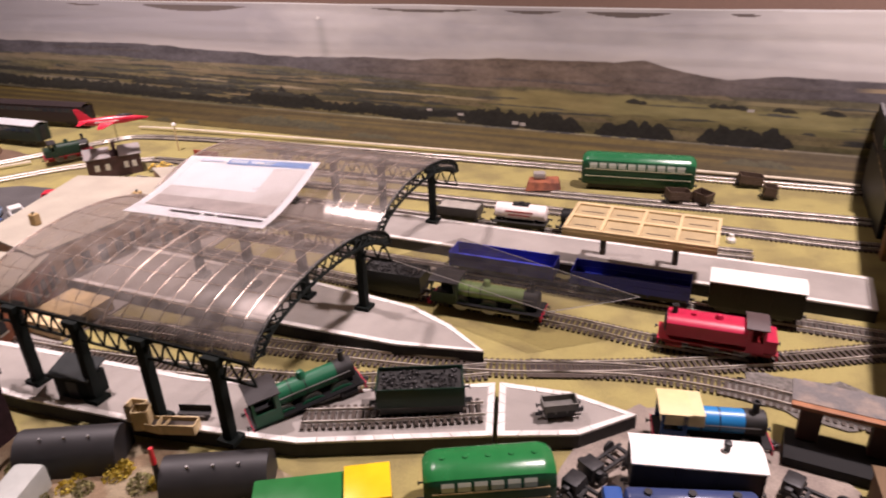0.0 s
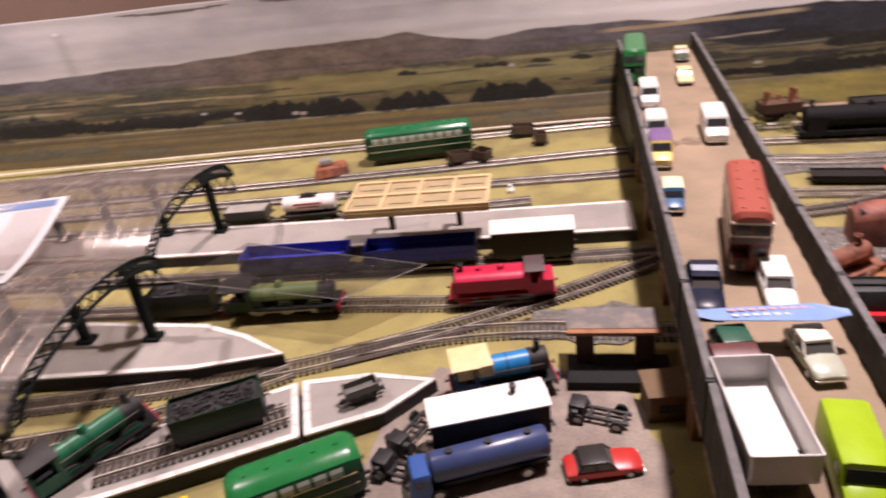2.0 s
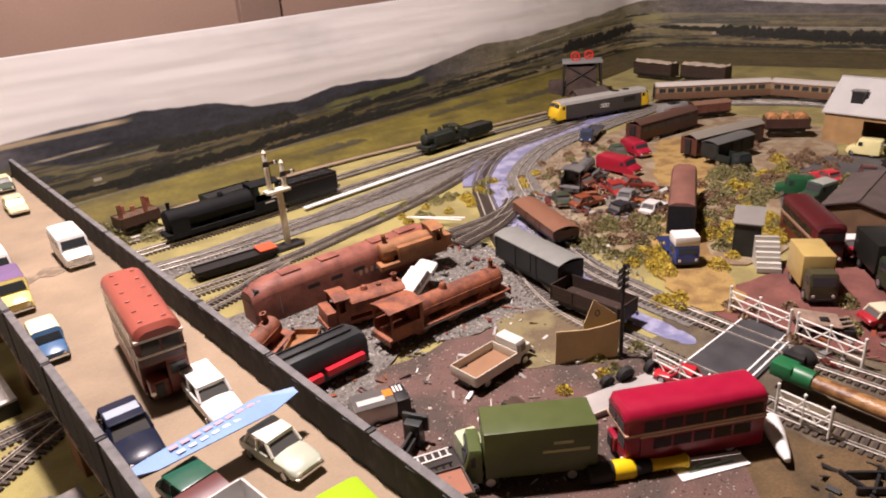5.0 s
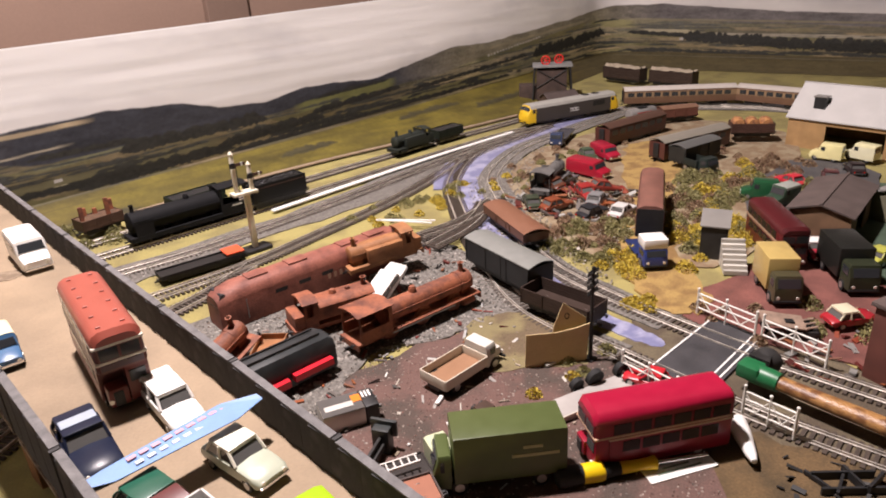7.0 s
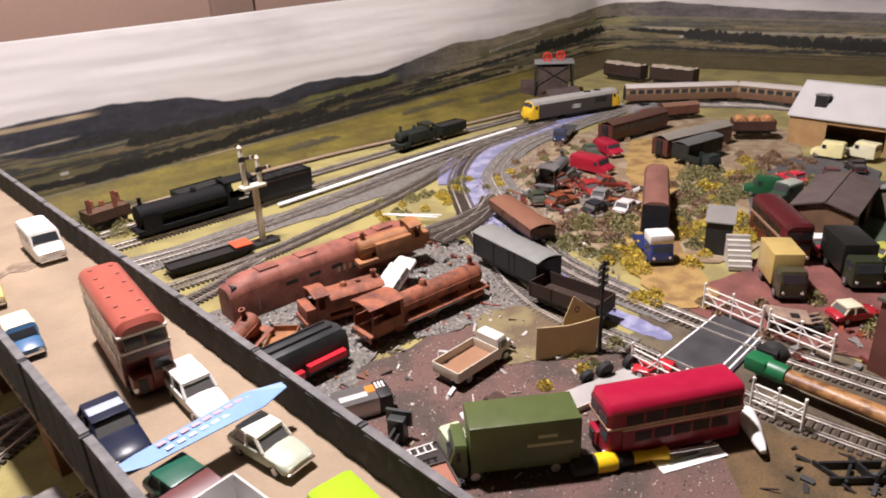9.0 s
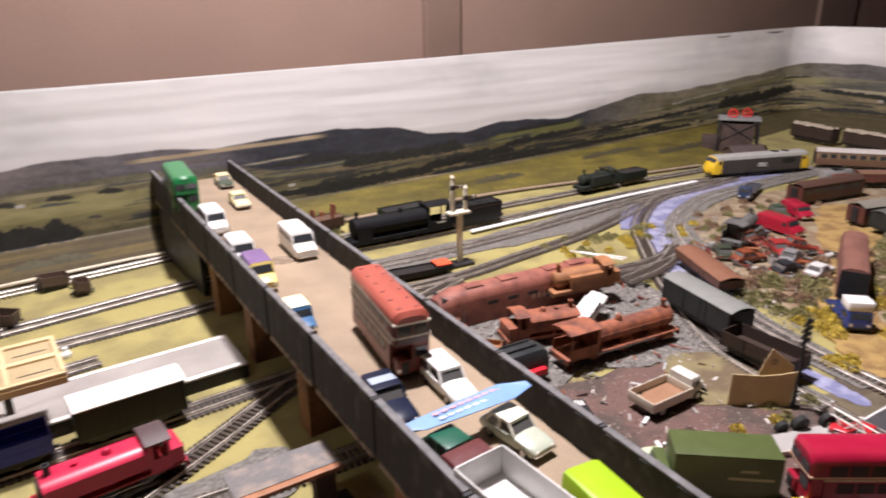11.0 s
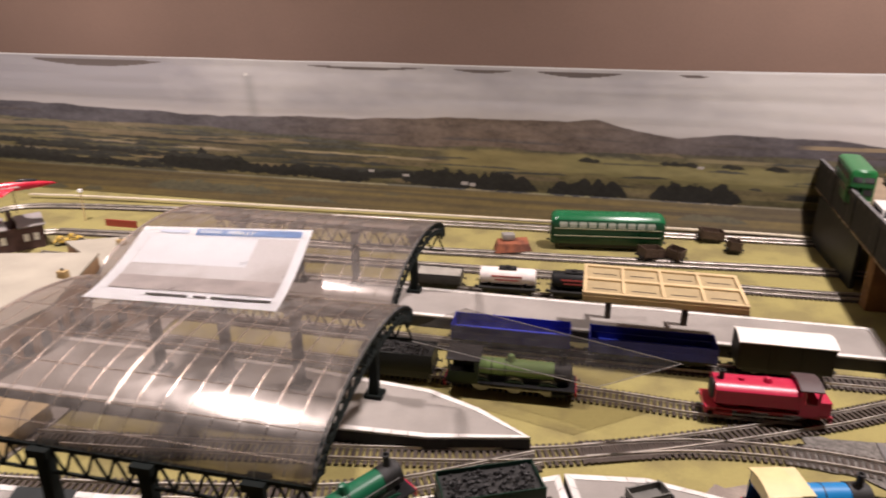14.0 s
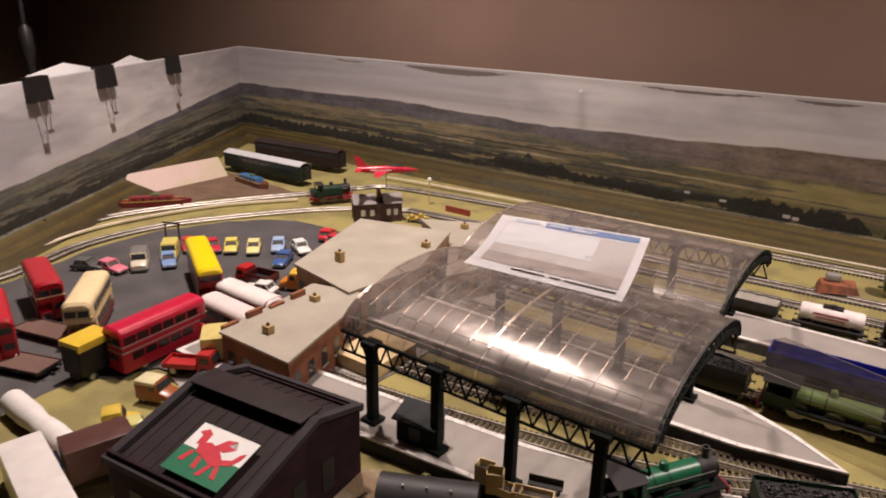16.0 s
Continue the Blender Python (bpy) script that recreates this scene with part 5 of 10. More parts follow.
def tender(m, label, body=DKGREEN, L=0.082, W=0.033, H=0.036, coal=True):
    e = thing("locomotive_tender", m, label, "tender", "locomotives")
    h, w = L / 2, W / 2
    part("underframe", boxes((-h, h, -w, w, 0.0145, 0.0165), (-h + 0.004, h - 0.004, -w + 0.001, -w + 0.003, 0.0075, 0.0145), (-h + 0.004, h - 0.004, w - 0.003, w - 0.001, 0.0075, 0.0145)), M_BLACK, e, smooth=False)
    for s in (-1, 1):
        part("side", boxes((-h + 0.002, h - 0.001, s * w - 0.0008, s * w + 0.0002, 0.0166, H), bevel=0.0003), paint(body, 0.4), e)
        part("lining", boxes((-h + 0.006, h - 0.006, min(s * (w + 0.0002), s * (w + 0.0005)), max(s * (w + 0.0002), s * (w + 0.0005)), H - 0.006, H - 0.0052)), paint((0.09, 0.045, 0.03)), e, smooth=False)
    for x in (-h + 0.002, h - 0.002):
        part("end", boxes((x - 0.0006, x + 0.0006, -w + 0.0009, w - 0.0009, 0.0166, H - 0.001)), paint(body, 0.4), e, smooth=False)
    part("tank_top", boxes((-h + 0.0027, h - 0.0027, -w + 0.0009, w - 0.0009, H - 0.007, H - 0.004)), M_SOOT, e, smooth=False)
    if coal:
        rng = random.Random(5)
        bm = bmesh.new()
        for i in range(170):
            x, y = rng.uniform(-h + 0.006, h - 0.006), rng.uniform(-w + 0.003, w - 0.003)
            r = rng.uniform(0.0011, 0.0024)
            bmesh.ops.create_icosphere(bm, subdivisions=1, radius=r, matrix=Matrix.Translation((x, y, H - 0.003 + 0.0035 * rng.random() * (1 - abs(y) / w))) @ Euler((rng.random() * 6, rng.random() * 6, 0)).to_matrix().to_4x4() @ Matrix.Diagonal((1, rng.uniform(0.6, 1), rng.uniform(0.5, 0.9), 1)))
        part("coal", bm, M_COAL, e, "heaped black coal", smooth=False)["kind"] = "stuff"
    for x in (-h * 0.6, 0, h * 0.6):
        axle(e, x, 0.0068)
    buffers(e, h, w)
    return e


TRACKS = [
    [(-0.62, 0.61), (-0.45, 0.615), (-0.196, 0.647), (0.02, 0.685), (0.154, 0.728), (0.32, 0.803), (0.412, 0.852), (0.56, 0.93)],
    [(0.10, 0.709), (0.20, 0.738), (0.30, 0.745), (0.40, 0.735), (0.56, 0.725)],
    [(-0.62, 0.545), (-0.40, 0.555), (-0.175, 0.592), (-0.06, 0.625), (0.06, 0.690)],
    [(-0.62, 0.815), (-0.30, 0.812), (0.085, 0.806), (0.205, 0.799), (0.30, 0.802)],
    [(-0.62, 0.885), (0.0, 0.880), (0.36, 0.887), (0.60, 0.895)],
    [(-0.75, 1.020), (-0.30, 1.028), (0.10, 1.035), (0.30, 1.05)],
    [(-0.75, 1.08), (-0.20, 1.105), (0.20, 1.118), (0.424, 1.122), (0.56, 1.14)],
    [(-0.80, 1.12), (-0.50, 1.148), (-0.196, 1.168), (0.20, 1.195), (0.431, 1.212), (0.56, 1.205)],
    [(-1.00, 1.18), (-0.92, 1.242), (-0.50, 1.29), (-0.066, 1.312), (0.443, 1.340), (0.52, 1.335)],
]
for t in TRACKS:
    track(t, single=t is TRACKS[0])


def underlay(points):
    """A strip of grey foam under a track."""
    line = evenly(curve(points, 10), 0.014)
    bm = bmesh.new()
    loft(bm, [[(p.x - d.y * o, p.y + d.x * o, z) for o, z in ((-0.0135, -0.001), (0.0135, -0.001), (0.0115, 0.0006), (-0.0115, 0.0006))] for p, d in line])
    tagged(link("track_bed", bm, M_BED), "grey foam strip under the rails", "track bed", kind="structure")


M_BED = mat("grey_foam_bed", (0.085, 0.078, 0.068), 0.95, 0, 0.4, 60, 0.6, 600, second=(0.15, 0.135, 0.11))
for t in TRACKS[4:8]:
    underlay(t)


def lerp(a, b, t):
    return tuple(x + (y - x) * t for x, y in zip(a, b))


# ---- platforms ----
def slab(name, outline, h, label, edge=0.006):
    """A platform: dark face, grey top, pale coping along its edge."""
    e = thing(name, at(0, 0), label, "platform", "station platforms")
    part("face", prism(bmesh.new(), outline, 0.0, h - 0.0015), M_BRICKDK, e, smooth=False)
    c = Vector((sum(p[0] for p in outline), sum(p[1] for p in outline))) / len(outline)
    n = len(outline)
    inner = []
    for i in range(n):
        a, b, d = Vector(outline[i - 1]), Vector(outline[i]), Vector(outline[(i + 1) % n])
        u, w = (b - a).normalized(), (d - b).normalized()
        bis = (Vector((-u.y, u.x)) + Vector((-w.y, w.x)))
        bis = bis / max(0.6, bis.dot(Vector((-u.y, u.x))))
        inner.append(b + bis * edge * (1 if bis.dot(c - b) > 0 else -1))
    part("top", prism(bmesh.new(), [tuple(p) for p in inner], h - 0.002, h), M_STONE, e, smooth=False)
    for i in range(n):
        j = (i + 1) % n
        k = max(1, round((Vector(outline[j]) - Vector(outline[i])).length / 0.016))
        for q in range(k):
            t0, t1 = q / k, (q + 0.965) / k
            quad = [lerp(outline[i], outline[j], t0), lerp(outline[i], outline[j], t1), lerp(inner[i], inner[j], t1), lerp(inner[i], inner[j], t0)]
            part("coping_stone", prism(bmesh.new(), quad, h - 0.0015, h + 0.0006), M_EDGE, e, smooth=False)
    return e


slab("platform", [(-0.62, 0.465), (-0.335, 0.474), (-0.20, 0.488), (-0.05, 0.517), (0.102, 0.585), (0.080, 0.655), (-0.07, 0.580), (-0.20, 0.560), (-0.62, 0.52)], 0.016, "grey curved platform with worn cream edge")
slab("platform", [(0.106, 0.586), (0.17, 0.612), (0.211, 0.655), (0.15, 0.666), (0.084, 0.657)], 0.016, "grey pointed platform end with cream edge")
slab("platform", [(-0.62, 0.665), (-0.20, 0.672), (-0.04, 0.680), (0.052, 0.700), (0.0, 0.735), (-0.054, 0.757), (-0.20, 0.770), (-0.62, 0.775)], 0.016, "grey island platform tapering to a point")
slab("platform", [(-0.62, 0.915), (0.425, 0.920), (0.428, 1.000), (-0.62, 0.995)], 0.016, "long grey platform with cream edges")

# ---- road bridge ----
M_CAP = mat("worn_grey_cap", (0.13, 0.125, 0.125), 0.7, 0, 0.3, 120, 0.3, 700)
bridge = thing("road_bridge", at(0, 0), "grey road bridge with brown card deck on wooden legs", "bridge")
L0, L1, R0, R1 = (0.405, 0.40), (0.465, 1.415), (0.505, 0.40), (0.585, 1.415)
DECK = 0.100


part("deck", prism(bmesh.new(), [L0, R0, R1, L1], DECK - 0.006, DECK), M_DECK, bridge, smooth=False)
for a, b, s in ((L0, L1, -1), (R0, R1, 1)):
    n = 9
    for i in range(n):
        p, q = lerp(a, b, i / n), lerp(a, b, (i + 0.995) / n)
        part("parapet_panel", prism(bmesh.new(), [p, q, (q[0] + s * 0.004, q[1]), (p[0] + s * 0.004, p[1])], DECK - 0.02, DECK + 0.026), M_PARAPET, bridge, smooth=False)
M_PIER = mat("stained_timber_pier", (0.24, 0.115, 0.045), 0.75, 0, 0.3, 26, 0.35, 260, second=(0.15, 0.068, 0.030))
M_WORN = mat("worn_pale_card_edge", (0.42, 0.33, 0.24), 0.9, 0, 0.3, 90, 0.4, 600, second=(0.16, 0.12, 0.09))
for y in (0.60, 0.790, 0.952, 1.098):
    x = lerp(L0, L1, (y - 0.40) / 1.015)[0] + 0.003
    part("pier", boxes((x, x + 0.088, y - 0.011, y + 0.011, 0.0, DECK - 0.006), bevel=0.0008), M_PIER, bridge, "bare timber pier board", smooth=False)
for a, b, s in ((L0, L1, -1), (R0, R1, 1)):
    for i in range(9):
        p, q = lerp(a, b, (i + 0.03) / 9), lerp(a, b, (i + 0.94) / 9)
        part("worn_edge", prism(bmesh.new(), [p, q, (q[0] + s * 0.0052, q[1]), (p[0] + s * 0.0052, p[1])], DECK - 0.0232, DECK - 0.0203), M_WORN, bridge, "worn pale lower edge", smooth=False)
        p, q = lerp(a, b, (i - 0.012) / 9), lerp(a, b, (i + 0.012) / 9)
        part("joint_strap", prism(bmesh.new(), [p, q, (q[0] + s * 0.0056, q[1]), (p[0] + s * 0.0056, p[1])], DECK - 0.0195, DECK + 0.0272), M_PARAPET, bridge, smooth=False)
        p, q = lerp(a, b, (i + 0.02) / 9), lerp(a, b, (i + 0.975) / 9)
        part("parapet_cap", prism(bmesh.new(), [(p[0] - s * 0.0006, p[1]), (q[0] - s * 0.0006, q[1]), (q[0] + s * 0.0046, q[1]), (p[0] + s * 0.0046, p[1])], DECK + 0.0262, DECK + 0.0274), M_CAP, bridge, "lighter worn cap", smooth=False)

# shallow pilasters along both parapets, and a torn dark patch in the card deck
for a, b, s in ((L0, L1, -1), (R0, R1, 1)):
    block = boxes((-0.0008, 0.0047, -0.0085, 0.0085, DECK - 0.018, DECK + 0.0255), bevel=0.0003)
    me = bpy.data.meshes.new("pilaster")
    block.to_mesh(me)
    block.free()
    me.materials.append(M_PARAPET)
    for k in range(36):
        p = lerp(a, b, (k + 0.5) / 36)
        ob = new("pilaster", me)
        ob.parent = bridge
        ob.matrix_basis = Matrix.Translation((*p, 0)) @ Matrix.Diagonal((s, 1, 1, 1))
rng = random.Random(8)
tear = [(0.452 + 0.0105 * k, 0.972 + rng.uniform(-0.010, 0.004)) for k in range(9)] + [(0.536 - 0.0105 * k, 0.986 + rng.uniform(-0.004, 0.010)) for k in range(9)]
bm = prism(bmesh.new(), tear, DECK, DECK + 0.0005)
bmesh.ops.triangulate(bm, faces=[f for f in bm.faces if len(f.verts) > 4])
part("torn_patch", bm, mat("torn_brown_card", (0.17, 0.125, 0.085), 0.95, 0, 0.4, 90, 0.5, 500, second=(0.26, 0.20, 0.14)), bridge, "torn darker patch of deck", smooth=False)

# ---- glazed train shed roofs ----
def clear_plastic(name, tint, gloss, rough, haze, veil_rgb=(0.66, 0.64, 0.62)):
    """Thin clear sheet: tinted see-through, a glossy coat that grows at grazing angles, a diffuse veil for dust and
    painted sheen.
    """
    m = bpy.data.materials.new(name)
    m.use_nodes = True
    nt = m.node_tree
    nt.nodes.remove(nt.nodes["Principled BSDF"])
    clear, glossy, veil = (nt.nodes.new("ShaderNodeBsdf" + k) for k in ("Transparent", "Glossy", "Diffuse"))
    clear.inputs["Color"].default_value = (*tint, 1)
    glossy.inputs["Roughness"].default_value = rough
    # warm gloss tint imitates the brown room reflected in the plastic
    glossy.inputs["Color"].default_value = (0.95, 0.87, 0.80, 1)
    veil.inputs["Color"].default_value = (*veil_rgb, 1)
    lw = nt.nodes.new("ShaderNodeLayerWeight")
    lw.inputs["Blend"].default_value = gloss
    wave = nt.nodes.new("ShaderNodeTexNoise")
    wave.inputs["Scale"].default_value = 22
    co = nt.nodes.new("ShaderNodeTexCoord")
    nt.links.new(co.outputs["Object"], wave.inputs["Vector"])
    bump = nt.nodes.new("ShaderNodeBump")
    bump.inputs["Strength"].default_value, bump.inputs["Distance"].default_value = 0.25, 0.004
    nt.links.new(wave.outputs["Fac"], bump.inputs["Height"])
    nt.links.new(bump.outputs["Normal"], glossy.inputs["Normal"])
    m1, m2 = nt.nodes.new("ShaderNodeMixShader"), nt.nodes.new("ShaderNodeMixShader")
    spots = nt.nodes.new("ShaderNodeTexNoise")
    spots.inputs["Scale"].default_value, spots.inputs["Detail"].default_value = 60, 6
    nt.links.new(co.outputs["Object"], spots.inputs["Vector"])
    amount = nt.nodes.new("ShaderNodeMapRange")
    amount.inputs["From Min"].default_value, amount.inputs["From Max"].default_value = 0.35, 0.75
    amount.inputs["To Min"].default_value, amount.inputs["To Max"].default_value = haze * 0.6, haze * 1.6
    nt.links.new(spots.outputs["Fac"], amount.inputs["Value"])
    nt.links.new(amount.outputs["Result"], m1.inputs["Fac"])
    nt.links.new(clear.outputs[0], m1.inputs[1])
    nt.links.new(veil.outputs[0], m1.inputs[2])
    nt.links.new(lw.outputs["Fresnel"], m2.inputs["Fac"])
    nt.links.new(m1.outputs[0], m2.inputs[1])
    nt.links.new(glossy.outputs[0], m2.inputs[2])
    nt.links.new(m2.outputs[0], nt.nodes["Material Output"].inputs["Surface"])
    return m


# brownish veil colour stands in for the room's reflection on the roofs
M_GLAZE = clear_plastic("smoky_clear_plastic", (0.52, 0.475, 0.45), 0.42, 0.24, 0.26, (0.34, 0.305, 0.28))
M_IRON = mat("dark_green_ironwork", (0.006, 0.009, 0.008), 0.72, 0, 0.2)
M_IRON.node_tree.nodes["Principled BSDF"].inputs["Specular IOR Level"].default_value = 0.15
M_RIB = clear_plastic("clear_plastic_rib", (0.95, 0.94, 0.93), 0.30, 0.25, 0.10, (0.82, 0.79, 0.76))


def shed_roof(x0, x1, y0, y1, z0, rise, ncol, label, rows=2):
    e = thing("station_roof", at(0, 0), label, "station roof", "station roofs")
    yc, half = (y0 + y1) / 2, (y1 - y0) / 2

    def ring(x, r=0.0, n=20):
        return [(x, yc - (half + r) * math.cos(math.pi * i / n), z0 + (rise + r) * math.sin(math.pi * i / n)) for i in range(n + 1)]

    xm = (x0 + x1) / 2
    for a, b in ((x0, xm - 0.0008), (xm + 0.0008, x1)):
        part("glazed_sheet", loft(bmesh.new(), [ring(a, 0.001), ring(b, 0.001)], caps=False, closed=False), M_GLAZE, e, "smoky clear plastic sheet").visible_shadow = False
    bm = bmesh.new()
    for k in range(ncol + 1):
        x = x0 + (x1 - x0) * k / ncol
        w = 0.00032 if k % (ncol // 2) else 0.0014
        loft(bm, [[(p[0] - w, p[1], p[2]), (p[0] + w, p[1], p[2]), (q[0] + w, q[1], q[2]), (q[0] - w, q[1], q[2])] for p, q in zip(ring(x, 0.0012), ring(x, 0.0018))])
    for i in range(2, 20, 2):
        a = math.pi * i / 20
        y, z = yc - half * math.cos(a), z0 + rise * math.sin(a)
        box(bm, x0, x1, y - 0.0003, y + 0.0003, z + 0.001, z + 0.0016)
    part("glazing_bars", bm, M_RIB, e, "pale moulded glazing bars", smooth=False)
    # end screens: two rims and struts between them
    rim = bmesh.new()
    for p, q in zip(ring(x0, 0.001, 24), ring(x0, 0.001, 24)[1:]):
        tube(rim, p, q, 0.0014, seg=6)
    part("clear_rim", rim, M_RIB, e, "clear moulded rim")
    for x in (x1,):
        bm = bmesh.new()
        out, inn = ring(x, 0.0, 24), ring(x, -0.014, 24)
        for r in (out, inn):
            for p, q in zip(r, r[1:]):
                tube(bm, p, q, 0.0018, seg=6)
        for i in range(0, 24):
            tube(bm, out[i], inn[i + 1], 0.0009, seg=5)
            tube(bm, inn[i], out[i + 1], 0.0009, seg=5)
        part("end_arch", bm, M_IRON, e, "dark lattice arch")
    for y in (y0, y1)[-rows:]:
        bm = bmesh.new()
        box(bm, x0, x1, y - 0.0015, y + 0.0015, z0 - 0.002, z0 + 0.001)
        box(bm, x0, x1, y - 0.001, y + 0.001, z0 - 0.022, z0 - 0.020)
        n = 19
        for k in range(n):
            xa, xb = x0 + (x1 - x0) * k / n, x0 + (x1 - x0) * (k + 0.5) / n
            tube(bm, (xa, y, z0 - 0.021), (xb, y, z0 - 0.001), 0.0011, seg=5)
            tube(bm, (xb, y, z0 - 0.001), (xa + (x1 - x0) / n, y, z0 - 0.021), 0.0011, seg=5)
        part("lattice_girder", bm, M_IRON, e, smooth=False)
        for k in range(4):
            x = x0 + (x1 - x0) * (k + 0.5) / 4
            bm = boxes((x - 0.0045, x + 0.0045, y - 0.0045, y + 0.0045, 0.016, z0 - 0.001), bevel=0.0007)
            box(bm, x - 0.009, x + 0.009, y - 0.008, y + 0.008, 0.016, 0.020)
            box(bm, x - 0.008, x + 0.008, y - 0.007, y + 0.007, z0 - 0.006, z0)
            part("column", bm, M_IRON, e)
    return e


shed_roof(-0.380, -0.066, 0.500, 0.735, 0.104, 0.040, 16, "curved smoky plastic station roof on dark lattice")
shed_roof(-0.412, -0.090, 0.748, 0.985, 0.098, 0.039, 16, "curved smoky plastic station roof behind the other", rows=1)
# ---- traffic on the bridge ----
BR = "traffic on the bridge"
bus(at(0.469, 1.272, DECK, -97), (0.020, 0.16, 0.045), None, None, "green double-decker bus at the bridge's far end", group=BR, H=0.056)
car(at(0.556, 1.352, DECK, -96), (0.05, 0.07, 0.045), "dark green car with a cream roof on the bridge", roof=CREAM, group=BR)
car(at(0.536, 1.225, DECK, -96), (0.75, 0.66, 0.36), "pale yellow saloon car on the bridge", group=BR)
van(at(0.470, 1.135, DECK, -95), WHITE, "white minibus with a dark blue lower half", L=0.064, lower=(0.03, 0.04, 0.14), windows_side=3, group=BR, name="minibus")
van(at(0.457, 0.998, DECK, -96), WHITE, "plain white delivery van on the bridge", L=0.058, group=BR)
van(at(0.450, 0.925, DECK, -97), (0.78, 0.62, 0.20), "yellow van with a purple roof", roof=(0.17, 0.10, 0.24), L=0.060, group=BR)
van(at(0.524, 0.993, DECK, -97), WHITE, "white ambulance with side windows", L=0.072, W=0.027, H=0.030, windows_side=3, group=BR, name="ambulance")
van(at(0.442, 0.808, DECK, -97), (0.05, 0.13, 0.26), "small blue van with a cream roof", roof=(0.80, 0.74, 0.50), L=0.046, W=0.021, H=0.022, group=BR)
bus(at(0.485, 0.722, DECK, -101), (0.17, 0.045, 0.034), (0.33, 0.080, 0.056), (0.74, 0.67, 0.55), "maroon and cream double-decker bus with a faded red roof", group=BR, lower=(0.19, 0.034, 0.026), W=0.030, middle=(0.075, 0.032, 0.040), ribs=6)
dark = car(at(0.436, 0.645, DECK, -97), (0.012, 0.016, 0.035), "black saloon with a pale reflection band on top", L=0.066, W=0.026, H=0.021, group=BR)
# pale strip stands in for a reflection on the dark roof
part("roof_panel", boxes((-0.012, -0.003, -0.0098, 0.0098, 0.0211, 0.0216), bevel=0.0002), paint((0.34, 0.39, 0.46)), dark, "pale band imitating a roof reflection")
car(at(0.488, 0.641, DECK, -97), WHITE, "white estate car on the bridge", kind="estate", L=0.058, W=0.023, H=0.020, group=BR)
car(at(0.487, 0.561, DECK, -86), (0.44, 0.47, 0.37), "pale grey-green saloon with a cream roof", roof=(0.78, 0.74, 0.62), L=0.053, W=0.0225, H=0.0195, group=BR)
car(at(0.438, 0.562, DECK, -86), (0.014, 0.09, 0.055), "dark green saloon under the blue card", L=0.056, W=0.024, H=0.020, group=BR)
lorry(at(0.431, 0.500, DECK, 91), (0.10, 0.02, 0.02), (0.60, 0.585, 0.565), "tipper lorry with an empty white body", L=0.104, W=0.036, side_h=0.021, bed_floor=(0.75, 0.74, 0.72), group=BR, name="tipper_lorry")
van(at(0.473, 0.462, DECK, -98), (0.32, 0.50, 0.01), "bright lime green van", L=0.068, W=0.026, H=0.027, group=BR)
# long pale-blue card strip lying across the cars
bm = bmesh.new()
loft(bm, [[(x, y0, z), (x, y1, z + 0.001), (x, y1, z + 0.0016), (x, y0, z + 0.0006)] for x, y0, y1, z in ((0.413, 0.5865, 0.5905, 0.1228), (0.427, 0.5785, 0.5912, 0.1234), (0.494, 0.5712, 0.5905, 0.1251), (0.513, 0.5755, 0.581, 0.1258))])
strip = tagged(link("card_strip", bm, mat("pale_blue_card", (0.16, 0.29, 0.56), 0.5, 0, 0.1, 40, 0.1, 800)), "pale blue printed card strip laid over cars", "card")
for k in range(9):
    x = 0.437 + k * 0.0068
    part("print_bar", boxes((x, x + 0.0048, 0.5855, 0.5882, 0.1258 + 0.00003 * k, 0.1262 + 0.00003 * k)), paint((0.62, 0.36, 0.42)), strip, "pink printed bar", smooth=False)
    part("print_bar", boxes((x + 0.002, x + 0.0062, 0.5800, 0.5826, 0.1252 + 0.00003 * k, 0.1256 + 0.00003 * k)), paint((0.62, 0.66, 0.74)), strip, "white printed bar", smooth=False)

# ---- trains at the station ----
steam(at(0.267, 0.802, 0, 183), "red saddle-tank engine with dark cab roof", RED, tank="saddle", L=0.112, wheel_r=0.0075, cab_roof=(0.07, 0.045, 0.045), frame_rgb=(0.28, 0.012, 0.018))
wagon(at(0.011, 0.885, 0, 1), "long dark blue open wagon", (0.016, 0.022, 0.27), L=0.134, W=0.034, H=0.034, inside=(0.025, 0.04, 0.45), planks=2)
wagon(at(0.167, 0.887, 0, 1), "long bright blue open wagon", (0.018, 0.028, 0.34), L=0.134, W=0.034, H=0.034, inside=(0.025, 0.05, 0.50), planks=2)
wagon(at(0.301, 0.889, 0, 1), "black brake van with a white roof", (0.018, 0.016, 0.016), "van", L=0.094, W=0.034, H=0.046, roof=(0.80, 0.77, 0.72), name="brake_van")
steam(at(0.022, 0.794, 0, 2), "dark green engine with a pale green boiler", (0.03, 0.045, 0.022), (0.20, 0.30, 0.11), L=0.132, wheel_r=0.0095, boiler_r=0.0092)
tender(at(-0.100, 0.803, 0, 2), "black tender standing under the glazed roof", (0.016, 0.018, 0.016))
wagon(at(-0.012, 1.033, 0, 3), "white tank wagon with red lettering bars", (0.80, 0.72, 0.68), "tank", L=0.078, H=0.040)
wagon(at(-0.106, 1.030, 0, 2), "dark open wagon with a grey sheeted load", (0.06, 0.055, 0.05), "open", L=0.062, H=0.030, load=mat("grey_sheet", (0.30, 0.28, 0.24), 0.8, 0, 0.2, 80))
wagon(at(0.076, 1.038, 0, 3), "black tank wagon beside the canopy", (0.012, 0.012, 0.012), "tank", L=0.062, H=0.036)
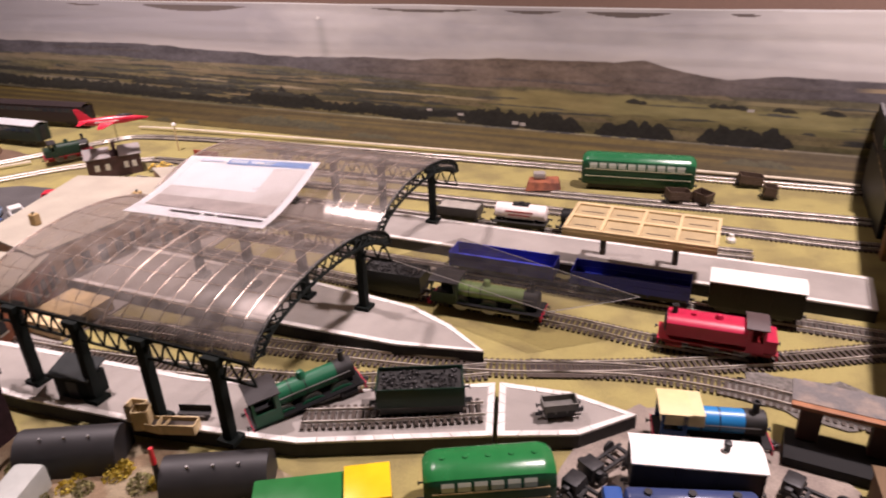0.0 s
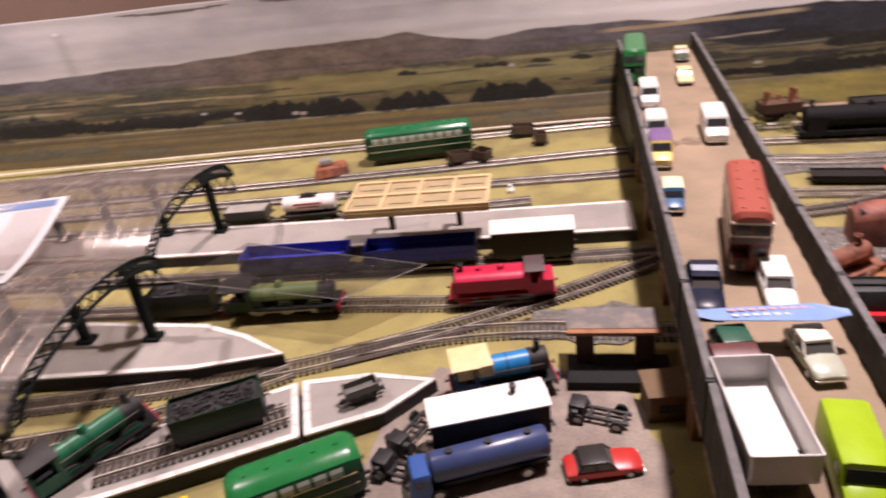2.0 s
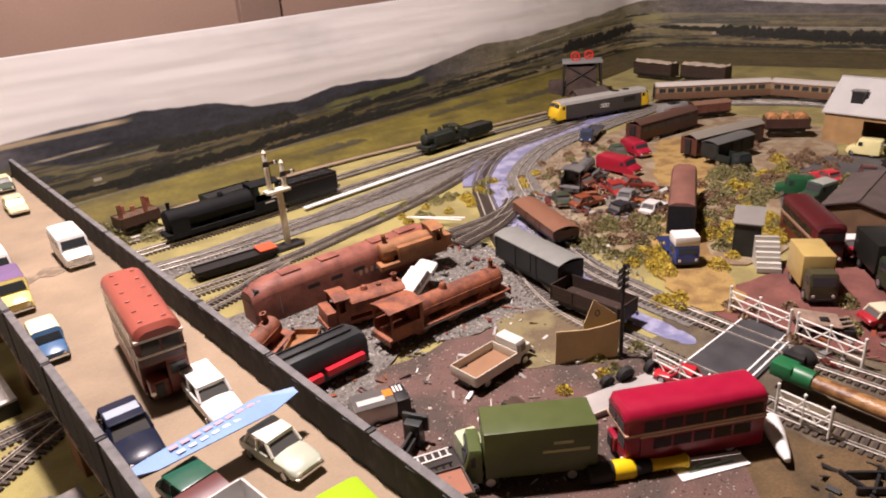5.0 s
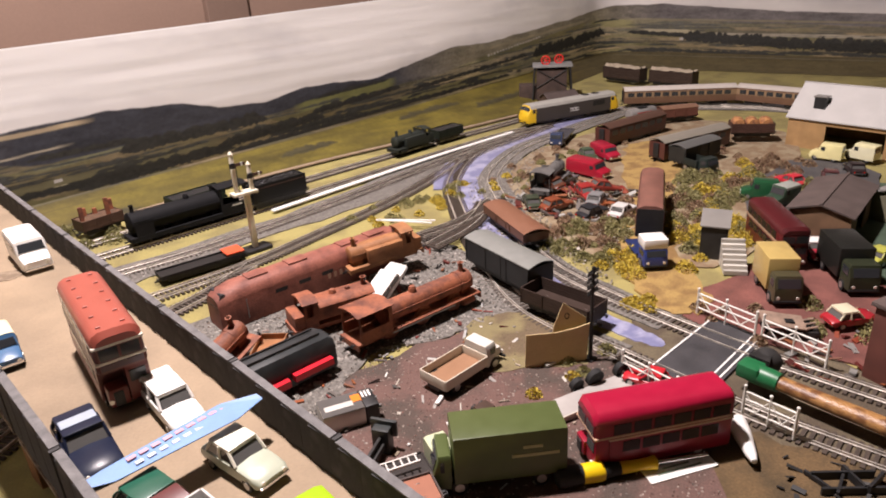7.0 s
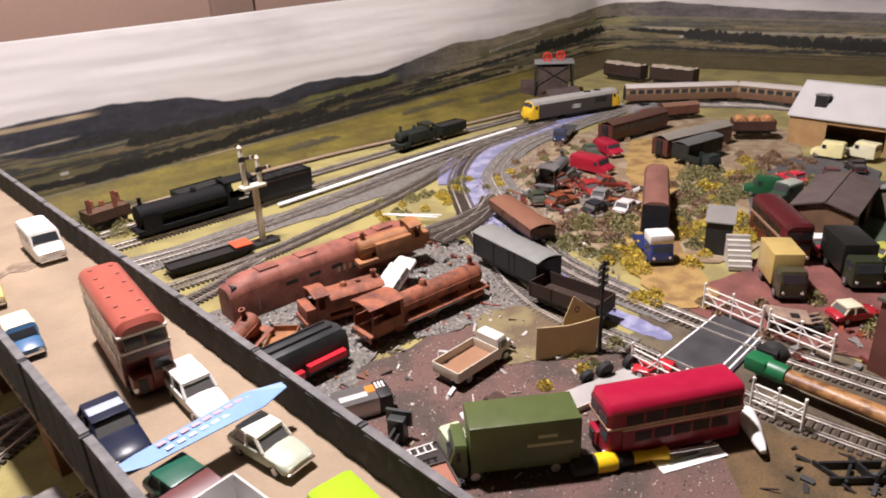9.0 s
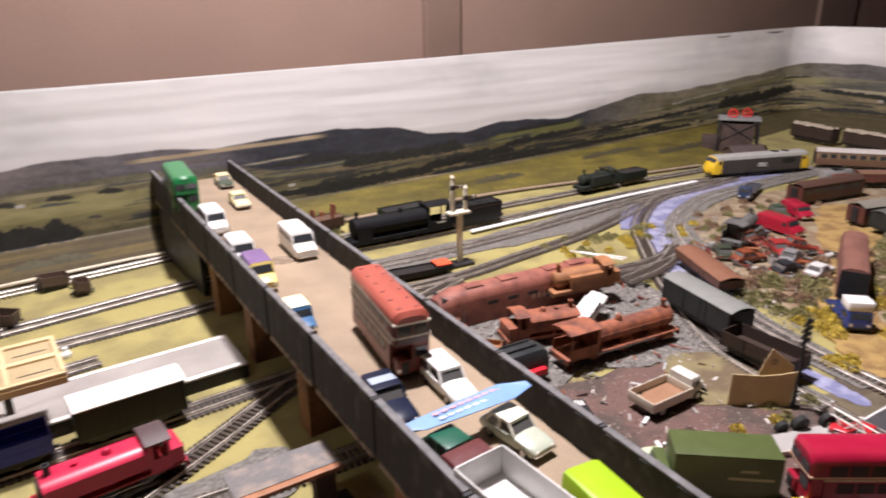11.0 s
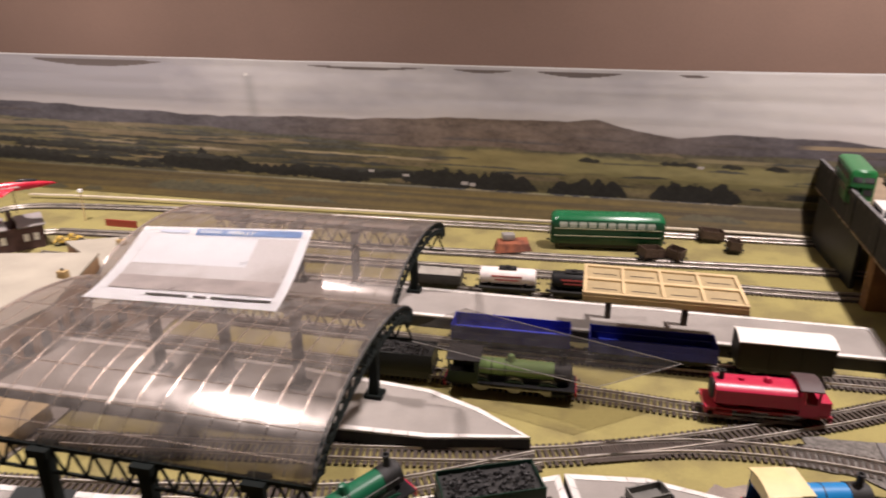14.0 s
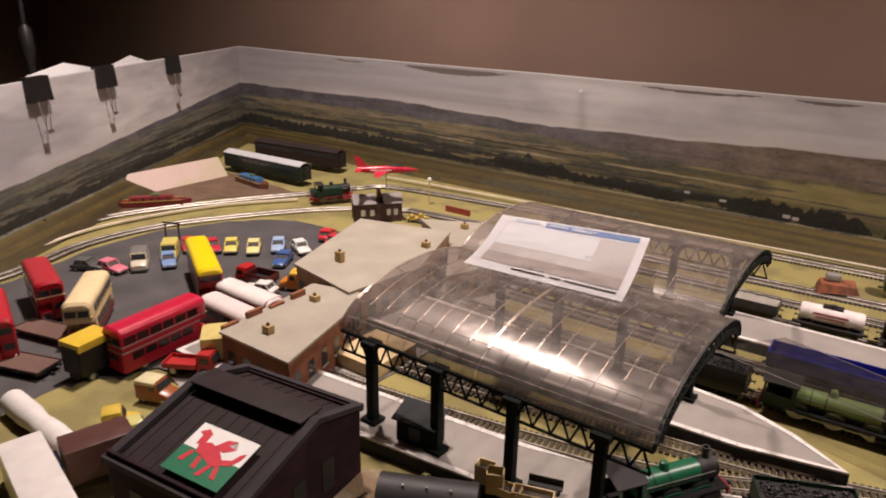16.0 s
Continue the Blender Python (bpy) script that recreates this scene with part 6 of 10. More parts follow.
# green railcar leaning beside the back track
railcar(at(0.118, 1.250, 0.002, 7, 7), "glossy green railcar with cream lining, derailed", (0.010, 0.062, 0.028), (0.014, 0.135, 0.050), (0.58, 0.56, 0.38), L=0.176)
# ---- ground patches ----
def patch(name, outline, material, label, z=0.002, rough=0.006, seed=1, smooth=True):
    """A thin layer of ground cover with a ragged edge."""
    rng = random.Random(seed)
    pts = curve([*outline, outline[0]], 6)[:-1] if smooth else [Vector(p) for p in outline]
    if smooth:
        pts = [p + Vector((rng.uniform(-rough, rough), rng.uniform(-rough, rough))) for p in pts]
    bm = bmesh.new()
    prism(bm, [tuple(p) for p in pts], -0.001, z)
    bmesh.ops.triangulate(bm, faces=[f for f in bm.faces if len(f.verts) > 4])
    return tagged(link(name, bm, material), label, "ground", kind="structure")


M_GRAVEL = mat("grey_gravel", (0.095, 0.086, 0.076), 0.95, 0, 0.5, 260, 0.9, 700, second=(0.20, 0.185, 0.165), mix=(0.35, 0.65))
M_SAND = mat("sandy_soil", (0.34, 0.225, 0.075), 0.95, 0, 0.3, 30, 0.6, 700, second=(0.21, 0.125, 0.045))
M_SCRUBSOIL = mat("brown_scrub_soil", (0.21, 0.145, 0.085), 0.95, 0, 0.3, 40, 0.7, 700, second=(0.29, 0.235, 0.15))
M_WATER = mat("painted_blue_water", (0.19, 0.195, 0.33), 0.35, 0, 0.15, 45, 0.25, 300, second=(0.34, 0.34, 0.47))
M_REDSOIL = mat("reddish_yard", (0.16, 0.060, 0.048), 0.9, 0, 0.3, 30, 0.5, 600)
M_GREENPAD = mat("green_felt_yard", (0.055, 0.085, 0.055), 0.95, 0, 0.2, 30, 0.4)
M_WHITECARD = mat("white_card", (0.80, 0.79, 0.76), 0.6, 0, 0.05, 60)
M_TAN = mat("manila_card", (0.66, 0.51, 0.27), 0.75, 0, 0.1, 30, 0.15, 500)

patch("ground", [(0.60, 0.42), (0.58, 0.66), (0.66, 0.71), (0.80, 0.67), (0.86, 0.60), (0.83, 0.50), (0.74, 0.38), (0.66, 0.36)], M_DIRT, "reddish brown ash covering the yard", 0.0021, seed=2)
patch("ground", [(0.800, 0.52), (0.855, 0.545), (0.90, 0.535), (0.945, 0.545), (0.985, 0.50), (0.985, 0.42), (0.965, 0.34), (0.94, 0.18), (0.815, 0.18), (0.815, 0.34), (0.80, 0.43)], mat("dark_trackside_earth", (0.085, 0.064, 0.042), 0.95, 0, 0.3, 30, 0.6, 600, second=(0.13, 0.105, 0.065)), "dark trampled earth round the level crossing", 0.0010, seed=16)
patch("ground", [(0.56, 0.64), (0.57, 0.88), (0.72, 0.93), (0.94, 0.90), (0.96, 0.80), (0.88, 0.66), (0.80, 0.675), (0.70, 0.715), (0.62, 0.665)], M_GRAVEL, "loose grey gravel under the scrapped engines", 0.0024, seed=3)
patch("ground", [(0.58, 1.085), (0.58, 1.15), (0.90, 1.13), (1.25, 1.148), (1.55, 1.13), (1.40, 1.07), (1.1, 1.045), (0.85, 1.07)], M_GRAVEL, "grey ballast between the back tracks", 0.0016, seed=4)
patch("ground", [(1.04, 0.60), (1.06, 0.78), (1.20, 0.92), (1.40, 1.0), (1.60, 0.98), (1.80, 0.86), (1.78, 0.66), (1.55, 0.56), (1.30, 0.50), (1.12, 0.52)], M_SCRUBSOIL, "brown scrubby soil inside the loop", 0.0022, seed=5)
patch("ground", [(0.955, 0.515), (1.00, 0.585), (1.06, 0.64), (1.17, 0.69), (1.30, 0.755), (1.47, 0.85), (1.56, 0.87), (1.62, 0.80), (1.55, 0.74), (1.36, 0.70), (1.20, 0.63), (1.10, 0.57), (1.04, 0.52), (0.99, 0.492)], M_SAND, "bare sandy track worn through the scrub", 0.0030, seed=6)
patch("ground", [(0.64, 0.40), (0.70, 0.44), (0.79, 0.43), (0.82, 0.38), (0.83, 0.30), (0.82, 0.18), (0.60, 0.18), (0.60, 0.34)], mat("brown_earth_board", (0.125, 0.078, 0.034), 0.95, 0, 0.3, 28, 0.6, 500, second=(0.065, 0.045, 0.022), mix=(0.40, 0.62)), "bare brown earth before the crossing", 0.0015, seed=17)
patch("ground", [(0.765, 0.60), (0.785, 0.655), (0.83, 0.675), (0.872, 0.64), (0.862, 0.575), (0.82, 0.545)], mat("weedy_olive_earth", (0.20, 0.165, 0.080), 0.95, 0, 0.3, 30, 0.6, 700, second=(0.13, 0.095, 0.055)), "olive weedy earth beside the tipper lorry", 0.0026, seed=18)
patch("ground", [(0.97, 0.30), (0.97, 0.52), (1.10, 0.50), (1.24, 0.47), (1.20, 0.33)], M_REDSOIL, "dark red painted yard", 0.0018, seed=7)
patch("ground", [(1.14, 0.28), (1.17, 0.40), (1.30, 0.44), (1.52, 0.46), (1.5, 0.28)], M_GREENPAD, "dark green yard surface", 0.0026, seed=8)
patch("road", [(1.18, 0.45), (1.28, 0.56), (1.45, 0.60), (1.60, 0.58), (1.58, 0.46), (1.36, 0.45)], M_ASPHALT, "grey tarmac yard between the sheds", 0.0036, seed=9)


def ribbon(name, points, width, material, label, z=0.002, category="ground", kind="structure"):
    line = evenly(curve(points, 10), 0.012)
    bm = bmesh.new()
    loft(bm, [[(p.x - d.y * width / 2, p.y + d.x * width / 2, z - 0.002), (p.x + d.y * width / 2, p.y - d.x * width / 2, z - 0.002), (p.x + d.y * width / 2, p.y - d.x * width / 2, z), (p.x - d.y * width / 2, p.y + d.x * width / 2, z)] for p, d in line])
    return tagged(link(name, bm, material), label, category, kind=kind)


G = [(2.0, 0.60), (1.96, 0.82), (1.84, 1.0), (1.70, 1.03), (1.555, 1.036), (1.404, 1.035), (1.243, 0.975), (1.155, 0.893), (1.048, 0.778), (0.988, 0.689), (0.959, 0.596), (0.944, 0.510), (0.934, 0.438), (0.930, 0.379), (0.925, 0.20)]
F = [(1.60, 1.095), (1.477, 1.093), (1.333, 1.092), (1.179, 1.014), (1.077, 0.914), (0.976, 0.794), (0.891, 0.669), (0.865, 0.581), (0.856, 0.515), (0.846, 0.439), (0.840, 0.362), (0.843, 0.20)]
mid = [((a[0] + b[0]) / 2, (a[1] + b[1]) / 2) for a, b in zip(G[4:], F[1:])]
ribbon("water", [(2.03, 0.70), (1.93, 0.93), (1.78, 1.055), (1.60, 1.068), *mid[1:7]], 0.052, M_WATER, "painted lavender-blue canal between the tracks", 0.0023, "water")
tagged(patch("water", [(0.912, 0.605), (0.926, 0.59), (0.916, 0.54), (0.908, 0.505), (0.893, 0.505), (0.892, 0.54), (0.900, 0.58)], M_WATER, "painted lavender-blue canal beside the crossing", 0.0012, 0.002, seed=71), "painted lavender-blue canal beside the crossing", "water", kind="structure")
ribbon("water", [(1.27, 1.086), (1.20, 1.052), (1.14, 1.0)], 0.034, M_WATER, "painted lavender-blue canal by the points", 0.0024, "water")
ribbon("ground", G[:9], 0.05, M_GRAVEL, "grey ballast bed of the curve", 0.0029)
ribbon("ground", G[8:12], 0.046, M_GRAVEL, "grey ballast leading to the crossing", 0.0019)
ribbon("ground", F[5:9], 0.044, M_GRAVEL, "grey ballast beside the yard", 0.0020)
track(G, "weathered rails curving round the scrapyard")
track(F, "dark rails of the inner curve")
for t in (
    [(0.56, 1.205), (0.639, 1.206), (0.80, 1.190), (0.985, 1.178), (1.214, 1.163), (1.403, 1.148), (1.534, 1.130), (1.695, 1.090), (1.829, 1.044), (1.93, 0.93), (1.972, 0.80), (1.985, 0.60)],
    [(0.56, 1.14), (0.636, 1.130), (0.761, 1.110), (0.976, 1.104), (1.164, 1.112), (1.334, 1.118), (1.498, 1.112)],
    [(0.50, 1.035), (0.622, 1.022), (0.766, 1.008), (0.907, 1.018), (0.999, 1.025), (1.121, 1.045), (1.296, 1.090)],
    [(0.50, 0.945), (0.619, 0.964), (0.683, 0.974), (0.766, 1.000)],
    [(0.60, 1.27), (0.9, 1.255), (1.3, 1.225), (1.6, 1.19), (1.9, 1.16)],
):
    track(t)
# loose crossover of two track lengths, lifted over the curve
for pts, z in (([(0.955, 0.878), (1.02, 0.868), (1.07, 0.871), (1.128, 0.888)], 0.006), ([(0.938, 0.842), (1.01, 0.847), (1.07, 0.866), (1.118, 0.892)], 0.0065)):
    track(pts, "loose length of track laid across the curve", z)
for y, turn in ((0.0, -64), (0.006, -58)):
    tagged(link("plastic_strip", boxes((-0.042, 0.042, -0.0015, 0.0015, 0.0, 0.0015)), M_WHITECARD, m=at(0.978 + y, 0.932, 0.0105, turn)), "thin white plastic strip beside loose points", "strip", "plastic strips")
ribbon("strip", [(0.905, 1.150), (1.1, 1.146), (1.3, 1.140), (1.513, 1.125)], 0.010, M_WHITECARD, "long white plastic strip beside the track", 0.0065, "strip", kind="")
ribbon("trim", [(0.60, 1.345), (0.9, 1.335), (1.15, 1.31), (1.45, 1.25), (1.65, 1.215)], 0.012, mat("tan_edging", (0.27, 0.20, 0.135), 0.85, 0, 0.2, 40), "tan edging strip behind the far tracks", 0.006, "trim")
ribbon("trim", [(-1.0, 1.285), (-0.85, 1.30), (-0.4, 1.325), (0.3, 1.352), (0.46, 1.352)], 0.007, mat("cream_edging", (0.66, 0.58, 0.44), 0.7, 0, 0.15, 40), "cream edging strip along the back of the board", 0.009, "trim")

# ---- scattered stones and scrub ----
def stones(outline, n, r, material, label, seed, z=0.002):
    rng = random.Random(seed)
    xs, ys = [p[0] for p in outline], [p[1] for p in outline]
    verts, faces = [], []
    while n:
        x, y = rng.uniform(min(xs), max(xs)), rng.uniform(min(ys), max(ys))
        inside = False
        for (x0, y0), (x1, y1) in zip(outline, outline[1:] + outline[:1]):
            if (y0 > y) != (y1 > y) and x < (x1 - x0) * (y - y0) / (y1 - y0) + x0:
                inside = not inside
        if not inside:
            continue
        n -= 1
        s = r * rng.uniform(0.4, 1.3)
        a = rng.random() * 6.28
        k = len(verts)
        for i in range(4):
            verts.append((x + s * rng.uniform(0.6, 1) * math.cos(a + i * 1.57), y + s * rng.uniform(0.6, 1) * math.sin(a + i * 1.57), z + s * rng.uniform(-0.1, 0.3)))
        verts.append((x + s * rng.uniform(-0.4, 0.4), y + s * rng.uniform(-0.4, 0.4), z + s * rng.uniform(0.6, 1.0)))
        faces += [(k, k + 1, k + 4), (k + 1, k + 2, k + 4), (k + 2, k + 3, k + 4), (k + 3, k, k + 4)]
    me = bpy.data.meshes.new("gravel")
    me.from_pydata(verts, [], faces)
    me.materials.append(material)
    return tagged(new("gravel", me), label, "gravel", kind="stuff")


def island_mat(name, colours, rough=0.9):
    """Each loose piece takes its own shade from a row of colours."""
    m = bpy.data.materials.new(name)
    m.use_nodes = True
    nt = m.node_tree
    g = nt.nodes.new("ShaderNodeNewGeometry")
    r = nt.nodes.new("ShaderNodeValToRGB")
    el = r.color_ramp.elements
    for i, c in enumerate(colours):
        e = el[i] if i < 2 else el.new(1.0)
        e.position, e.color = i / max(1, len(colours) - 1), (*c, 1)
    nt.links.new(g.outputs["Random Per Island"], r.inputs["Fac"])
    nt.links.new(r.outputs["Color"], nt.nodes["Principled BSDF"].inputs["Base Color"])
    nt.nodes["Principled BSDF"].inputs["Roughness"].default_value = rough
    return m


M_STONES = island_mat("grey_chippings", [(0.040, 0.037, 0.033), (0.15, 0.138, 0.12), (0.46, 0.43, 0.39), (0.12, 0.09, 0.07)])
M_EARTH = island_mat("earth_chippings", [(0.08, 0.042, 0.035), (0.20, 0.11, 0.09), (0.42, 0.36, 0.31), (0.05, 0.038, 0.033)])
stones([(0.57, 0.66), (0.58, 0.89), (0.72, 0.94), (0.95, 0.90), (0.96, 0.80), (0.88, 0.66), (0.80, 0.675), (0.70, 0.715)], 5200, 0.0022, M_STONES, "loose grey ballast chippings", 11)
stones([(0.58, 0.42), (0.58, 0.66), (0.70, 0.71), (0.86, 0.62), (0.83, 0.50), (0.74, 0.38)], 3200, 0.0012, M_EARTH, "fine reddish ash and chippings", 12)
stones([(0.60, 1.09), (0.60, 1.14), (0.90, 1.12), (1.25, 1.135), (1.50, 1.12), (1.40, 1.07), (1.1, 1.09)], 2200, 0.0016, M_STONES, "loose ballast between back tracks", 13)
stones([(0.90, 0.60), (0.97, 0.80), (1.18, 0.98), (1.40, 1.06), (1.56, 1.05), (1.42, 0.99), (1.26, 0.92), (1.08, 0.74), (0.99, 0.60)], 3000, 0.0017, M_STONES, "grey ballast along the curve", 14, 0.003)


def debris(x0, x1, y0, y1, n, size, material, label, seed, z=0.003, heap=0.0):
    """Small bent plates, bars and broken bits lying about, higher towards the middle of a heap."""
    rng = random.Random(seed)
    verts, faces = [], []
    for _ in range(n):
        u, v = rng.random(), rng.random()
        c = Vector((x0 + (x1 - x0) * u, y0 + (y1 - y0) * v, z + heap * (1 - abs(2 * u - 1)) * (1 - abs(2 * v - 1)) * rng.random()))
        dims = Vector((size * rng.uniform(0.5, 2.2), size * rng.uniform(0.15, 0.7), size * rng.uniform(0.06, 0.35)))
        t = Euler((rng.uniform(-0.5, 0.5), rng.uniform(-0.5, 0.5), rng.random() * 6.28)).to_matrix()
        k = len(verts)
        verts += [tuple(c + t @ Vector((a * dims.x, b * dims.y, d * dims.z))) for a in (-1, 1) for b in (-1, 1) for d in (-0.4, 1)]
        faces += [(k, k + 1, k + 3, k + 2), (k + 4, k + 6, k + 7, k + 5), (k, k + 4, k + 5, k + 1), (k + 2, k + 3, k + 7, k + 6), (k + 1, k + 5, k + 7, k + 3), (k, k + 2, k + 6, k + 4)]
    me = bpy.data.meshes.new("debris")
    me.from_pydata(verts, [], faces)
    me.materials.append(material)
    return tagged(new("debris", me), label, "debris", kind="stuff")


M_SCRAPMIX = island_mat("mixed_scrap_paint", [(0.025, 0.024, 0.023), (0.20, 0.03, 0.022), (0.28, 0.09, 0.03), (0.09, 0.085, 0.08), (0.05, 0.03, 0.022), (0.42, 0.41, 0.38), (0.03, 0.028, 0.027)], 0.5)
M_WHITEBITS = island_mat("pale_broken_plastic", [(0.55, 0.53, 0.49), (0.30, 0.24, 0.17), (0.70, 0.68, 0.64), (0.10, 0.075, 0.055)], 0.6)
debris(1.13, 1.30, 0.72, 0.88, 150, 0.0065, M_SCRAPMIX, "heap of broken car panels and bars", 301, 0.004, 0.020)
debris(1.04, 1.24, 0.60, 0.74, 55, 0.0035, M_WHITEBITS, "pale broken bits in the scrub", 302)
debris(0.60, 0.86, 0.64, 0.88, 70, 0.0034, M_SCRAPMIX, "loose metal bits among the scrapped engines", 303, 0.003)
debris(0.60, 0.84, 0.46, 0.68, 60, 0.0022, M_WHITEBITS, "small offcuts strewn over the yard", 304, 0.0028)
debris(0.82, 0.98, 0.78, 0.92, 45, 0.0045, M_SCRAPMIX, "rusty scrap beyond the engines", 305, 0.004)
debris(0.92, 1.03, 0.30, 0.45, 40, 0.0045, M_SCRAPMIX, "dark scrap by the crossing", 306, 0.003)
debris(0.74, 0.82, 0.28, 0.36, 22, 0.0030, island_mat("black_scrap", [(0.012, 0.012, 0.012), (0.03, 0.027, 0.024)], 0.6), "black broken framing on bare earth", 307, 0.003)


def scrub(spots, material, label, seed, leaf=0.0012, per=340):
    """Tufts of many tiny leaf blades in low uneven mounds."""
    rng = random.Random(seed)
    verts, faces = [], []
    for x, y, r in spots:
        for _ in range(int(per * (r / 0.012) ** 1.3)):
            a, q = rng.random() * 6.28, math.sqrt(rng.random())
            h = (1 - q * q) * r * rng.uniform(0.25, 0.95)
            c = Vector((x + r * q * math.cos(a), y + r * q * math.sin(a), 0.002 + h))
            t = Euler((rng.random() * 6, rng.random() * 6, rng.random() * 6)).to_matrix()
            s = leaf * rng.uniform(0.6, 1.6)
            k = len(verts)
            verts += [tuple(c + t @ Vector(v) * s) for v in ((-1, -0.5, 0), (1, -0.4, 0.2), (0.2, 1, 0))]
            faces.append((k, k + 1, k + 2))
    me = bpy.data.meshes.new("scrub")
    me.from_pydata(verts, [], faces)
    me.materials.append(material)
    return tagged(new("scrub", me), label, "scrub", kind="stuff")


rng = random.Random(77)
M_YELLOWFOL = island_mat("yellow_foam_foliage", [(0.45, 0.33, 0.03), (0.62, 0.47, 0.06), (0.28, 0.22, 0.05)])
M_OLIVEFOL = island_mat("olive_foam_foliage", [(0.19, 0.18, 0.06), (0.26, 0.235, 0.09), (0.15, 0.14, 0.055), (0.34, 0.30, 0.15)])
M_BROWNFOL = island_mat("brown_foam_foliage", [(0.20, 0.13, 0.075), (0.34, 0.24, 0.14), (0.14, 0.09, 0.05), (0.26, 0.13, 0.085)])


def on_path(x, y):
    """The bare sandy track that is kept free of tufts."""
    return x < 1.5 and abs(y - float(np.interp(x, [0.96, 1.03, 1.10, 1.30, 1.50], [0.51, 0.565, 0.615, 0.715, 0.83]))) < 0.026


def zone(n, x0, x1, y0, y1, r0, r1):
    spots = [(rng.uniform(x0, x1), rng.uniform(y0, y1), rng.uniform(r0, r1)) for _ in range(n)]
    return [s for s in spots if not on_path(s[0], s[1])]


scrub(zone(26, 1.16, 1.26, 0.52, 0.60, 0.008, 0.020) + zone(9, 1.02, 1.07, 0.59, 0.64, 0.008, 0.016) + zone(14, 1.10, 1.20, 0.55, 0.62, 0.008, 0.018) + zone(7, 0.95, 0.98, 0.53, 0.57, 0.006, 0.012) + zone(10, 1.03, 1.08, 0.55, 0.64, 0.008, 0.016) + zone(9, 1.05, 1.25, 0.92, 1.0, 0.006, 0.012) + zone(12, 1.30, 1.55, 0.60, 0.66, 0.008, 0.018) + zone(5, 0.72, 0.80, 0.50, 0.56, 0.005, 0.009) + zone(6, 0.96, 1.10, 0.93, 1.0, 0.006, 0.012) + zone(5, 0.58, 0.70, 1.27, 1.33, 0.008, 0.016), M_YELLOWFOL, "yellow flowering scrub tufts", 21)
scrub(zone(60, 1.12, 1.48, 0.52, 0.70, 0.008, 0.022) + zone(40, 1.02, 1.18, 0.62, 0.74, 0.007, 0.018) + zone(16, 1.15, 1.45, 0.88, 0.98, 0.007, 0.014) + zone(14, 0.80, 0.86, 0.48, 0.60, 0.006, 0.012) + zone(12, 0.95, 1.20, 0.94, 1.04, 0.006, 0.014) + zone(16, 0.58, 0.72, 1.25, 1.34, 0.008, 0.018) + zone(8, 1.0, 1.06, 0.35, 0.42, 0.008, 0.015), M_OLIVEFOL, "olive green scrub tufts", 22)
scrub(zone(60, 1.15, 1.60, 0.55, 0.72, 0.008, 0.018) + zone(34, 1.05, 1.25, 0.66, 0.80, 0.008, 0.016) + zone(18, 1.2, 1.6, 0.86, 0.98, 0.006, 0.012) + zone(10, 0.95, 1.02, 0.40, 0.52, 0.006, 0.012), M_BROWNFOL, "brown withered scrub tufts", 23)

M_LOCOBLACK = mat("sooty_engine_black", (0.007, 0.007, 0.008), 0.72, 0, 0.3, 80, 0.1)
M_LOCOBLACK.node_tree.nodes["Principled BSDF"].inputs["Specular IOR Level"].default_value = 0.2
# ---- trains and wrecks on the far side of the bridge ----
express = steam(at(0.792, 1.196, 0, 175), "black express engine on the back track", BLACK, L=0.184, wheels=4, wheel_r=0.0115, boiler_r=0.0152, material=M_LOCOBLACK)
for s in (-1, 1):
    part("smoke_deflector", boxes((0.058, 0.084, s * 0.0158 - 0.0005, s * 0.0158 + 0.0005, 0.018, 0.041)), M_LOCOBLACK, express, smooth=False)
    part("valance", boxes((-0.09, 0.09, s * 0.0160 - 0.0005, s * 0.0160 + 0.0005, 0.0115, 0.0166)), M_LOCOBLACK, express, smooth=False)
    part("number_bar", boxes((-0.078, -0.062, s * 0.0166 - 0.0003, s * 0.0166 + 0.0003, 0.0245, 0.0265)), paint((0.55, 0.52, 0.46)), express, "pale number shown as a bar", smooth=False)
tender(at(0.938, 1.183, 0, 175), "black tender of the express engine", (0.009, 0.009, 0.009), L=0.100, H=0.045)
wagon(at(0.840, 1.262, 0, -2), "dark green open wagon behind the express", (0.016, 0.024, 0.016), L=0.088, H=0.036, load=M_COAL)
diesel(at(1.675, 1.092, 0, -21), "grey diesel locomotive with yellow cab ends")
rail_coach(at(1.917, 0.945, 0, -53), "cream and brown coach with a pale roof", (0.15, 0.082, 0.050), (0.52, 0.475, 0.43), band=(0.26, 0.175, 0.10))
rail_coach(at(1.992, 0.705, 0, -92), "cream and brown coach on the far curve", (0.15, 0.082, 0.050), (0.52, 0.475, 0.43), band=(0.26, 0.175, 0.10))
steam(at(1.285, 1.215, 0, 178), "small dark green tank engine at the back", (0.010, 0.016, 0.011), tank="side", L=0.100, wheel_r=0.0075, material=mat("dark_green_engine_paint", (0.012, 0.016, 0.011), 0.72, 0, 0.3, 80, 0.1))
wagon(at(1.385, 1.210, 0, 176), "dark green open wagon at the back", (0.014, 0.018, 0.013), L=0.070, H=0.032, load=M_COAL)
scrap = wagon(at(0.702, 1.300, 0, 4), "rusty brown open wagon with upright scrap", (0.060, 0.030, 0.018), L=0.062, H=0.032, load=mat("dark_scrap_load", (0.10, 0.055, 0.032), 0.9, 0, 0.4, 200, 0.4))
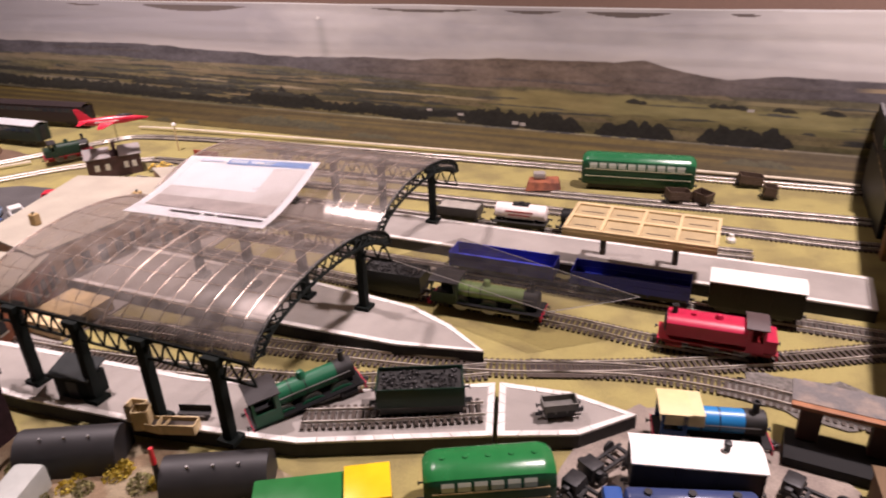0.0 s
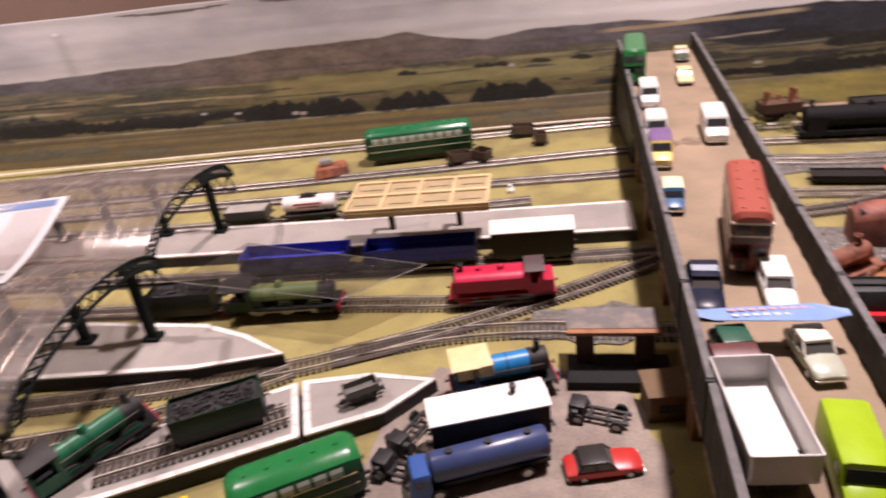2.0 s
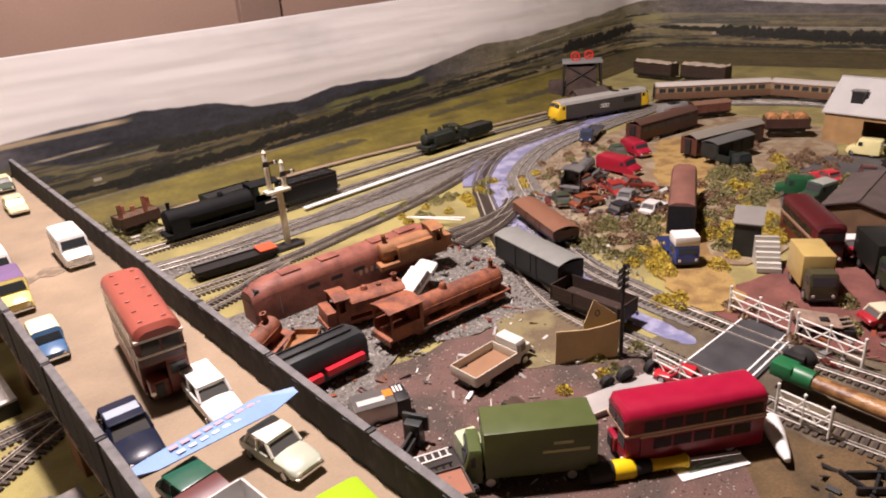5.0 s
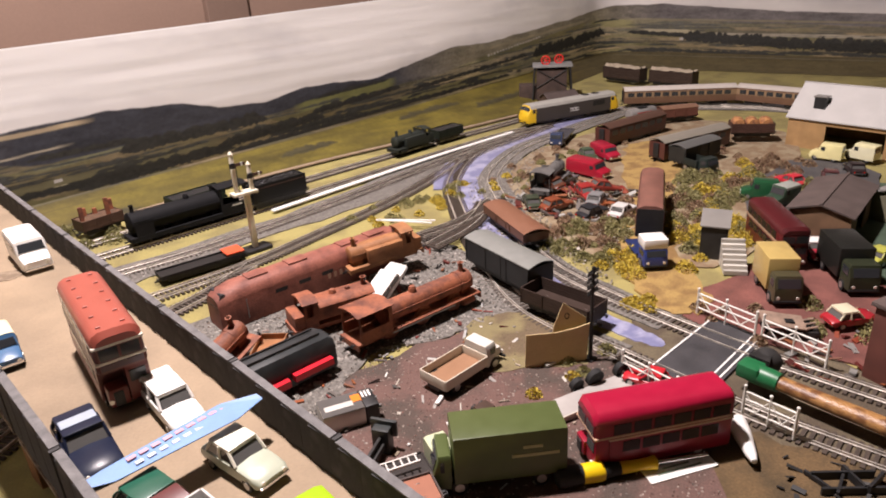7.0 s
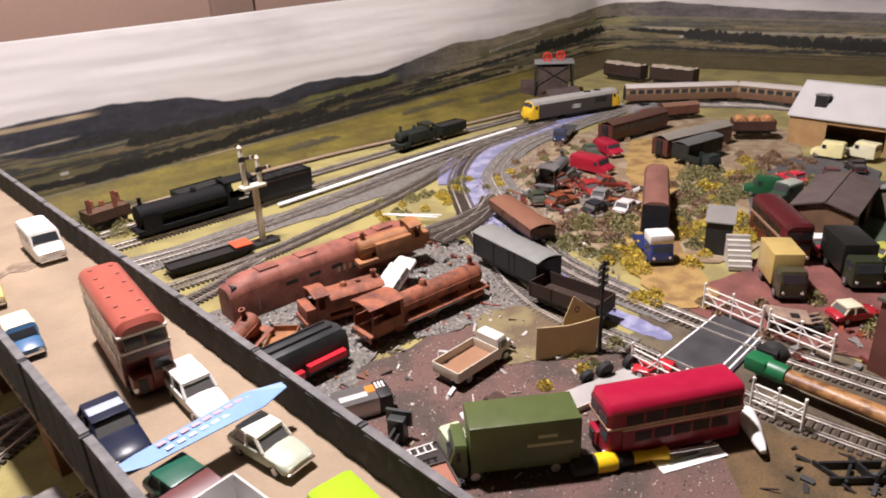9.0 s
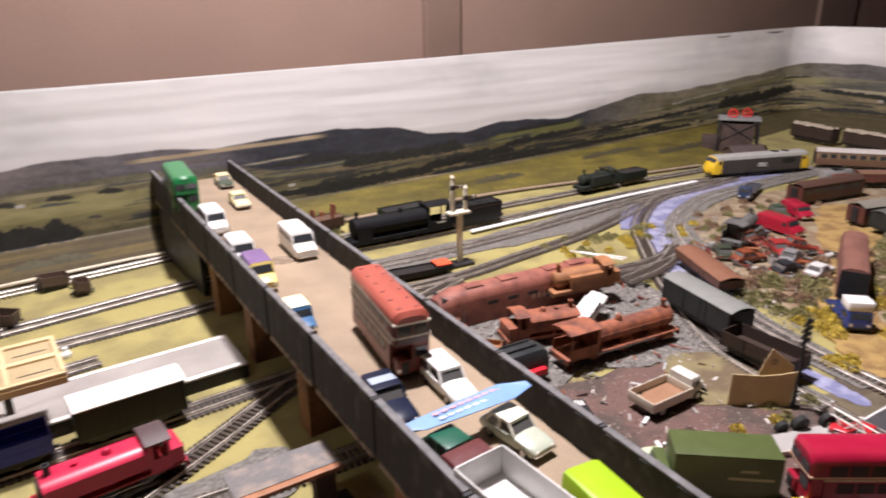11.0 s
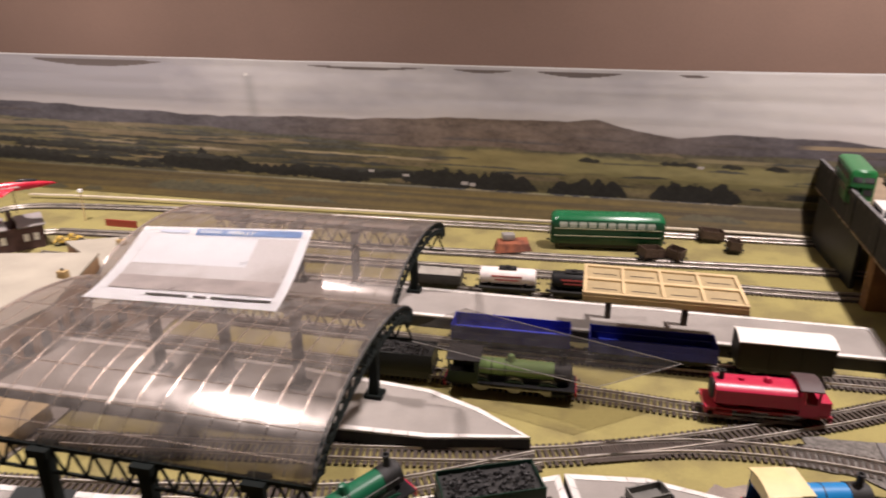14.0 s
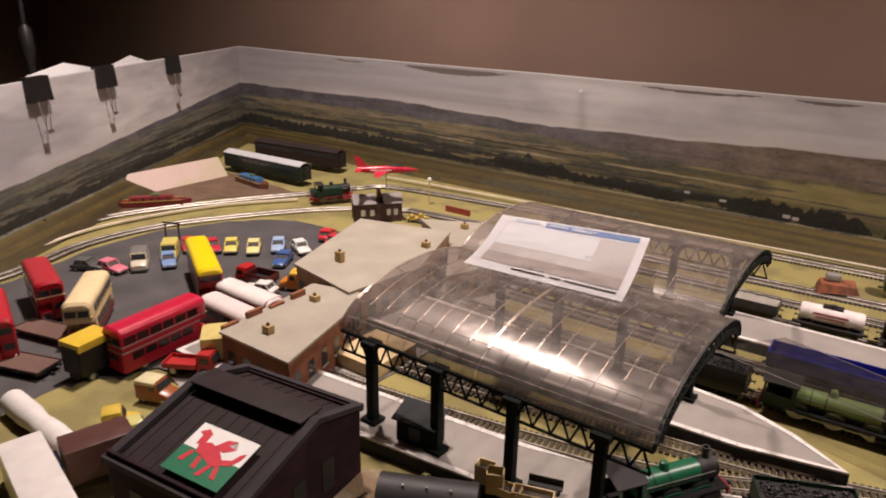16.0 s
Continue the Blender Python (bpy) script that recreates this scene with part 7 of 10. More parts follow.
for x, y, h in ((-0.026, -0.008, 0.020), (-0.014, 0.010, 0.012), (0.0, 0.006, 0.009), (0.012, -0.010, 0.024), (0.024, 0.004, 0.017)):
    part("upright_scrap", boxes((x - 0.003, x + 0.003, y - 0.002, y + 0.002, 0.030, 0.032 + h), bevel=0.0008), M_RUST, scrap, smooth=False)
for x, y, a in ((2.135, 1.20, -100), (2.130, 1.055, -94)):
    wagon(at(x, y, 0, a), "dark hopper wagon with a pale stone load", (0.045, 0.030, 0.024), L=0.125, W=0.034, H=0.046, load=mat("pale_stone_load", (0.42, 0.35, 0.26), 0.9, 0, 0.3, 200, 0.5), heap=0.013)
# scrapped shells painted rust
M_OCHRE = mat("ochre_rust", (0.30, 0.13, 0.05), 0.65, 0, 0.3, 50, 0.25, 600)


def shell(m, label, L=0.245, W=0.036, H=0.046, material=M_RUST):
    """A stripped coach-like body with a cab opening and letters shown as bars."""
    e = thing("locomotive_shell", m, label, "scrap shell", "scrapped engines")
    h, w = L / 2, W / 2
    bm = bmesh.new()
    prof = [(-1, 0.004), (-1, 0.70), (-0.90, 0.86), (-0.62, 0.96), (0, 1.0), (0.62, 0.96), (0.90, 0.86), (1, 0.70), (1, 0.004)]
    loft(bm, [[(x, w * k * a, H * b * t) for a, b in prof] for x, k, t in ((-h, 0.86, 0.80), (-h + 0.006, 0.97, 0.90), (-h + 0.026, 1, 1), (h - 0.006, 1, 1), (h, 0.94, 0.93))])
    part("body", bm, material, e)
    part("cab_opening", loft(bmesh.new(), [[(-h + 0.0055, -w * 0.78, H * 0.885), (-h + 0.0055, w * 0.78, H * 0.885), (-h - 0.0003, w * 0.72, H * 0.58), (-h - 0.0003, -w * 0.72, H * 0.58)], [(-h + 0.010, -w * 0.78, H * 0.88), (-h + 0.010, w * 0.78, H * 0.88), (-h + 0.006, w * 0.72, H * 0.56), (-h + 0.006, -w * 0.72, H * 0.56)]]), M_WINDOW, e, smooth=False)
    for s in (-1, 1):
        for k in range(3):
            part("vent", boxes((-h + 0.065 + k * 0.03, -h + 0.080 + k * 0.03, s * w - 0.0004, s * w + 0.0004, H * 0.50, H * 0.60)), M_BLACK, e, smooth=False)
        for k in range(5):
            part("lettering_bar", boxes((0.010 + k * 0.008, 0.014 + k * 0.008, s * w - 0.0003, s * w + 0.0004, H * 0.36, H * 0.50)), paint((0.55, 0.36, 0.25)), e, "faded chalk mark bar", smooth=False)
        part("handrail", tube(bmesh.new(), (-h + 0.03, s * (w + 0.001), H * 0.15), (-h + 0.03, s * (w + 0.001), H * 0.65), 0.0005, seg=6), M_WHEEL, e)
    for x in (-0.07, -0.02, 0.05, 0.09):
        part("roof_panel", boxes((x - 0.012, x + 0.012, -w * 0.45, w * 0.45, H * 0.985, H + 0.0009), bevel=0.0004), material, e)
    return e


shell(at(0.772, 0.878, 0.002, -7), "long rust-red diesel shell on gravel", material=M_OXIDE)
steam(at(0.850, 0.838, 0.012, 160, 0, 4), "ochre-rust tank engine shell leaning on the wreck", RUST, L=0.095, tank="side", material=M_OCHRE, bare=True, group="scrapped engines", dome=False)
steam(at(0.733, 0.792, -0.002, -18), "rust-red tank engine shell with dome", RUST, L=0.098, tank="saddle", material=M_RUST, bare=True, group="scrapped engines")
steam(at(0.782, 0.722, 0, -8), "rust-red tender engine on the scrap road", RUST, L=0.160, material=M_RUST, wheel_r=0.0105, boiler_r=0.0110, group="scrapped engines")
steam(at(0.612, 0.806, 0.000, 15, 0, -14), "broken rust-red engine front with a bare chimney", RUST, L=0.072, material=M_RUST, bare=True, group="scrapped engines", dome=False)
wagon(at(0.640, 0.780, 0.0, 40), "ochre scrap frame with loose parts", M_OCHRE, "open", L=0.050, W=0.026, H=0.024, planks=1, group="scrapped engines", wheels=False, name="scrap_frame")
car(at(0.802, 0.785, 0.018, 24, 10, -6), WHITE, "crushed white estate car on the scrap pile", kind="estate", L=0.084, W=0.024, H=0.020, group="scrapped cars")
e = thing("locomotive_shell", at(0.628, 0.742, 0, -5), "black engine body with bright red footboards", "scrap shell", "scrapped engines")
part("body", loft(bmesh.new(), [[(x, 0.0165 * a, 0.008 + 0.034 * b * t) for a, b in ((-1, 0), (-1, 0.7), (-0.8, 0.92), (0, 1), (0.8, 0.92), (1, 0.7), (1, 0))] for x, t in ((-0.05, 0.88), (-0.044, 1), (0.044, 1), (0.05, 0.88))]), mat("dark_slate_plastic", (0.030, 0.034, 0.036), 0.45, 0, 0.3), e)
for s in (-1, 1):
    for k in range(2):
        part("footboard", boxes((-0.045 + k * 0.046, -0.004 + k * 0.046, s * 0.0205 - 0.0035, s * 0.0205 + 0.0035, 0.014 + k * 0.002, 0.0205 + k * 0.002)), paint((0.66, 0.02, 0.035)), e, "bright red board", smooth=False)
    part("roof_rail", boxes((-0.04, 0.04, s * 0.006 - 0.0006, s * 0.006 + 0.0006, 0.0415, 0.0432)), M_BLACK, e, smooth=False)
stop = wagon(at(0.722, 1.045, -0.006, -10), "low dark flat wagon with an orange end", (0.022, 0.020, 0.019), "open", L=0.110, W=0.026, H=0.0205, planks=1, name="flat_wagon", wheels=False)
part("end_panel", boxes((0.030, 0.054, -0.013, 0.013, 0.0222, 0.0236)), paint((0.65, 0.09, 0.03)), stop, smooth=False)
wagon(at(0.922, 0.705, 0, 75), "grey brake van with white handrails", (0.028, 0.028, 0.028), "van", L=0.118, W=0.034, H=0.044, roof=(0.19, 0.195, 0.18), name="brake_van")
wagon(at(0.885, 0.606, 0, 87), "empty dark brown open wagon", (0.045, 0.030, 0.024), "open", L=0.084, W=0.034, H=0.032)
wagon(at(1.045, 0.785, 0, 62), "rusty brown van body on the curve", (0.12, 0.055, 0.032), "van", L=0.128, W=0.034, H=0.028, roof=(0.19, 0.085, 0.048))

# bracket signal
sg = thing("bracket_signal", at(0.804, 1.047, 0, -6), "white bracket signal with two dolls on black base", "signal")
M_SIGNAL = mat("cream_white_signal_paint", (0.74, 0.69, 0.56), 0.5, 0, 0.1, 100)
part("base", boxes((-0.028, 0.020, -0.012, 0.012, 0.0, 0.005), bevel=0.001), M_BLACK, sg)
part("post", boxes((-0.0035, 0.0035, -0.0035, 0.0035, 0.005, 0.084), bevel=0.0005), M_SIGNAL, sg)
part("bracket", boxes((-0.020, 0.014, -0.008, 0.008, 0.082, 0.086), bevel=0.0006), M_SIGNAL, sg)
for x, z in ((-0.013, 0.136), (0.009, 0.118)):
    part("doll", boxes((x - 0.0024, x + 0.0024, -0.0024, 0.0024, 0.086, z), bevel=0.0004), M_SIGNAL, sg)
    part("finial", lathe(bmesh.new(), [(0.0030, z), (0.0034, z + 0.002), (0.001, z + 0.006)], 8, Matrix.Translation((x, 0, 0))), M_SIGNAL, sg)
    part("signal_arm", boxes((x + 0.002, x + 0.016, -0.0045, -0.0035, z - 0.014, z - 0.010)), paint((0.09, 0.05, 0.04)), sg, "dark signal arm", smooth=False)
    part("arm_stripe", boxes((x + 0.010, x + 0.0125, -0.0048, -0.0032, z - 0.0142, z - 0.0098)), M_WHITECARD, sg, "white stripe on the arm", smooth=False)
    part("spectacle", boxes((x - 0.0052, x + 0.0026, -0.0046, -0.0034, z - 0.016, z - 0.009), bevel=0.001), M_BLACK, sg, "black spectacle plate")
    part("push_rod", tube(bmesh.new(), (x + 0.0032, -0.003, 0.086), (x + 0.0032, -0.003, z - 0.012), 0.0005, seg=5), M_BLACK, sg)
    part("lamp", boxes((x - 0.002, x + 0.002, 0.0024, 0.006, z - 0.020, z - 0.014), bevel=0.0005), M_BLACK, sg)

# ---- yard ----
lorry(at(0.744, 0.621, 0.001, -3), (0.60, 0.58, 0.52), (0.58, 0.52, 0.42), "pale grey tipper lorry with a brown empty bed", L=0.082, W=0.032, bed_floor=(0.30, 0.17, 0.10), side_h=0.010, cab_len=0.016, bonnet=0.010, name="tipper_lorry")
bt = thing("battery", at(0.632, 0.655, 0.002, -25), "nine-volt battery, silver with a black end", "battery")
M_SILVER = mat("brushed_silver_foil", (0.42, 0.40, 0.37), 0.35, 0.8, 0.1, 60)
part("label_panel", boxes((-0.0235, 0.0115, -0.0126, 0.0126, 0.0173, 0.0176)), mat("grey_label_film", (0.10, 0.095, 0.09), 0.35), bt, "dark printed label", smooth=False)
part("case", boxes((-0.024, 0.012, -0.0130, 0.0130, 0.0, 0.0175), bevel=0.0015), M_SILVER, bt)
part("end_band", boxes((0.012, 0.024, -0.0131, 0.0131, 0.0, 0.0176), bevel=0.0015), M_BLACK, bt, "black end")
part("logo_bar", boxes((-0.020, 0.004, -0.006, 0.001, 0.0176, 0.0179)), paint((0.55, 0.53, 0.49)), bt, "pale word shown as a bar", smooth=False)
part("logo_flash", boxes((0.004, 0.012, -0.002, 0.008, 0.0174, 0.0179)), paint((0.75, 0.22, 0.03)), bt, "orange flash", smooth=False)
for y in (-0.0062, 0.0062):
    part("terminal", tube(bmesh.new(), (0.024, y, 0.009), (0.0268, y, 0.009), 0.0034, seg=12), M_CHROME, bt)
for k in range(3):
    part("print_bar", boxes((0.0135 + k * 0.003, 0.0152 + k * 0.003, 0.001, 0.010, 0.0175, 0.0179)), paint(WHITE), bt, "white print bar", smooth=False)
gl = lorry(at(0.656, 0.516, 0.002, 138), (0.080, 0.104, 0.036), (0.078, 0.100, 0.033), "olive green parcels van with pale lettering bars", L=0.096, W=0.033, H=0.050, body="box", cab_len=0.013, name="parcels_van")
for s in (-1, 1):
    for k, (a, b) in enumerate(((-0.030, -0.016), (-0.042, -0.008))):
        part("lettering_bar", boxes((a, b, s * 0.0165 - 0.0004, s * 0.0165 + 0.0004, 0.036 - k * 0.007, 0.0385 - k * 0.007)), paint((0.42, 0.40, 0.22)), gl, "faded lettering bar", smooth=False)
bus(at(0.752, 0.441, 0.002, 144), (0.27, 0.006, 0.026), (0.33, 0.008, 0.036), (0.55, 0.36, 0.24), "glossy red double-decker bus with a cream band", H=0.053)
# screwdriver
sd = thing("screwdriver", at(0.7035, 0.4535, 0.0082, -39) @ Matrix.Diagonal((0.90, 0.80, 0.80, 1)), "yellow and black screwdriver with steel shaft", "screwdriver")
M_YPLAST = paint((0.85, 0.58, 0.01), 0.4)
R90 = Matrix.Rotation(radians(90), 4, "Y")
part("handle", lathe(bmesh.new(), [(0.006, -0.042), (0.0095, -0.040), (0.010, -0.030), (0.0088, -0.020)], 16, R90), mat("black_rubber_grip", (0.016, 0.016, 0.016), 0.7), sd)
part("yellow_band", lathe(bmesh.new(), [(0.0092, -0.0195), (0.0094, -0.004), (0.0080, -0.002)], 16, R90), M_YPLAST, sd, "yellow plastic band")
part("grip", lathe(bmesh.new(), [(0.0078, -0.0018), (0.0066, 0.006), (0.0062, 0.012)], 16, R90), mat("black_rubber_neck", (0.018, 0.018, 0.018), 0.7), sd)
part("collar", lathe(bmesh.new(), [(0.0060, 0.0122), (0.0052, 0.030), (0.0058, 0.038), (0.0070, 0.042), (0.0040, 0.044)], 16, R90), M_YPLAST, sd, "yellow plastic neck")
part("shaft", tube(bmesh.new(), (0.044, 0, 0), (0.088, 0, 0), 0.0024, 0.0018, seg=10), M_CHROME, sd)
# printed slip of paper, its writing as bars
slip = thing("paper_slip", at(0.745, 0.4165, 0.0024, -31), "small white printed paper slip", "paper")
part("sheet", boxes((-0.028, 0.028, -0.0085, 0.0085, 0.0, 0.0006)), M_WHITECARD, slip, smooth=False)
for k, (a, b) in enumerate(((-0.012, 0.010), (-0.019, 0.018))):
    part("text_bar", boxes((a, b, 0.0012 - k * 0.0042, 0.0030 - k * 0.0042, 0.0006, 0.0008)), paint((0.20, 0.28, 0.22)), slip, "faded print bar", smooth=False)
part("body", lathe(bmesh.new(), [(0.0072, -0.024), (0.0070, -0.010), (0.0042, 0.014), (0.0022, 0.022), (0.001, 0.0225)], 14, Matrix.Rotation(radians(90), 4, "Y")), paint((0.74, 0.73, 0.70), 0.5), thing("white_nozzle", at(0.794, 0.3865, 0.0095, 215), "white plastic nozzle lying beside the bus", "nozzle"))
# claw hammer: dark head, green grip band, wooden shaft
hm = thing("hammer", at(0.874, 0.392, 0.018, -98) @ Matrix.Diagonal((0.92, 0.74, 0.74, 1)), "hammer with green painted neck and wooden shaft", "hammer")
part("shaft", loft(bmesh.new(), [[(x, r * 0.9 * math.cos(t), r * 0.75 * math.sin(t)) for t in (k * math.pi / 8 for k in range(16))] for x, r in ((-0.004, 0.0105), (0.03, 0.0110), (0.09, 0.0120), (0.16, 0.0140), (0.24, 0.0150), (0.25, 0.012))]), mat("varnished_ash_wood", (0.34, 0.18, 0.065), 0.4, 0, 0.25, 90, 0.4, 500, second=(0.15, 0.065, 0.025)), hm)
part("green_sleeve", lathe(bmesh.new(), [(0.0112, -0.024), (0.0122, -0.020), (0.0122, -0.004), (0.0112, 0.004)], 16, R90), paint((0.015, 0.13, 0.045), 0.4), hm, "green painted sleeve")
part("green_cheek", boxes((-0.033, -0.012, -0.013, 0.011, -0.006, 0.012), bevel=0.004), paint((0.015, 0.13, 0.045), 0.4), hm, "green painted cheek")
part("head", lathe(bmesh.new(), [(0.006, -0.046), (0.0135, -0.042), (0.0145, -0.034), (0.011, -0.026), (0.010, -0.014)], 16, Matrix.Translation((-0.022, 0, 0.0)) @ Matrix.Rotation(radians(90), 4, "X")), M_SOOT, hm, "dark steel striking face")
part("peen", loft(bmesh.new(), [[(-0.032, 0.014, -0.006), (-0.012, 0.014, -0.006), (-0.012, 0.014, 0.012), (-0.032, 0.014, 0.012)], [(-0.027, 0.044, 0.000), (-0.019, 0.044, 0.000), (-0.019, 0.044, 0.010), (-0.027, 0.044, 0.010)]]), M_SOOT, hm, "dark steel peen", smooth=False)
# tangle of black framing lying near the board's edge
sf = thing("scrap_frame", at(0.800, 0.318, 0.0016, -50), "black scrap wagon framing lying on earth", "wagon part")
for s_ in (-1, 1):
    part("frame_rail", boxes((-0.022, 0.022, s_ * 0.008 - 0.001, s_ * 0.008 + 0.001, 0.0, 0.006)), M_BLACK, sf, smooth=False)
for k in range(4):
    tilt = Matrix.Translation((-0.019 + k * 0.012, 0.003 * (-1) ** k, 0.001)) @ Matrix.Rotation(radians((28, -35, 12, -50)[k]), 4, "Z")
    bar = boxes((-0.001, 0.001, -0.011, 0.011, 0.0, 0.003 + 0.0015 * k))
    bar.transform(tilt)
    part("cross_bar", bar, M_BLACK, sf, smooth=False)
# level crossing with white lattice gates
cross = thing("level_crossing", at(0, 0), "dark tarmac level crossing with white lines", "crossing")
part("road_slab", prism(bmesh.new(), [(0.795, 0.437), (0.965, 0.428), (0.975, 0.484), (0.805, 0.497)], 0.002, 0.0036), mat("dark_road_card", (0.042, 0.040, 0.043), 0.7, 0, 0.3, 40, 0.3, 500), cross, smooth=False)
for a, b in (((0.80, 0.4395), (0.96, 0.4315)), ((0.806, 0.4945), (0.968, 0.4825)), ((0.80, 0.446), (0.96, 0.438))):
    part("road_line", prism(bmesh.new(), [a, b, (b[0], b[1] + 0.0016), (a[0], a[1] + 0.0016)], 0.0036, 0.0040), M_WHITECARD, cross, smooth=False)
M_GATE = mat("white_gate_paint", (0.74, 0.72, 0.66), 0.5, 0, 0.08, 90)


def gate(p, q, h=0.026):
    e = thing("crossing_gate", at(0, 0), "white lattice level crossing gate", "gate", "crossing gates")
    P, Q = Vector((*p, 0)), Vector((*q, 0))
    up = Vector((0, 0, 1))
    for t in (0.0, 0.5, 1.0):
        c = P.lerp(Q, t)
        part("post", tube(bmesh.new(), c + up * 0.002, c + up * (h + 0.004), 0.0012 if t != 0.5 else 0.0008, seg=8), M_GATE, e)
        part("finial", lathe(bmesh.new(), [(0.0006, h + 0.0035), (0.0015, h + 0.0046), (0.0013, h + 0.0058), (0.0004, h + 0.0065)], 8, Matrix.Translation((c.x, c.y, 0))), M_GATE, e)
    for z in (0.010, 0.019, h):
        part("rail", tube(bmesh.new(), P + up * z, Q + up * z, 0.0009, seg=6), M_GATE, e)
    n = 4
    for k in range(n):
        a, b = P.lerp(Q, k / n), P.lerp(Q, (k + 1) / n)
        part("brace", tube(bmesh.new(), a + up * (0.010 if k % 2 else h), b + up * (h if k % 2 else 0.010), 0.0007, seg=6), M_GATE, e)
    return e


gate((0.975, 0.500), (0.960, 0.437))
gate((0.958, 0.430), (0.944, 0.370))
gate((0.824, 0.505), (0.813, 0.450))
gate((0.834, 0.403), (0.828, 0.362))
car(at(0.826, 0.481, 0.0036, 100), (0.45, 0.02, 0.03), "small red car at the crossing", L=0.042, W=0.020, H=0.016)
# telegraph pole and folded manila card
tp = thing("telegraph_pole", at(0.834, 0.543), "dark brown telegraph pole with cross arms", "telegraph pole")
part("pole", tube(bmesh.new(), (0, 0, 0), (0, 0, 0.098), 0.0021, 0.0015, seg=8), M_SOOT, tp)
for k in range(4):
    z = 0.072 + k * 0.0065
    part("cross_arm", boxes((-0.009, 0.009, -0.0008, 0.0008, z, z + 0.0018)), M_SOOT, tp, smooth=False)
    for x in (-0.0075, -0.004, 0.004, 0.0075):
        part("insulator", tube(bmesh.new(), (x, 0, z + 0.0018), (x, 0, z + 0.0042), 0.0008, seg=6), M_BLACK, tp)
part("foot", boxes((-0.005, 0.005, -0.005, 0.005, 0.0, 0.004), bevel=0.001), M_BLACK, tp)
cd = thing("folded_card", at(0.808, 0.5635, 0.002, -40), "folded tan card standing upright in the yard", "card")
bm = bmesh.new()
side(bm, [(-0.030, 0.0), (0.029, 0.001), (0.031, 0.040), (0.018, 0.0365), (0.0, 0.034), (-0.029, 0.035)], -0.0004, 0.0004)
part("front_flap", bm, M_TAN, cd, smooth=False)
bm = bmesh.new()
side(bm, [(-0.004, 0.0), (0.032, 0.0), (0.030, 0.042), (0.008, 0.060), (-0.001, 0.036)], 0.0070, 0.0078)
part("back_flap", bm, M_TAN, cd, smooth=False)
bm = bmesh.new()
loft(bm, [[(0.0115 + r * 0.0024 * math.cos(t), 0.0068, 0.046 + r * 0.0034 * math.sin(t)) for t in (k * math.pi / 8 for k in range(16))] for r in (1.0, 0.66)], caps=False)
part("numeral", bm, M_BLACK, cd, "pencilled round figure", smooth=False)
# grey tray with wheels propped behind it
tr = thing("grey_tray", at(0.775, 0.511, 0.002, -20), "flat grey wagon floor lying in the yard", "wagon part")
part("floor", boxes((-0.050, 0.050, -0.013, 0.013, 0.0, 0.004), bevel=0.0004), mat("light_grey_plastic", (0.36, 0.34, 0.32), 0.6), tr)
part("edge_rail", boxes((-0.050, 0.050, -0.0135, -0.0125, 0.004, 0.0065)), paint((0.55, 0.50, 0.42)), tr, smooth=False)
for x, y, r in ((0.800, 0.520, 0.0085), (0.784, 0.528, 0.0065), (0.826, 0.508, 0.0085)):
    w = thing("rubber_disc", at(x, y, 0.002, -20, 12), "black rubber disc propped on its edge", "disc", "rubber discs")
    part("rim", tube(bmesh.new(), (0, -0.0025, r), (0, 0.0025, r), r, seg=20), M_TYRE, w)
    part("hub", tube(bmesh.new(), (0, -0.0028, r), (0, 0.0028, r), r * 0.45, seg=14), M_SOOT, w)
lorry(at(0.612, 0.562, 0.002, -25), (0.50, 0.55, 0.36), (0.045, 0.040, 0.038), "pale green breakdown lorry with a bare chassis", L=0.070, W=0.026, side_h=0.003, name="breakdown_lorry")
ld = thing("toy_ladder", at(0.596, 0.566, 0.024, -25, 6), "small silver toy ladder on a lorry", "ladder")
for s in (-1, 1):
    part("rail", boxes((-0.022, 0.022, s * 0.0036 - 0.0006, s * 0.0036 + 0.0006, 0, 0.0016)), mat("silver_plastic", (0.62, 0.60, 0.56), 0.4, 0.3), ld, smooth=False)
for k in range(8):
    part("rung", boxes((-0.020 + k * 0.0056, -0.0188 + k * 0.0056, -0.0032, 0.0032, 0.0002, 0.0014)), bpy.data.materials["silver_plastic"], ld, smooth=False)
wagon(at(0.583, 0.545, 0, -28), "flat wagon with a brown board load", (0.055, 0.040, 0.035), "open", L=0.056, W=0.028, H=0.020, planks=1, inside=(0.30, 0.12, 0.07), name="flat_wagon")
cr = thing("toy_crane_arm", at(0.610, 0.598, 0.002, 24), "black and grey toy crane arm lying down", "crane part")
part("jib", boxes((-0.028, 0.012, -0.004, 0.004, 0.006, 0.011), (-0.028, 0.012, -0.0012, 0.0012, 0.011, 0.016), bevel=0.0006), M_SOOT, cr)
part("frame", boxes((0.010, 0.020, -0.007, 0.007, 0.0, 0.022), (0.018, 0.021, -0.011, 0.011, 0.012, 0.026), bevel=0.0008), paint((0.045, 0.05, 0.05)), cr)
part("blue_hook_block", boxes((-0.030, -0.020, -0.009, 0.001, 0.0, 0.007), bevel=0.001), paint((0.02, 0.16, 0.42)), cr, "blue plastic block")
for x, y, a, s in ((0.697, 0.611, 20, 0.006), (0.676, 0.580, 60, 0.005), (0.683, 0.574, 110, 0.005), (0.805, 0.566, -15, 0.008)):
    tagged(link("plastic_scrap", boxes((-s, s, -0.0018, 0.0018, 0.0, 0.0022), bevel=0.0004), M_WHITECARD, m=at(x, y, 0.003, a)), "small white plastic offcut on the ash", "offcut", "plastic offcuts")
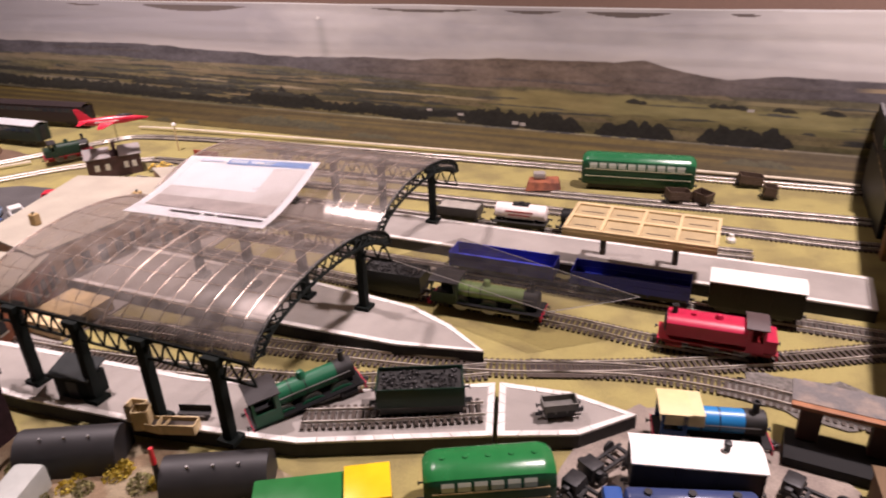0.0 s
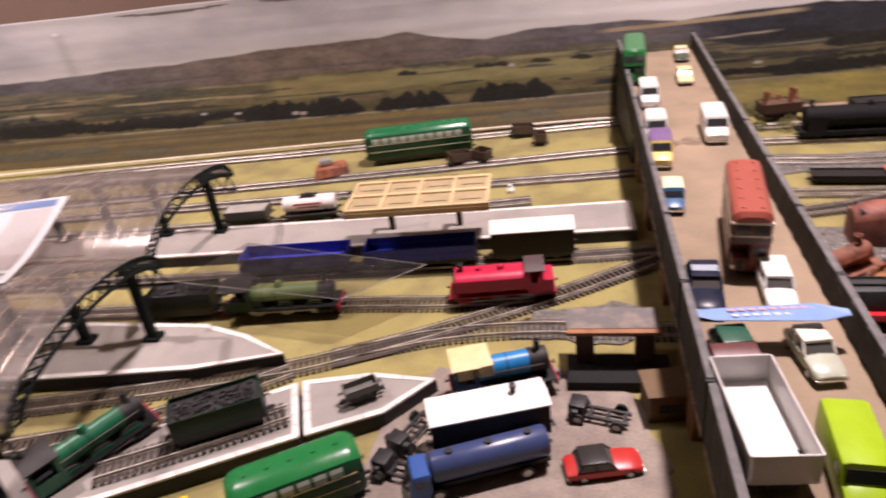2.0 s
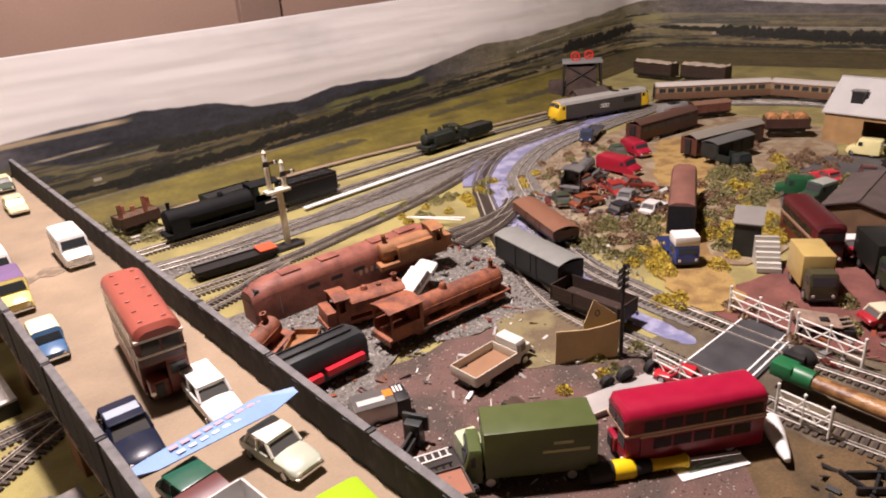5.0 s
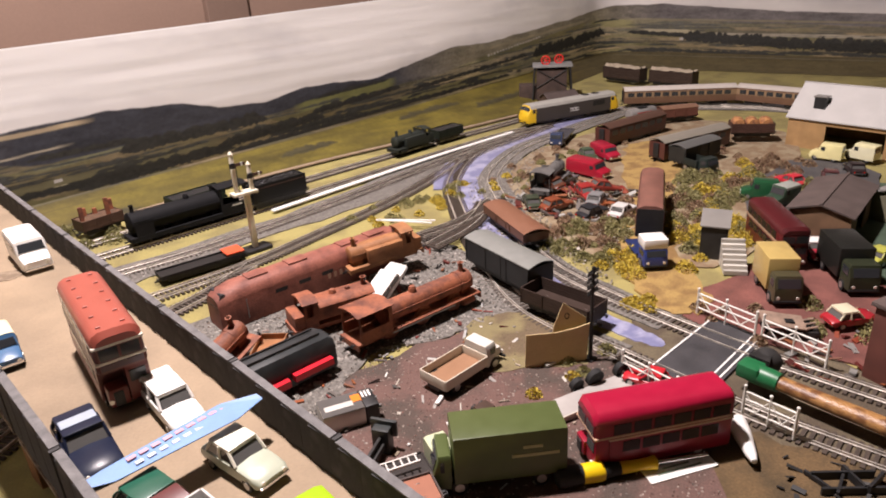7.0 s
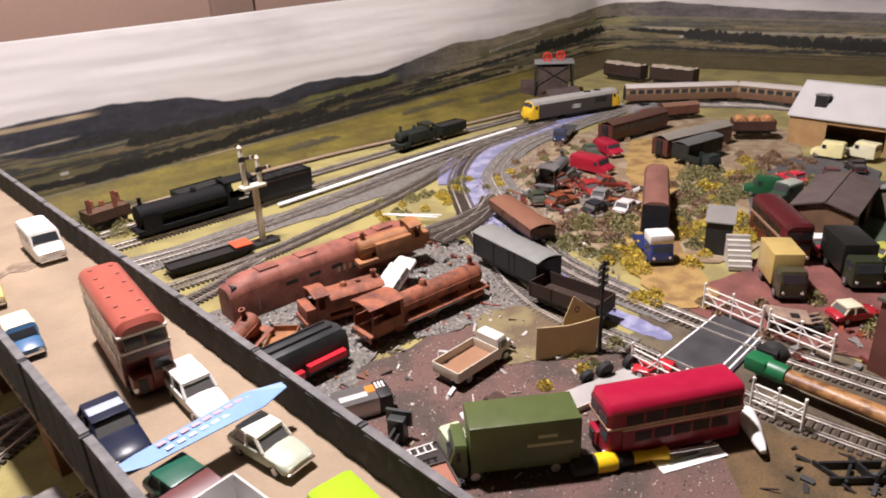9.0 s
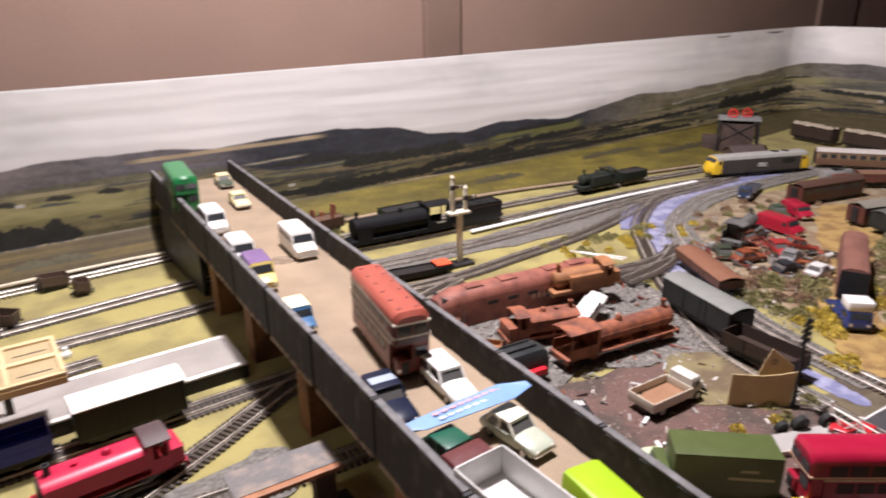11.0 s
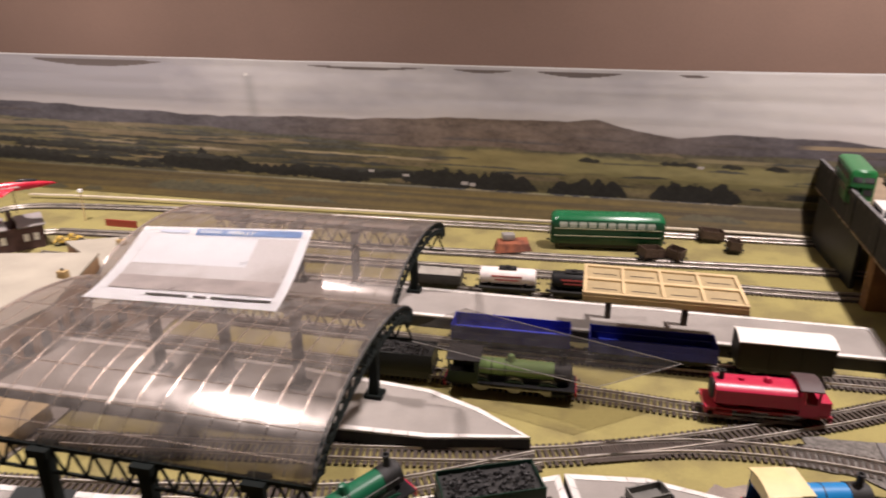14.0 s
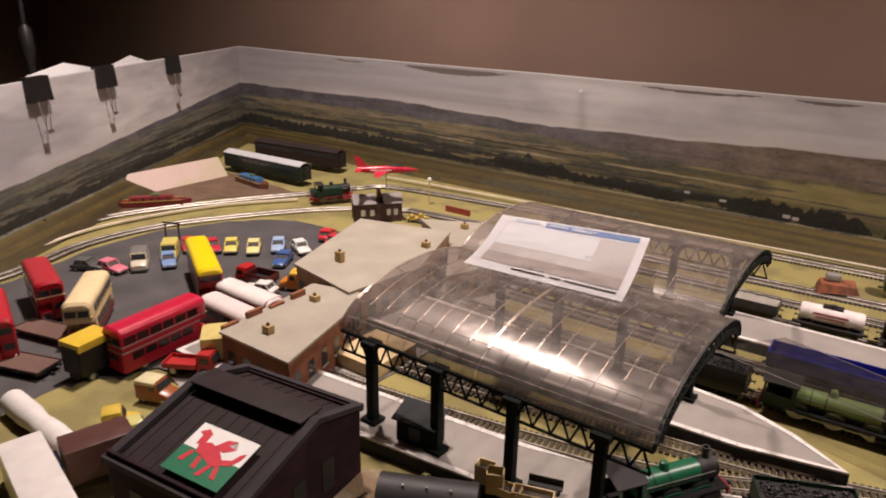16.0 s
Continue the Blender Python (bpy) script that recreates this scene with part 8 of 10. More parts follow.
bg = thing("loose_bogie", at(0.708, 0.570, 0.001, -10), "dark loose bogie with a drawbar", "wagon part")
part("frame", boxes((-0.007, 0.007, -0.006, 0.006, 0.004, 0.009), (-0.026, -0.007, -0.0008, 0.0008, 0.004, 0.006), bevel=0.0004), paint((0.07, 0.045, 0.035)), bg)
for x in (-0.004, 0.004):
    part("wheelset", tube(bmesh.new(), (x, -0.009, 0.004), (x, 0.009, 0.004), 0.0036, seg=12), M_SOOT, bg)

# ---- scrapyard and industrial corner ----
tru = lorry(at(1.070, 0.604, 0.003, 224), (0.03, 0.05, 0.20), (0.02, 0.03, 0.10), "blue tractor unit with a white cab roof", L=0.072, W=0.032, side_h=0.002, cab_len=0.026, name="tractor_unit")
part("wind_deflector", boxes((0.008, 0.033, -0.0145, 0.0145, 0.0265, 0.0385), bevel=0.002), paint(WHITE), tru, "white wind deflector")
tl = thing("trailer", at(1.185, 0.656, 0.003, 205), "brown covered trailer with a rounded top", "trailer")
part("body", loft(bmesh.new(), [[(x, 0.0175 * a, 0.012 + 0.042 * b) for a, b in ((-1, 0), (-1, 0.75), (-0.85, 0.93), (-0.4, 1), (0.4, 1), (0.85, 0.93), (1, 0.75), (1, 0))] for x in (-0.085, 0.085)]), mat("brown_tilt", (0.17, 0.075, 0.055), 0.6, 0, 0.2, 50, 0.1), tl)
part("front_panel", boxes((0.085, 0.0862, -0.0165, 0.0165, 0.013, 0.050)), M_BLACK, tl, smooth=False)
add_wheels(tl, (-0.06, -0.045), 0.016, 0.006)
part("chassis", boxes((-0.08, 0.08, -0.010, 0.010, 0.008, 0.012)), M_BLACK, tl, smooth=False)
WR = "scrapped cars"
van(at(1.330, 0.838, 0.004, -98, 3), (0.29, 0.010, 0.026), "bright red van dumped on the scrap heap", L=0.076, W=0.030, H=0.027, group=WR)
van(at(1.440, 0.868, 0.004, -120, 4), (0.30, 0.012, 0.032), "red van leaning at the heap's edge", L=0.066, W=0.027, H=0.024, group=WR)
steam(at(1.225, 0.845, 0.004, 10, 0, -6), "dark grey stripped engine boiler in the heap", (0.06, 0.058, 0.055), L=0.085, bare=True, group=WR, material=mat("dull_grey_casting", (0.10, 0.095, 0.09), 0.6, 0, 0.3, 60, 0.2), dome=False)
for x, y, z, h, rx, ry, rgb, lb in (
    (1.412, 0.888, 0.004, -128, 0, 0, (0.05, 0.075, 0.045), "dark green car in the scrap heap"),
    (1.160, 0.792, 0.003, -20, 0, 0, (0.20, 0.055, 0.025), "rusty orange car shell in the scrap heap"), (1.222, 0.778, 0.006, -126, 4, 3, (0.27, 0.026, 0.025), "red car tipped on its side"), (1.262, 0.842, 0.006, 0, 0, 0, (0.14, 0.14, 0.14), "grey car shell in the heap"),
    (1.215, 0.755, 0.003, 10, 0, 0, (0.20, 0.20, 0.20), "grey wrecked car without wheels"), (1.165, 0.735, 0.002, -10, 4, 0, (0.025, 0.025, 0.028), "black wrecked car at the heap's foot"), (1.29, 0.895, 0.003, 30, 0, 0, (0.045, 0.045, 0.045), "black wrecked saloon beneath the heap"),
    (1.205, 0.83, 0.016, 70, -10, 5, (0.10, 0.035, 0.02), "rusty brown car on top of the heap"), (1.25, 0.765, 0.010, -35, 0, 12, (0.25, 0.042, 0.028), "red car shell nose down"), (1.15, 0.83, 0.003, 45, 0, 0, (0.045, 0.055, 0.035), "dark olive car shell"), (1.19, 0.70, 0.003, 0, 0, 0, (0.55, 0.54, 0.52), "broken white car body"),
):
    car(at(x, y, z, h, rx, ry), rgb, lb, group=WR, L=0.054)
lorry(at(1.445, 0.695, 0.003, -110), (0.018, 0.025, 0.022), (0.02, 0.025, 0.022), "black lorry parked on sandy soil", L=0.058, W=0.030)
lorry(at(1.50, 1.0, 0.003, 200), (0.03, 0.045, 0.10), (0.05, 0.05, 0.06), "dark blue lorry with a long flat bed", L=0.11, W=0.028, side_h=0.003)
rail_coach(at(1.585, 0.893, -0.004, -12), "dark brown wheel-less coach body", (0.075, 0.025, 0.018), (0.085, 0.045, 0.032), L=0.17, H=0.050, panes=7, wheels=False)
rail_coach(at(1.545, 0.755, -0.006, -18), "brown coach body with a grey roof", (0.085, 0.030, 0.022), (0.22, 0.20, 0.165), L=0.17, H=0.050, panes=8, wheels=False)
wagon(at(1.487, 0.722, 0, -14), "dark van body with a flat grey roof", (0.025, 0.025, 0.022), "van", L=0.095, H=0.040, roof=(0.10, 0.10, 0.095))
wagon(at(1.765, 0.880, 0, -38), "brown barrel-roofed van body off its wheels", (0.12, 0.045, 0.03), "van", L=0.080, H=0.034, roof=(0.20, 0.11, 0.07))
wagon(at(1.70, 0.93, 0, -20), "grey tank wagon in the scrap line", (0.20, 0.19, 0.18), "tank", L=0.075, H=0.034)
barrels = wagon(at(1.68, 0.695, 0.006, -58), "brown open wagon loaded with orange barrels", (0.055, 0.025, 0.018), "open", L=0.075, W=0.036, H=0.034)
M_BARREL = mat("orange_rusty_barrel", (0.42, 0.20, 0.075), 0.7, 0, 0.4, 120, 0.35, second=(0.22, 0.10, 0.05))
for x in (-0.025, 0.0, 0.025):
    part("barrel", lathe(bmesh.new(), [(0.0005, -0.016), (0.0095, -0.016), (0.0118, -0.006), (0.0118, 0.006), (0.0095, 0.016), (0.0005, 0.016)], 14, Matrix.Translation((x, 0, 0.0315)) @ Matrix.Rotation(radians(90), 4, "X")), M_BARREL, barrels, "orange rusty barrel")
for x, y, h, rgb, lb, rf in ((1.36, 0.57, 110, (0.015, 0.075, 0.030), "green van in the tarmac yard", None), (1.35, 0.535, 160, (0.03, 0.055, 0.035), "dark green van with a pale roof", (0.35, 0.37, 0.33)), (1.615, 0.545, 90, (0.72, 0.66, 0.33), "cream van outside the shed", None), (1.64, 0.498, 75, (0.62, 0.60, 0.42), "striped cream van outside the shed", (0.70, 0.66, 0.40))):
    van(at(x, y, 0.004, h), rgb, lb, roof=rf, L=0.050, W=0.024)
for x, y, h, rgb, lb, rf in ((1.445, 0.552, 60, (0.48, 0.03, 0.045), "bright red car in the tarmac yard", None), (1.038, 0.374, -40, (0.35, 0.02, 0.03), "red car with a cream roof", (0.62, 0.58, 0.42)), (1.190, 0.447, 215, (0.35, 0.02, 0.04), "dark red car with a white roof", WHITE), (1.215, 0.380, -25, (0.42, 0.42, 0.08), "small yellow-green car on the green yard", None), (1.50, 0.51, 20, (0.10, 0.04, 0.04), "dark maroon saloon by the shed", None), (1.56, 0.49, 30, (0.03, 0.02, 0.02), "black saloon by the shed", None)):
    car(at(x, y, 0.004, h), rgb, lb, roof=rf, L=0.050)
bus(at(1.178, 0.490, 0.003, 218), (0.10, 0.014, 0.014), (0.075, 0.012, 0.014), (0.36, 0.24, 0.16), "dark maroon double-decker bus beside a shed", H=0.052)
lorry(at(1.068, 0.452, 0.003, 215), (0.06, 0.055, 0.03), (0.46, 0.34, 0.12), "yellow-topped box lorry with an open black rear", L=0.070, W=0.032, H=0.046, body="box")
lorry(at(1.145, 0.402, 0.003, 215), (0.03, 0.035, 0.02), (0.018, 0.018, 0.016), "black covered lorry on red soil", L=0.085, W=0.036, H=0.044, body="box", cab_len=0.024)
jf = thing("wrecked_chassis", at(0.985, 0.415, 0.003, -60), "dull pinkish-brown wrecked lorry on a black engine block", "wreck")
M_WRECK = mat("faded_brown_panel", (0.27, 0.19, 0.14), 0.8, 0, 0.3, 80, 0.3, 500)
deck = part("deck", loft(bmesh.new(), [[(x, -0.012, z), (x, 0.012, z + 0.002), (x, 0.012, z + 0.0034), (x, -0.012, z + 0.0014)] for x, z in ((-0.026, 0.016), (-0.006, 0.013), (0.014, 0.011))]), M_WRECK, jf, smooth=False)
part("opening", boxes((-0.004, 0.004, -0.005, 0.002, 0.0140, 0.0160)), M_BLACK, deck, smooth=False)
for y in (-0.010, -0.002, 0.006):
    part("broken_spar", tube(bmesh.new(), (0.012, y, 0.012), (0.024, y + 0.002, 0.014), 0.0012, seg=6), M_WRECK, jf)
part("engine", boxes((0.000, 0.026, -0.012, 0.010, 0.0, 0.010), (0.006, 0.020, -0.008, 0.006, 0.010, 0.0105), bevel=0.003), M_SOOT, jf)
add_wheels(jf, (-0.018,), 0.011, 0.0052)


def shed(m, label, L, W, H, rise, wall, roof, vents=0, doors=1, name="industrial_shed", over=0.004, thick=0.002):
    """A building: four walls with an opening, pitched roof slabs, roof vents."""
    e = thing(name, m, label, "shed", "yard buildings")
    h, w = L / 2, W / 2
    part("back_wall", boxes((-h, h, w - 0.002, w, 0, H)), wall, e, smooth=False)
    for x in (-h, h):
        bm = bmesh.new()
        d = 1 if x < 0 else -1
        outline = [(-w, 0), (w - 0.002, 0), (w - 0.002, H), (0, H + rise), (-w, H)]
        a, b = [bm.verts.new((x, y, z)) for y, z in outline], [bm.verts.new((x + d * 0.002, y, z)) for y, z in outline]
        for i in range(5):
            bm.faces.new((a[i], a[(i + 1) % 5], b[(i + 1) % 5], b[i]))
        bm.faces.new(a), bm.faces.new(b[::-1])
        part("gable_wall", bm, wall, e, smooth=False)
    span = (L - 0.004) / (2 * doors + 1)
    for k in range(doors + 1):
        x = -h + 0.002 + k * 2 * span
        part("pier", boxes((x, x + span * (1 if doors > 1 else 0.8), -w, -w + 0.002, 0, H)), wall, e, smooth=False)
    part("lintel", boxes((-h + 0.002, h - 0.002, -w + 0.0002, -w + 0.0018, H * 0.80, H - 0.0002)), wall, e, smooth=False)
    for s in (-1, 1):
        bm = bmesh.new()
        y = s * (w + over)
        zl = H - rise * over / w
        loft(bm, [[(x, 0, H + rise), (x, y, zl), (x, y, zl + thick), (x, 0, H + rise + thick)] for x in (-h - over, h + over)])
        part("roof_slope", bm, roof, e, smooth=False)
    part("ridge", boxes((-h - over, h + over, -0.0015, 0.0015, H + rise + thick - 0.0006, H + rise + thick + 0.0012)), roof, e, smooth=False)
    for k in range(vents):
        x = -h + L * (k + 0.36) / vents
        z = H + rise * 0.45
        bm = boxes((x - 0.010, x + 0.010, -w * 0.62 - 0.008, -w * 0.62 + 0.008, z - 0.01, z + 0.012))
        vt = part("roof_vent", bm, M_BLACK, e, "black roof vent", smooth=False)
        part("vent_cap", boxes((x - 0.0118, x + 0.0118, -w * 0.62 - 0.0095, -w * 0.62 + 0.0095, z + 0.0121, z + 0.0145), bevel=0.0008), paint((0.16, 0.15, 0.14)), vt, smooth=False)
    return e


M_PLYWALL = mat("brown_card_wall", (0.33, 0.20, 0.085), 0.8, 0, 0.2, 40, 0.2)
M_PALEROOF = mat("pale_grey_card_roof", (0.44, 0.43, 0.415), 0.7, 0, 0.06, 30, 0.08)
M_DARKROOF = mat("dark_felt_roof", (0.085, 0.062, 0.055), 0.85, 0, 0.2, 40, 0.3)
shed(at(1.735, 0.505, 0, -97), "tan walled goods shed with a pale roof", 0.245, 0.120, 0.056, 0.050, M_PLYWALL, M_PALEROOF, vents=2, doors=1, name="goods_shed")
shed(at(1.294, 0.458, 0, 2), "low brown shed with dark felt roof", 0.140, 0.070, 0.046, 0.010, mat("brown_plank_wall", (0.15, 0.085, 0.045), 0.8, 0, 0.25, 60, 0.2), M_DARKROOF, name="timber_shed")
shed(at(1.40, 0.375, 0, 160), "grey shed with a pale slate roof", 0.11, 0.07, 0.04, 0.012, mat("olive_grey_wall", (0.14, 0.13, 0.085), 0.8), mat("slate_grey_roof", (0.22, 0.21, 0.20), 0.75, 0, 0.15), name="timber_shed")
ht = thing("hut", at(1.128, 0.545, 0.002, -72), "black hut with a sloping grey roof", "hut")
part("shell", loft(bmesh.new(), [[(-0.015, -0.014, 0), (0.015, -0.014, 0), (0.015, 0.014, 0), (-0.015, 0.014, 0)], [(-0.015, -0.014, 0.042), (0.015, -0.014, 0.042), (0.015, 0.014, 0.052), (-0.015, 0.014, 0.052)]]), M_SOOT, ht, smooth=False)
part("roof", loft(bmesh.new(), [[(-0.017, -0.016, 0.0418), (0.017, -0.016, 0.0418), (0.017, 0.016, 0.0532), (-0.017, 0.016, 0.0532)], [(-0.017, -0.016, 0.0434), (0.017, -0.016, 0.0434), (0.017, 0.016, 0.0548), (-0.017, 0.016, 0.0548)]]), mat("grey_felt", (0.19, 0.18, 0.165), 0.8), ht, smooth=False)
st = thing("steps", at(1.098, 0.508, 0.002, -60), "white-edged flight of steps beside the hut", "steps")
for k in range(7):
    part("step", boxes((-0.013, 0.013, 0.018 - k * 0.005, 0.0228 - k * 0.005, 0.0, 0.032 - k * 0.0045)), paint((0.60, 0.58, 0.52)) if k % 2 else paint((0.40, 0.38, 0.34)), st, smooth=False)
rb = thing("red_brick_works", at(0.985, 0.300, 0, -20), "dark red works building with a bright red panel", "building")
part("shell", boxes((-0.045, 0.045, -0.03, 0.03, 0, 0.070), bevel=0.001), mat("dark_red_brown_wall", (0.11, 0.035, 0.025), 0.75, 0, 0.25), rb)
part("panel", boxes((-0.035, 0.035, 0.0300, 0.0312, 0.02, 0.062)), paint((0.30, 0.02, 0.02)), rb, smooth=False)
part("roof", boxes((-0.048, 0.048, -0.033, 0.033, 0.0702, 0.074), bevel=0.0008), M_DARKROOF, rb)
# colliery headgear
hg = thing("pithead_tower", at(1.862, 1.262, 0, -55), "dark pithead tower with two red winding wheels", "tower")
part("engine_house", boxes((-0.040, 0.036, -0.028, 0.028, 0, 0.080), (-0.085, -0.0405, -0.024, 0.024, 0, 0.040), bevel=0.0008), mat("dark_brick_house", (0.06, 0.038, 0.030), 0.85, 0, 0.3, 60, 0.3), hg)
part("platform", boxes((-0.050, 0.050, -0.036, 0.036, 0.086, 0.090), bevel=0.0006), mat("weathered_grey_deck", (0.20, 0.20, 0.195), 0.7), hg)
for x in (-0.044, 0.044):
    for y in (-0.030, 0.030):
        part("leg", tube(bmesh.new(), (x * 1.15, y * 1.1, 0), (x, y, 0.086), 0.0025, seg=6), M_SOOT, hg)
        part("brace", tube(bmesh.new(), (x * 1.1, y, 0.03), (-x, y, 0.084), 0.0012, seg=6), M_SOOT, hg)
for y in (-0.017, 0.017):
    bm = bmesh.new()
    ringpts = [(0.0105 * math.cos(t) + y, y * 0.5, 0.1005 + 0.0105 * math.sin(t)) for t in (2 * math.pi * k / 20 for k in range(20))]
    for a, b in zip(ringpts, ringpts[1:] + ringpts[:1]):
        tube(bm, a, b, 0.0020, seg=6)
    for k in range(0, 20, 4):
        tube(bm, ringpts[k], (y, y * 0.5, 0.1005), 0.0010, seg=5)
    part("winding_wheel", bm, paint((0.60, 0.025, 0.02)), hg, "bright red winding wheel")
shed(at(1.80, 1.20, 0, 150), "brown lean-to shed beside the tower", 0.08, 0.05, 0.022, 0.012, mat("dark_timber", (0.075, 0.045, 0.03), 0.85), M_DARKROOF, name="timber_shed")
# ---- station furniture ----
def canopy():
    e = thing("platform_canopy", at(0.172, 0.905), "bare yellow wooden canopy frame on dark posts", "canopy")
    M_LAT = mat("pale_yellow_plywood", (0.58, 0.44, 0.24), 0.6, 0, 0.1, 30, 0.15, 500)
    z = 0.086
    for y in (-0.040, -0.0015, 0.037):
        part("long_rail", boxes((-0.084, 0.084, y, y + 0.006 if y > -0.01 else y + 0.004, z, z + 0.004), bevel=0.0004), M_LAT, e)
    for k in range(5):
        x = -0.084 + k * 0.0410
        part("cross_rail", boxes((x, x + 0.004, -0.0358, 0.0368, z + 0.0003, z + 0.0043), bevel=0.0004), M_LAT, e)
    # plywood colour scaled down so the recessed sheet carries its shade
    part("base_sheet", boxes((-0.083, 0.083, -0.039, 0.041, z - 0.0015, z + 0.0016)), mat("shaded_inner_sheet", (0.36, 0.28, 0.15), 0.75, 0, 0.15, 40, 0.2, 500), e, smooth=False)
    for k in range(4):
        for y in (-0.030, 0.012):
            x = -0.074 + k * 0.0410
            part("slot", boxes((x, x + 0.026, y + 0.0065, y + 0.0082, z + 0.0016, z + 0.0020)), M_SLEEPER, e, smooth=False)
    for x in (-0.052, 0.037):
        bm = boxes((x - 0.0035, x + 0.0035, 0.052, 0.059, 0.016, z - 0.0016), bevel=0.0005)
        box(bm, x - 0.0025, x + 0.0025, -0.02, 0.058, z - 0.006, z - 0.0016)
        part("post", bm, M_SLEEPER, e)
    part("fascia", boxes((-0.084, 0.084, -0.0405, -0.039, z - 0.006, z)), M_LAT, e, smooth=False)


canopy()
# poster lying from the near roof's ridge over to the far roof, sagging into the valley between them
P_NEAR = (Vector((-0.329, 0.634, 0.1468)), Vector((-0.155, 0.643, 0.1470)))
P_FAR = (Vector((-0.383, 0.801, 0.150)), Vector((-0.188, 0.802, 0.160)))


def poster_point(u, v, lift=0.0):
    p = P_NEAR[0].lerp(P_NEAR[1], u).lerp(P_FAR[0].lerp(P_FAR[1], u), v)
    return p + Vector((0, 0, lift - 0.026 * v * (1 - v) ** 1.3))


po = thing("magazine_poster", at(0, 0), "white picture poster lying across both glazed roofs", "poster")


def poster_strip(u0, u1, v0, v1, lift, bend=10):
    """Part of the sheet: u along the roof, v from its lower edge up the slope."""
    rows = []
    for i in range(bend + 1):
        v = v0 + (v1 - v0) * i / bend
        rows.append([poster_point(u0, v, lift), poster_point(u1, v, lift)])
    bm = bmesh.new()
    top = [[bm.verts.new(p) for p in r] for r in rows]
    for a, b in zip(top, top[1:]):
        bm.faces.new((a[0], a[1], b[1], b[0]))
    bmesh.ops.solidify(bm, geom=bm.faces[:], thickness=0.0004)
    return bm


M_POSTER = mat("glossy_white_paper", (0.88, 0.88, 0.89), 0.3, 0, 0.03, 30)
part("sheet", poster_strip(0, 1, 0, 1, 0.0), M_POSTER, po)
part("picture", poster_strip(0.07, 0.95, 0.16, 0.86, 0.0006), mat("faded_photo_print", (0.66, 0.62, 0.59), 0.3, 0, 0.1, 16, 0.2, 300, second=(0.76, 0.73, 0.71)), po, "faded brown railway photograph")
part("picture_sky", poster_strip(0.075, 0.72, 0.50, 0.86, 0.0010), M_POSTER, po, "pale sky of the photograph")
part("picture_ground", poster_strip(0.07, 0.95, 0.16, 0.34, 0.0011), mat("photo_dark_ground", (0.54, 0.48, 0.45), 0.3, 0, 0.2, 40), po, "dark foreground of the photograph")
part("title_band", poster_strip(0.34, 0.95, 0.885, 0.965, 0.0008), paint((0.30, 0.42, 0.66), 0.35), po, "blue title band")
for a, b in ((0.12, 0.30), (0.36, 0.49), (0.52, 0.60)):
    part("title_bar", poster_strip(a, b, 0.905, 0.945, 0.0012, 3), paint((0.70, 0.74, 0.82)), po, "pale title word shown as a bar")
for a, b in ((0.30, 0.52), (0.55, 0.62), (0.64, 0.95)):
    part("text_bar", poster_strip(a, b, 0.085, 0.11, 0.0012, 3), paint((0.10, 0.09, 0.09)), po, "dark caption word shown as a bar")
tc = bpy.data.curves.new("title_text", "FONT")
tc.body, tc.size, tc.extrude, tc.align_x = "PAST", 0.0105, 0.0002, "LEFT"
tt = new("title_text", tc)
tt.parent = po
o, ax = poster_point(0.56, 0.895, 0.0012), (poster_point(0.9, 0.9) - poster_point(0.5, 0.9)).normalized()
ay = (poster_point(0.56, 1.0) - poster_point(0.56, 0.88)).normalized()
az = ax.cross(ay).normalized()
tt.matrix_basis = Matrix((ax, az.cross(ax), az)).transposed().to_4x4()
tt.matrix_basis.translation = o
tc.materials.append(paint(WHITE))
tt["label"] = "white title lettering"
# clear sheet resting across the wagons and the green engine
M_CLEAR = clear_plastic("scratched_clear_sheet", (0.80, 0.79, 0.78), 0.06, 0.10, 0.012)
bm = bmesh.new()
prism(bm, [(-0.105, 0.796), (0.107, 0.742), (0.188, 0.803), (-0.042, 0.878)], 0.0495, 0.0507)
cs = tagged(link("clear_sheet", bm, M_CLEAR), "clear smoky plastic sheet lying over the engines", "plastic sheet")
bm = bmesh.new()
for a, b in (((-0.105, 0.796), (0.107, 0.742)), ((0.107, 0.742), (0.188, 0.803)), ((0.188, 0.803), (-0.042, 0.878))):
    tube(bm, (*a, 0.0502), (*b, 0.0502), 0.0004, seg=6)
part("cut_edge", bm, mat("bright_cut_edge", (0.27, 0.255, 0.235), 0.3), cs, "pale cut edge")
# wooden hut, crates and handcart on the near platform
hp = thing("platform_hut", at(-0.284, 0.503, 0.016, 8), "small black platform hut with slanted roof", "hut")
part("shell", boxes((-0.020, 0.020, -0.010, 0.012, 0, 0.024), bevel=0.0004), M_IRON, hp)
part("roof", loft(bmesh.new(), [[(-0.023, -0.014, 0.0242), (0.023, -0.014, 0.0242), (0.023, 0.014, 0.0322), (-0.023, 0.014, 0.0322)], [(-0.023, -0.014, 0.0258), (0.023, -0.014, 0.0258), (0.023, 0.014, 0.0338), (-0.023, 0.014, 0.0338)]]), mat("dark_slate_lean_roof", (0.016, 0.020, 0.020), 0.8), hp, smooth=False)
part("door", boxes((-0.006, 0.006, -0.0108, -0.0100, 0, 0.019)), M_BLACK, hp, smooth=False)
M_CRATE = mat("cream_card_crate", (0.62, 0.48, 0.26), 0.7, 0, 0.15, 60, 0.2)
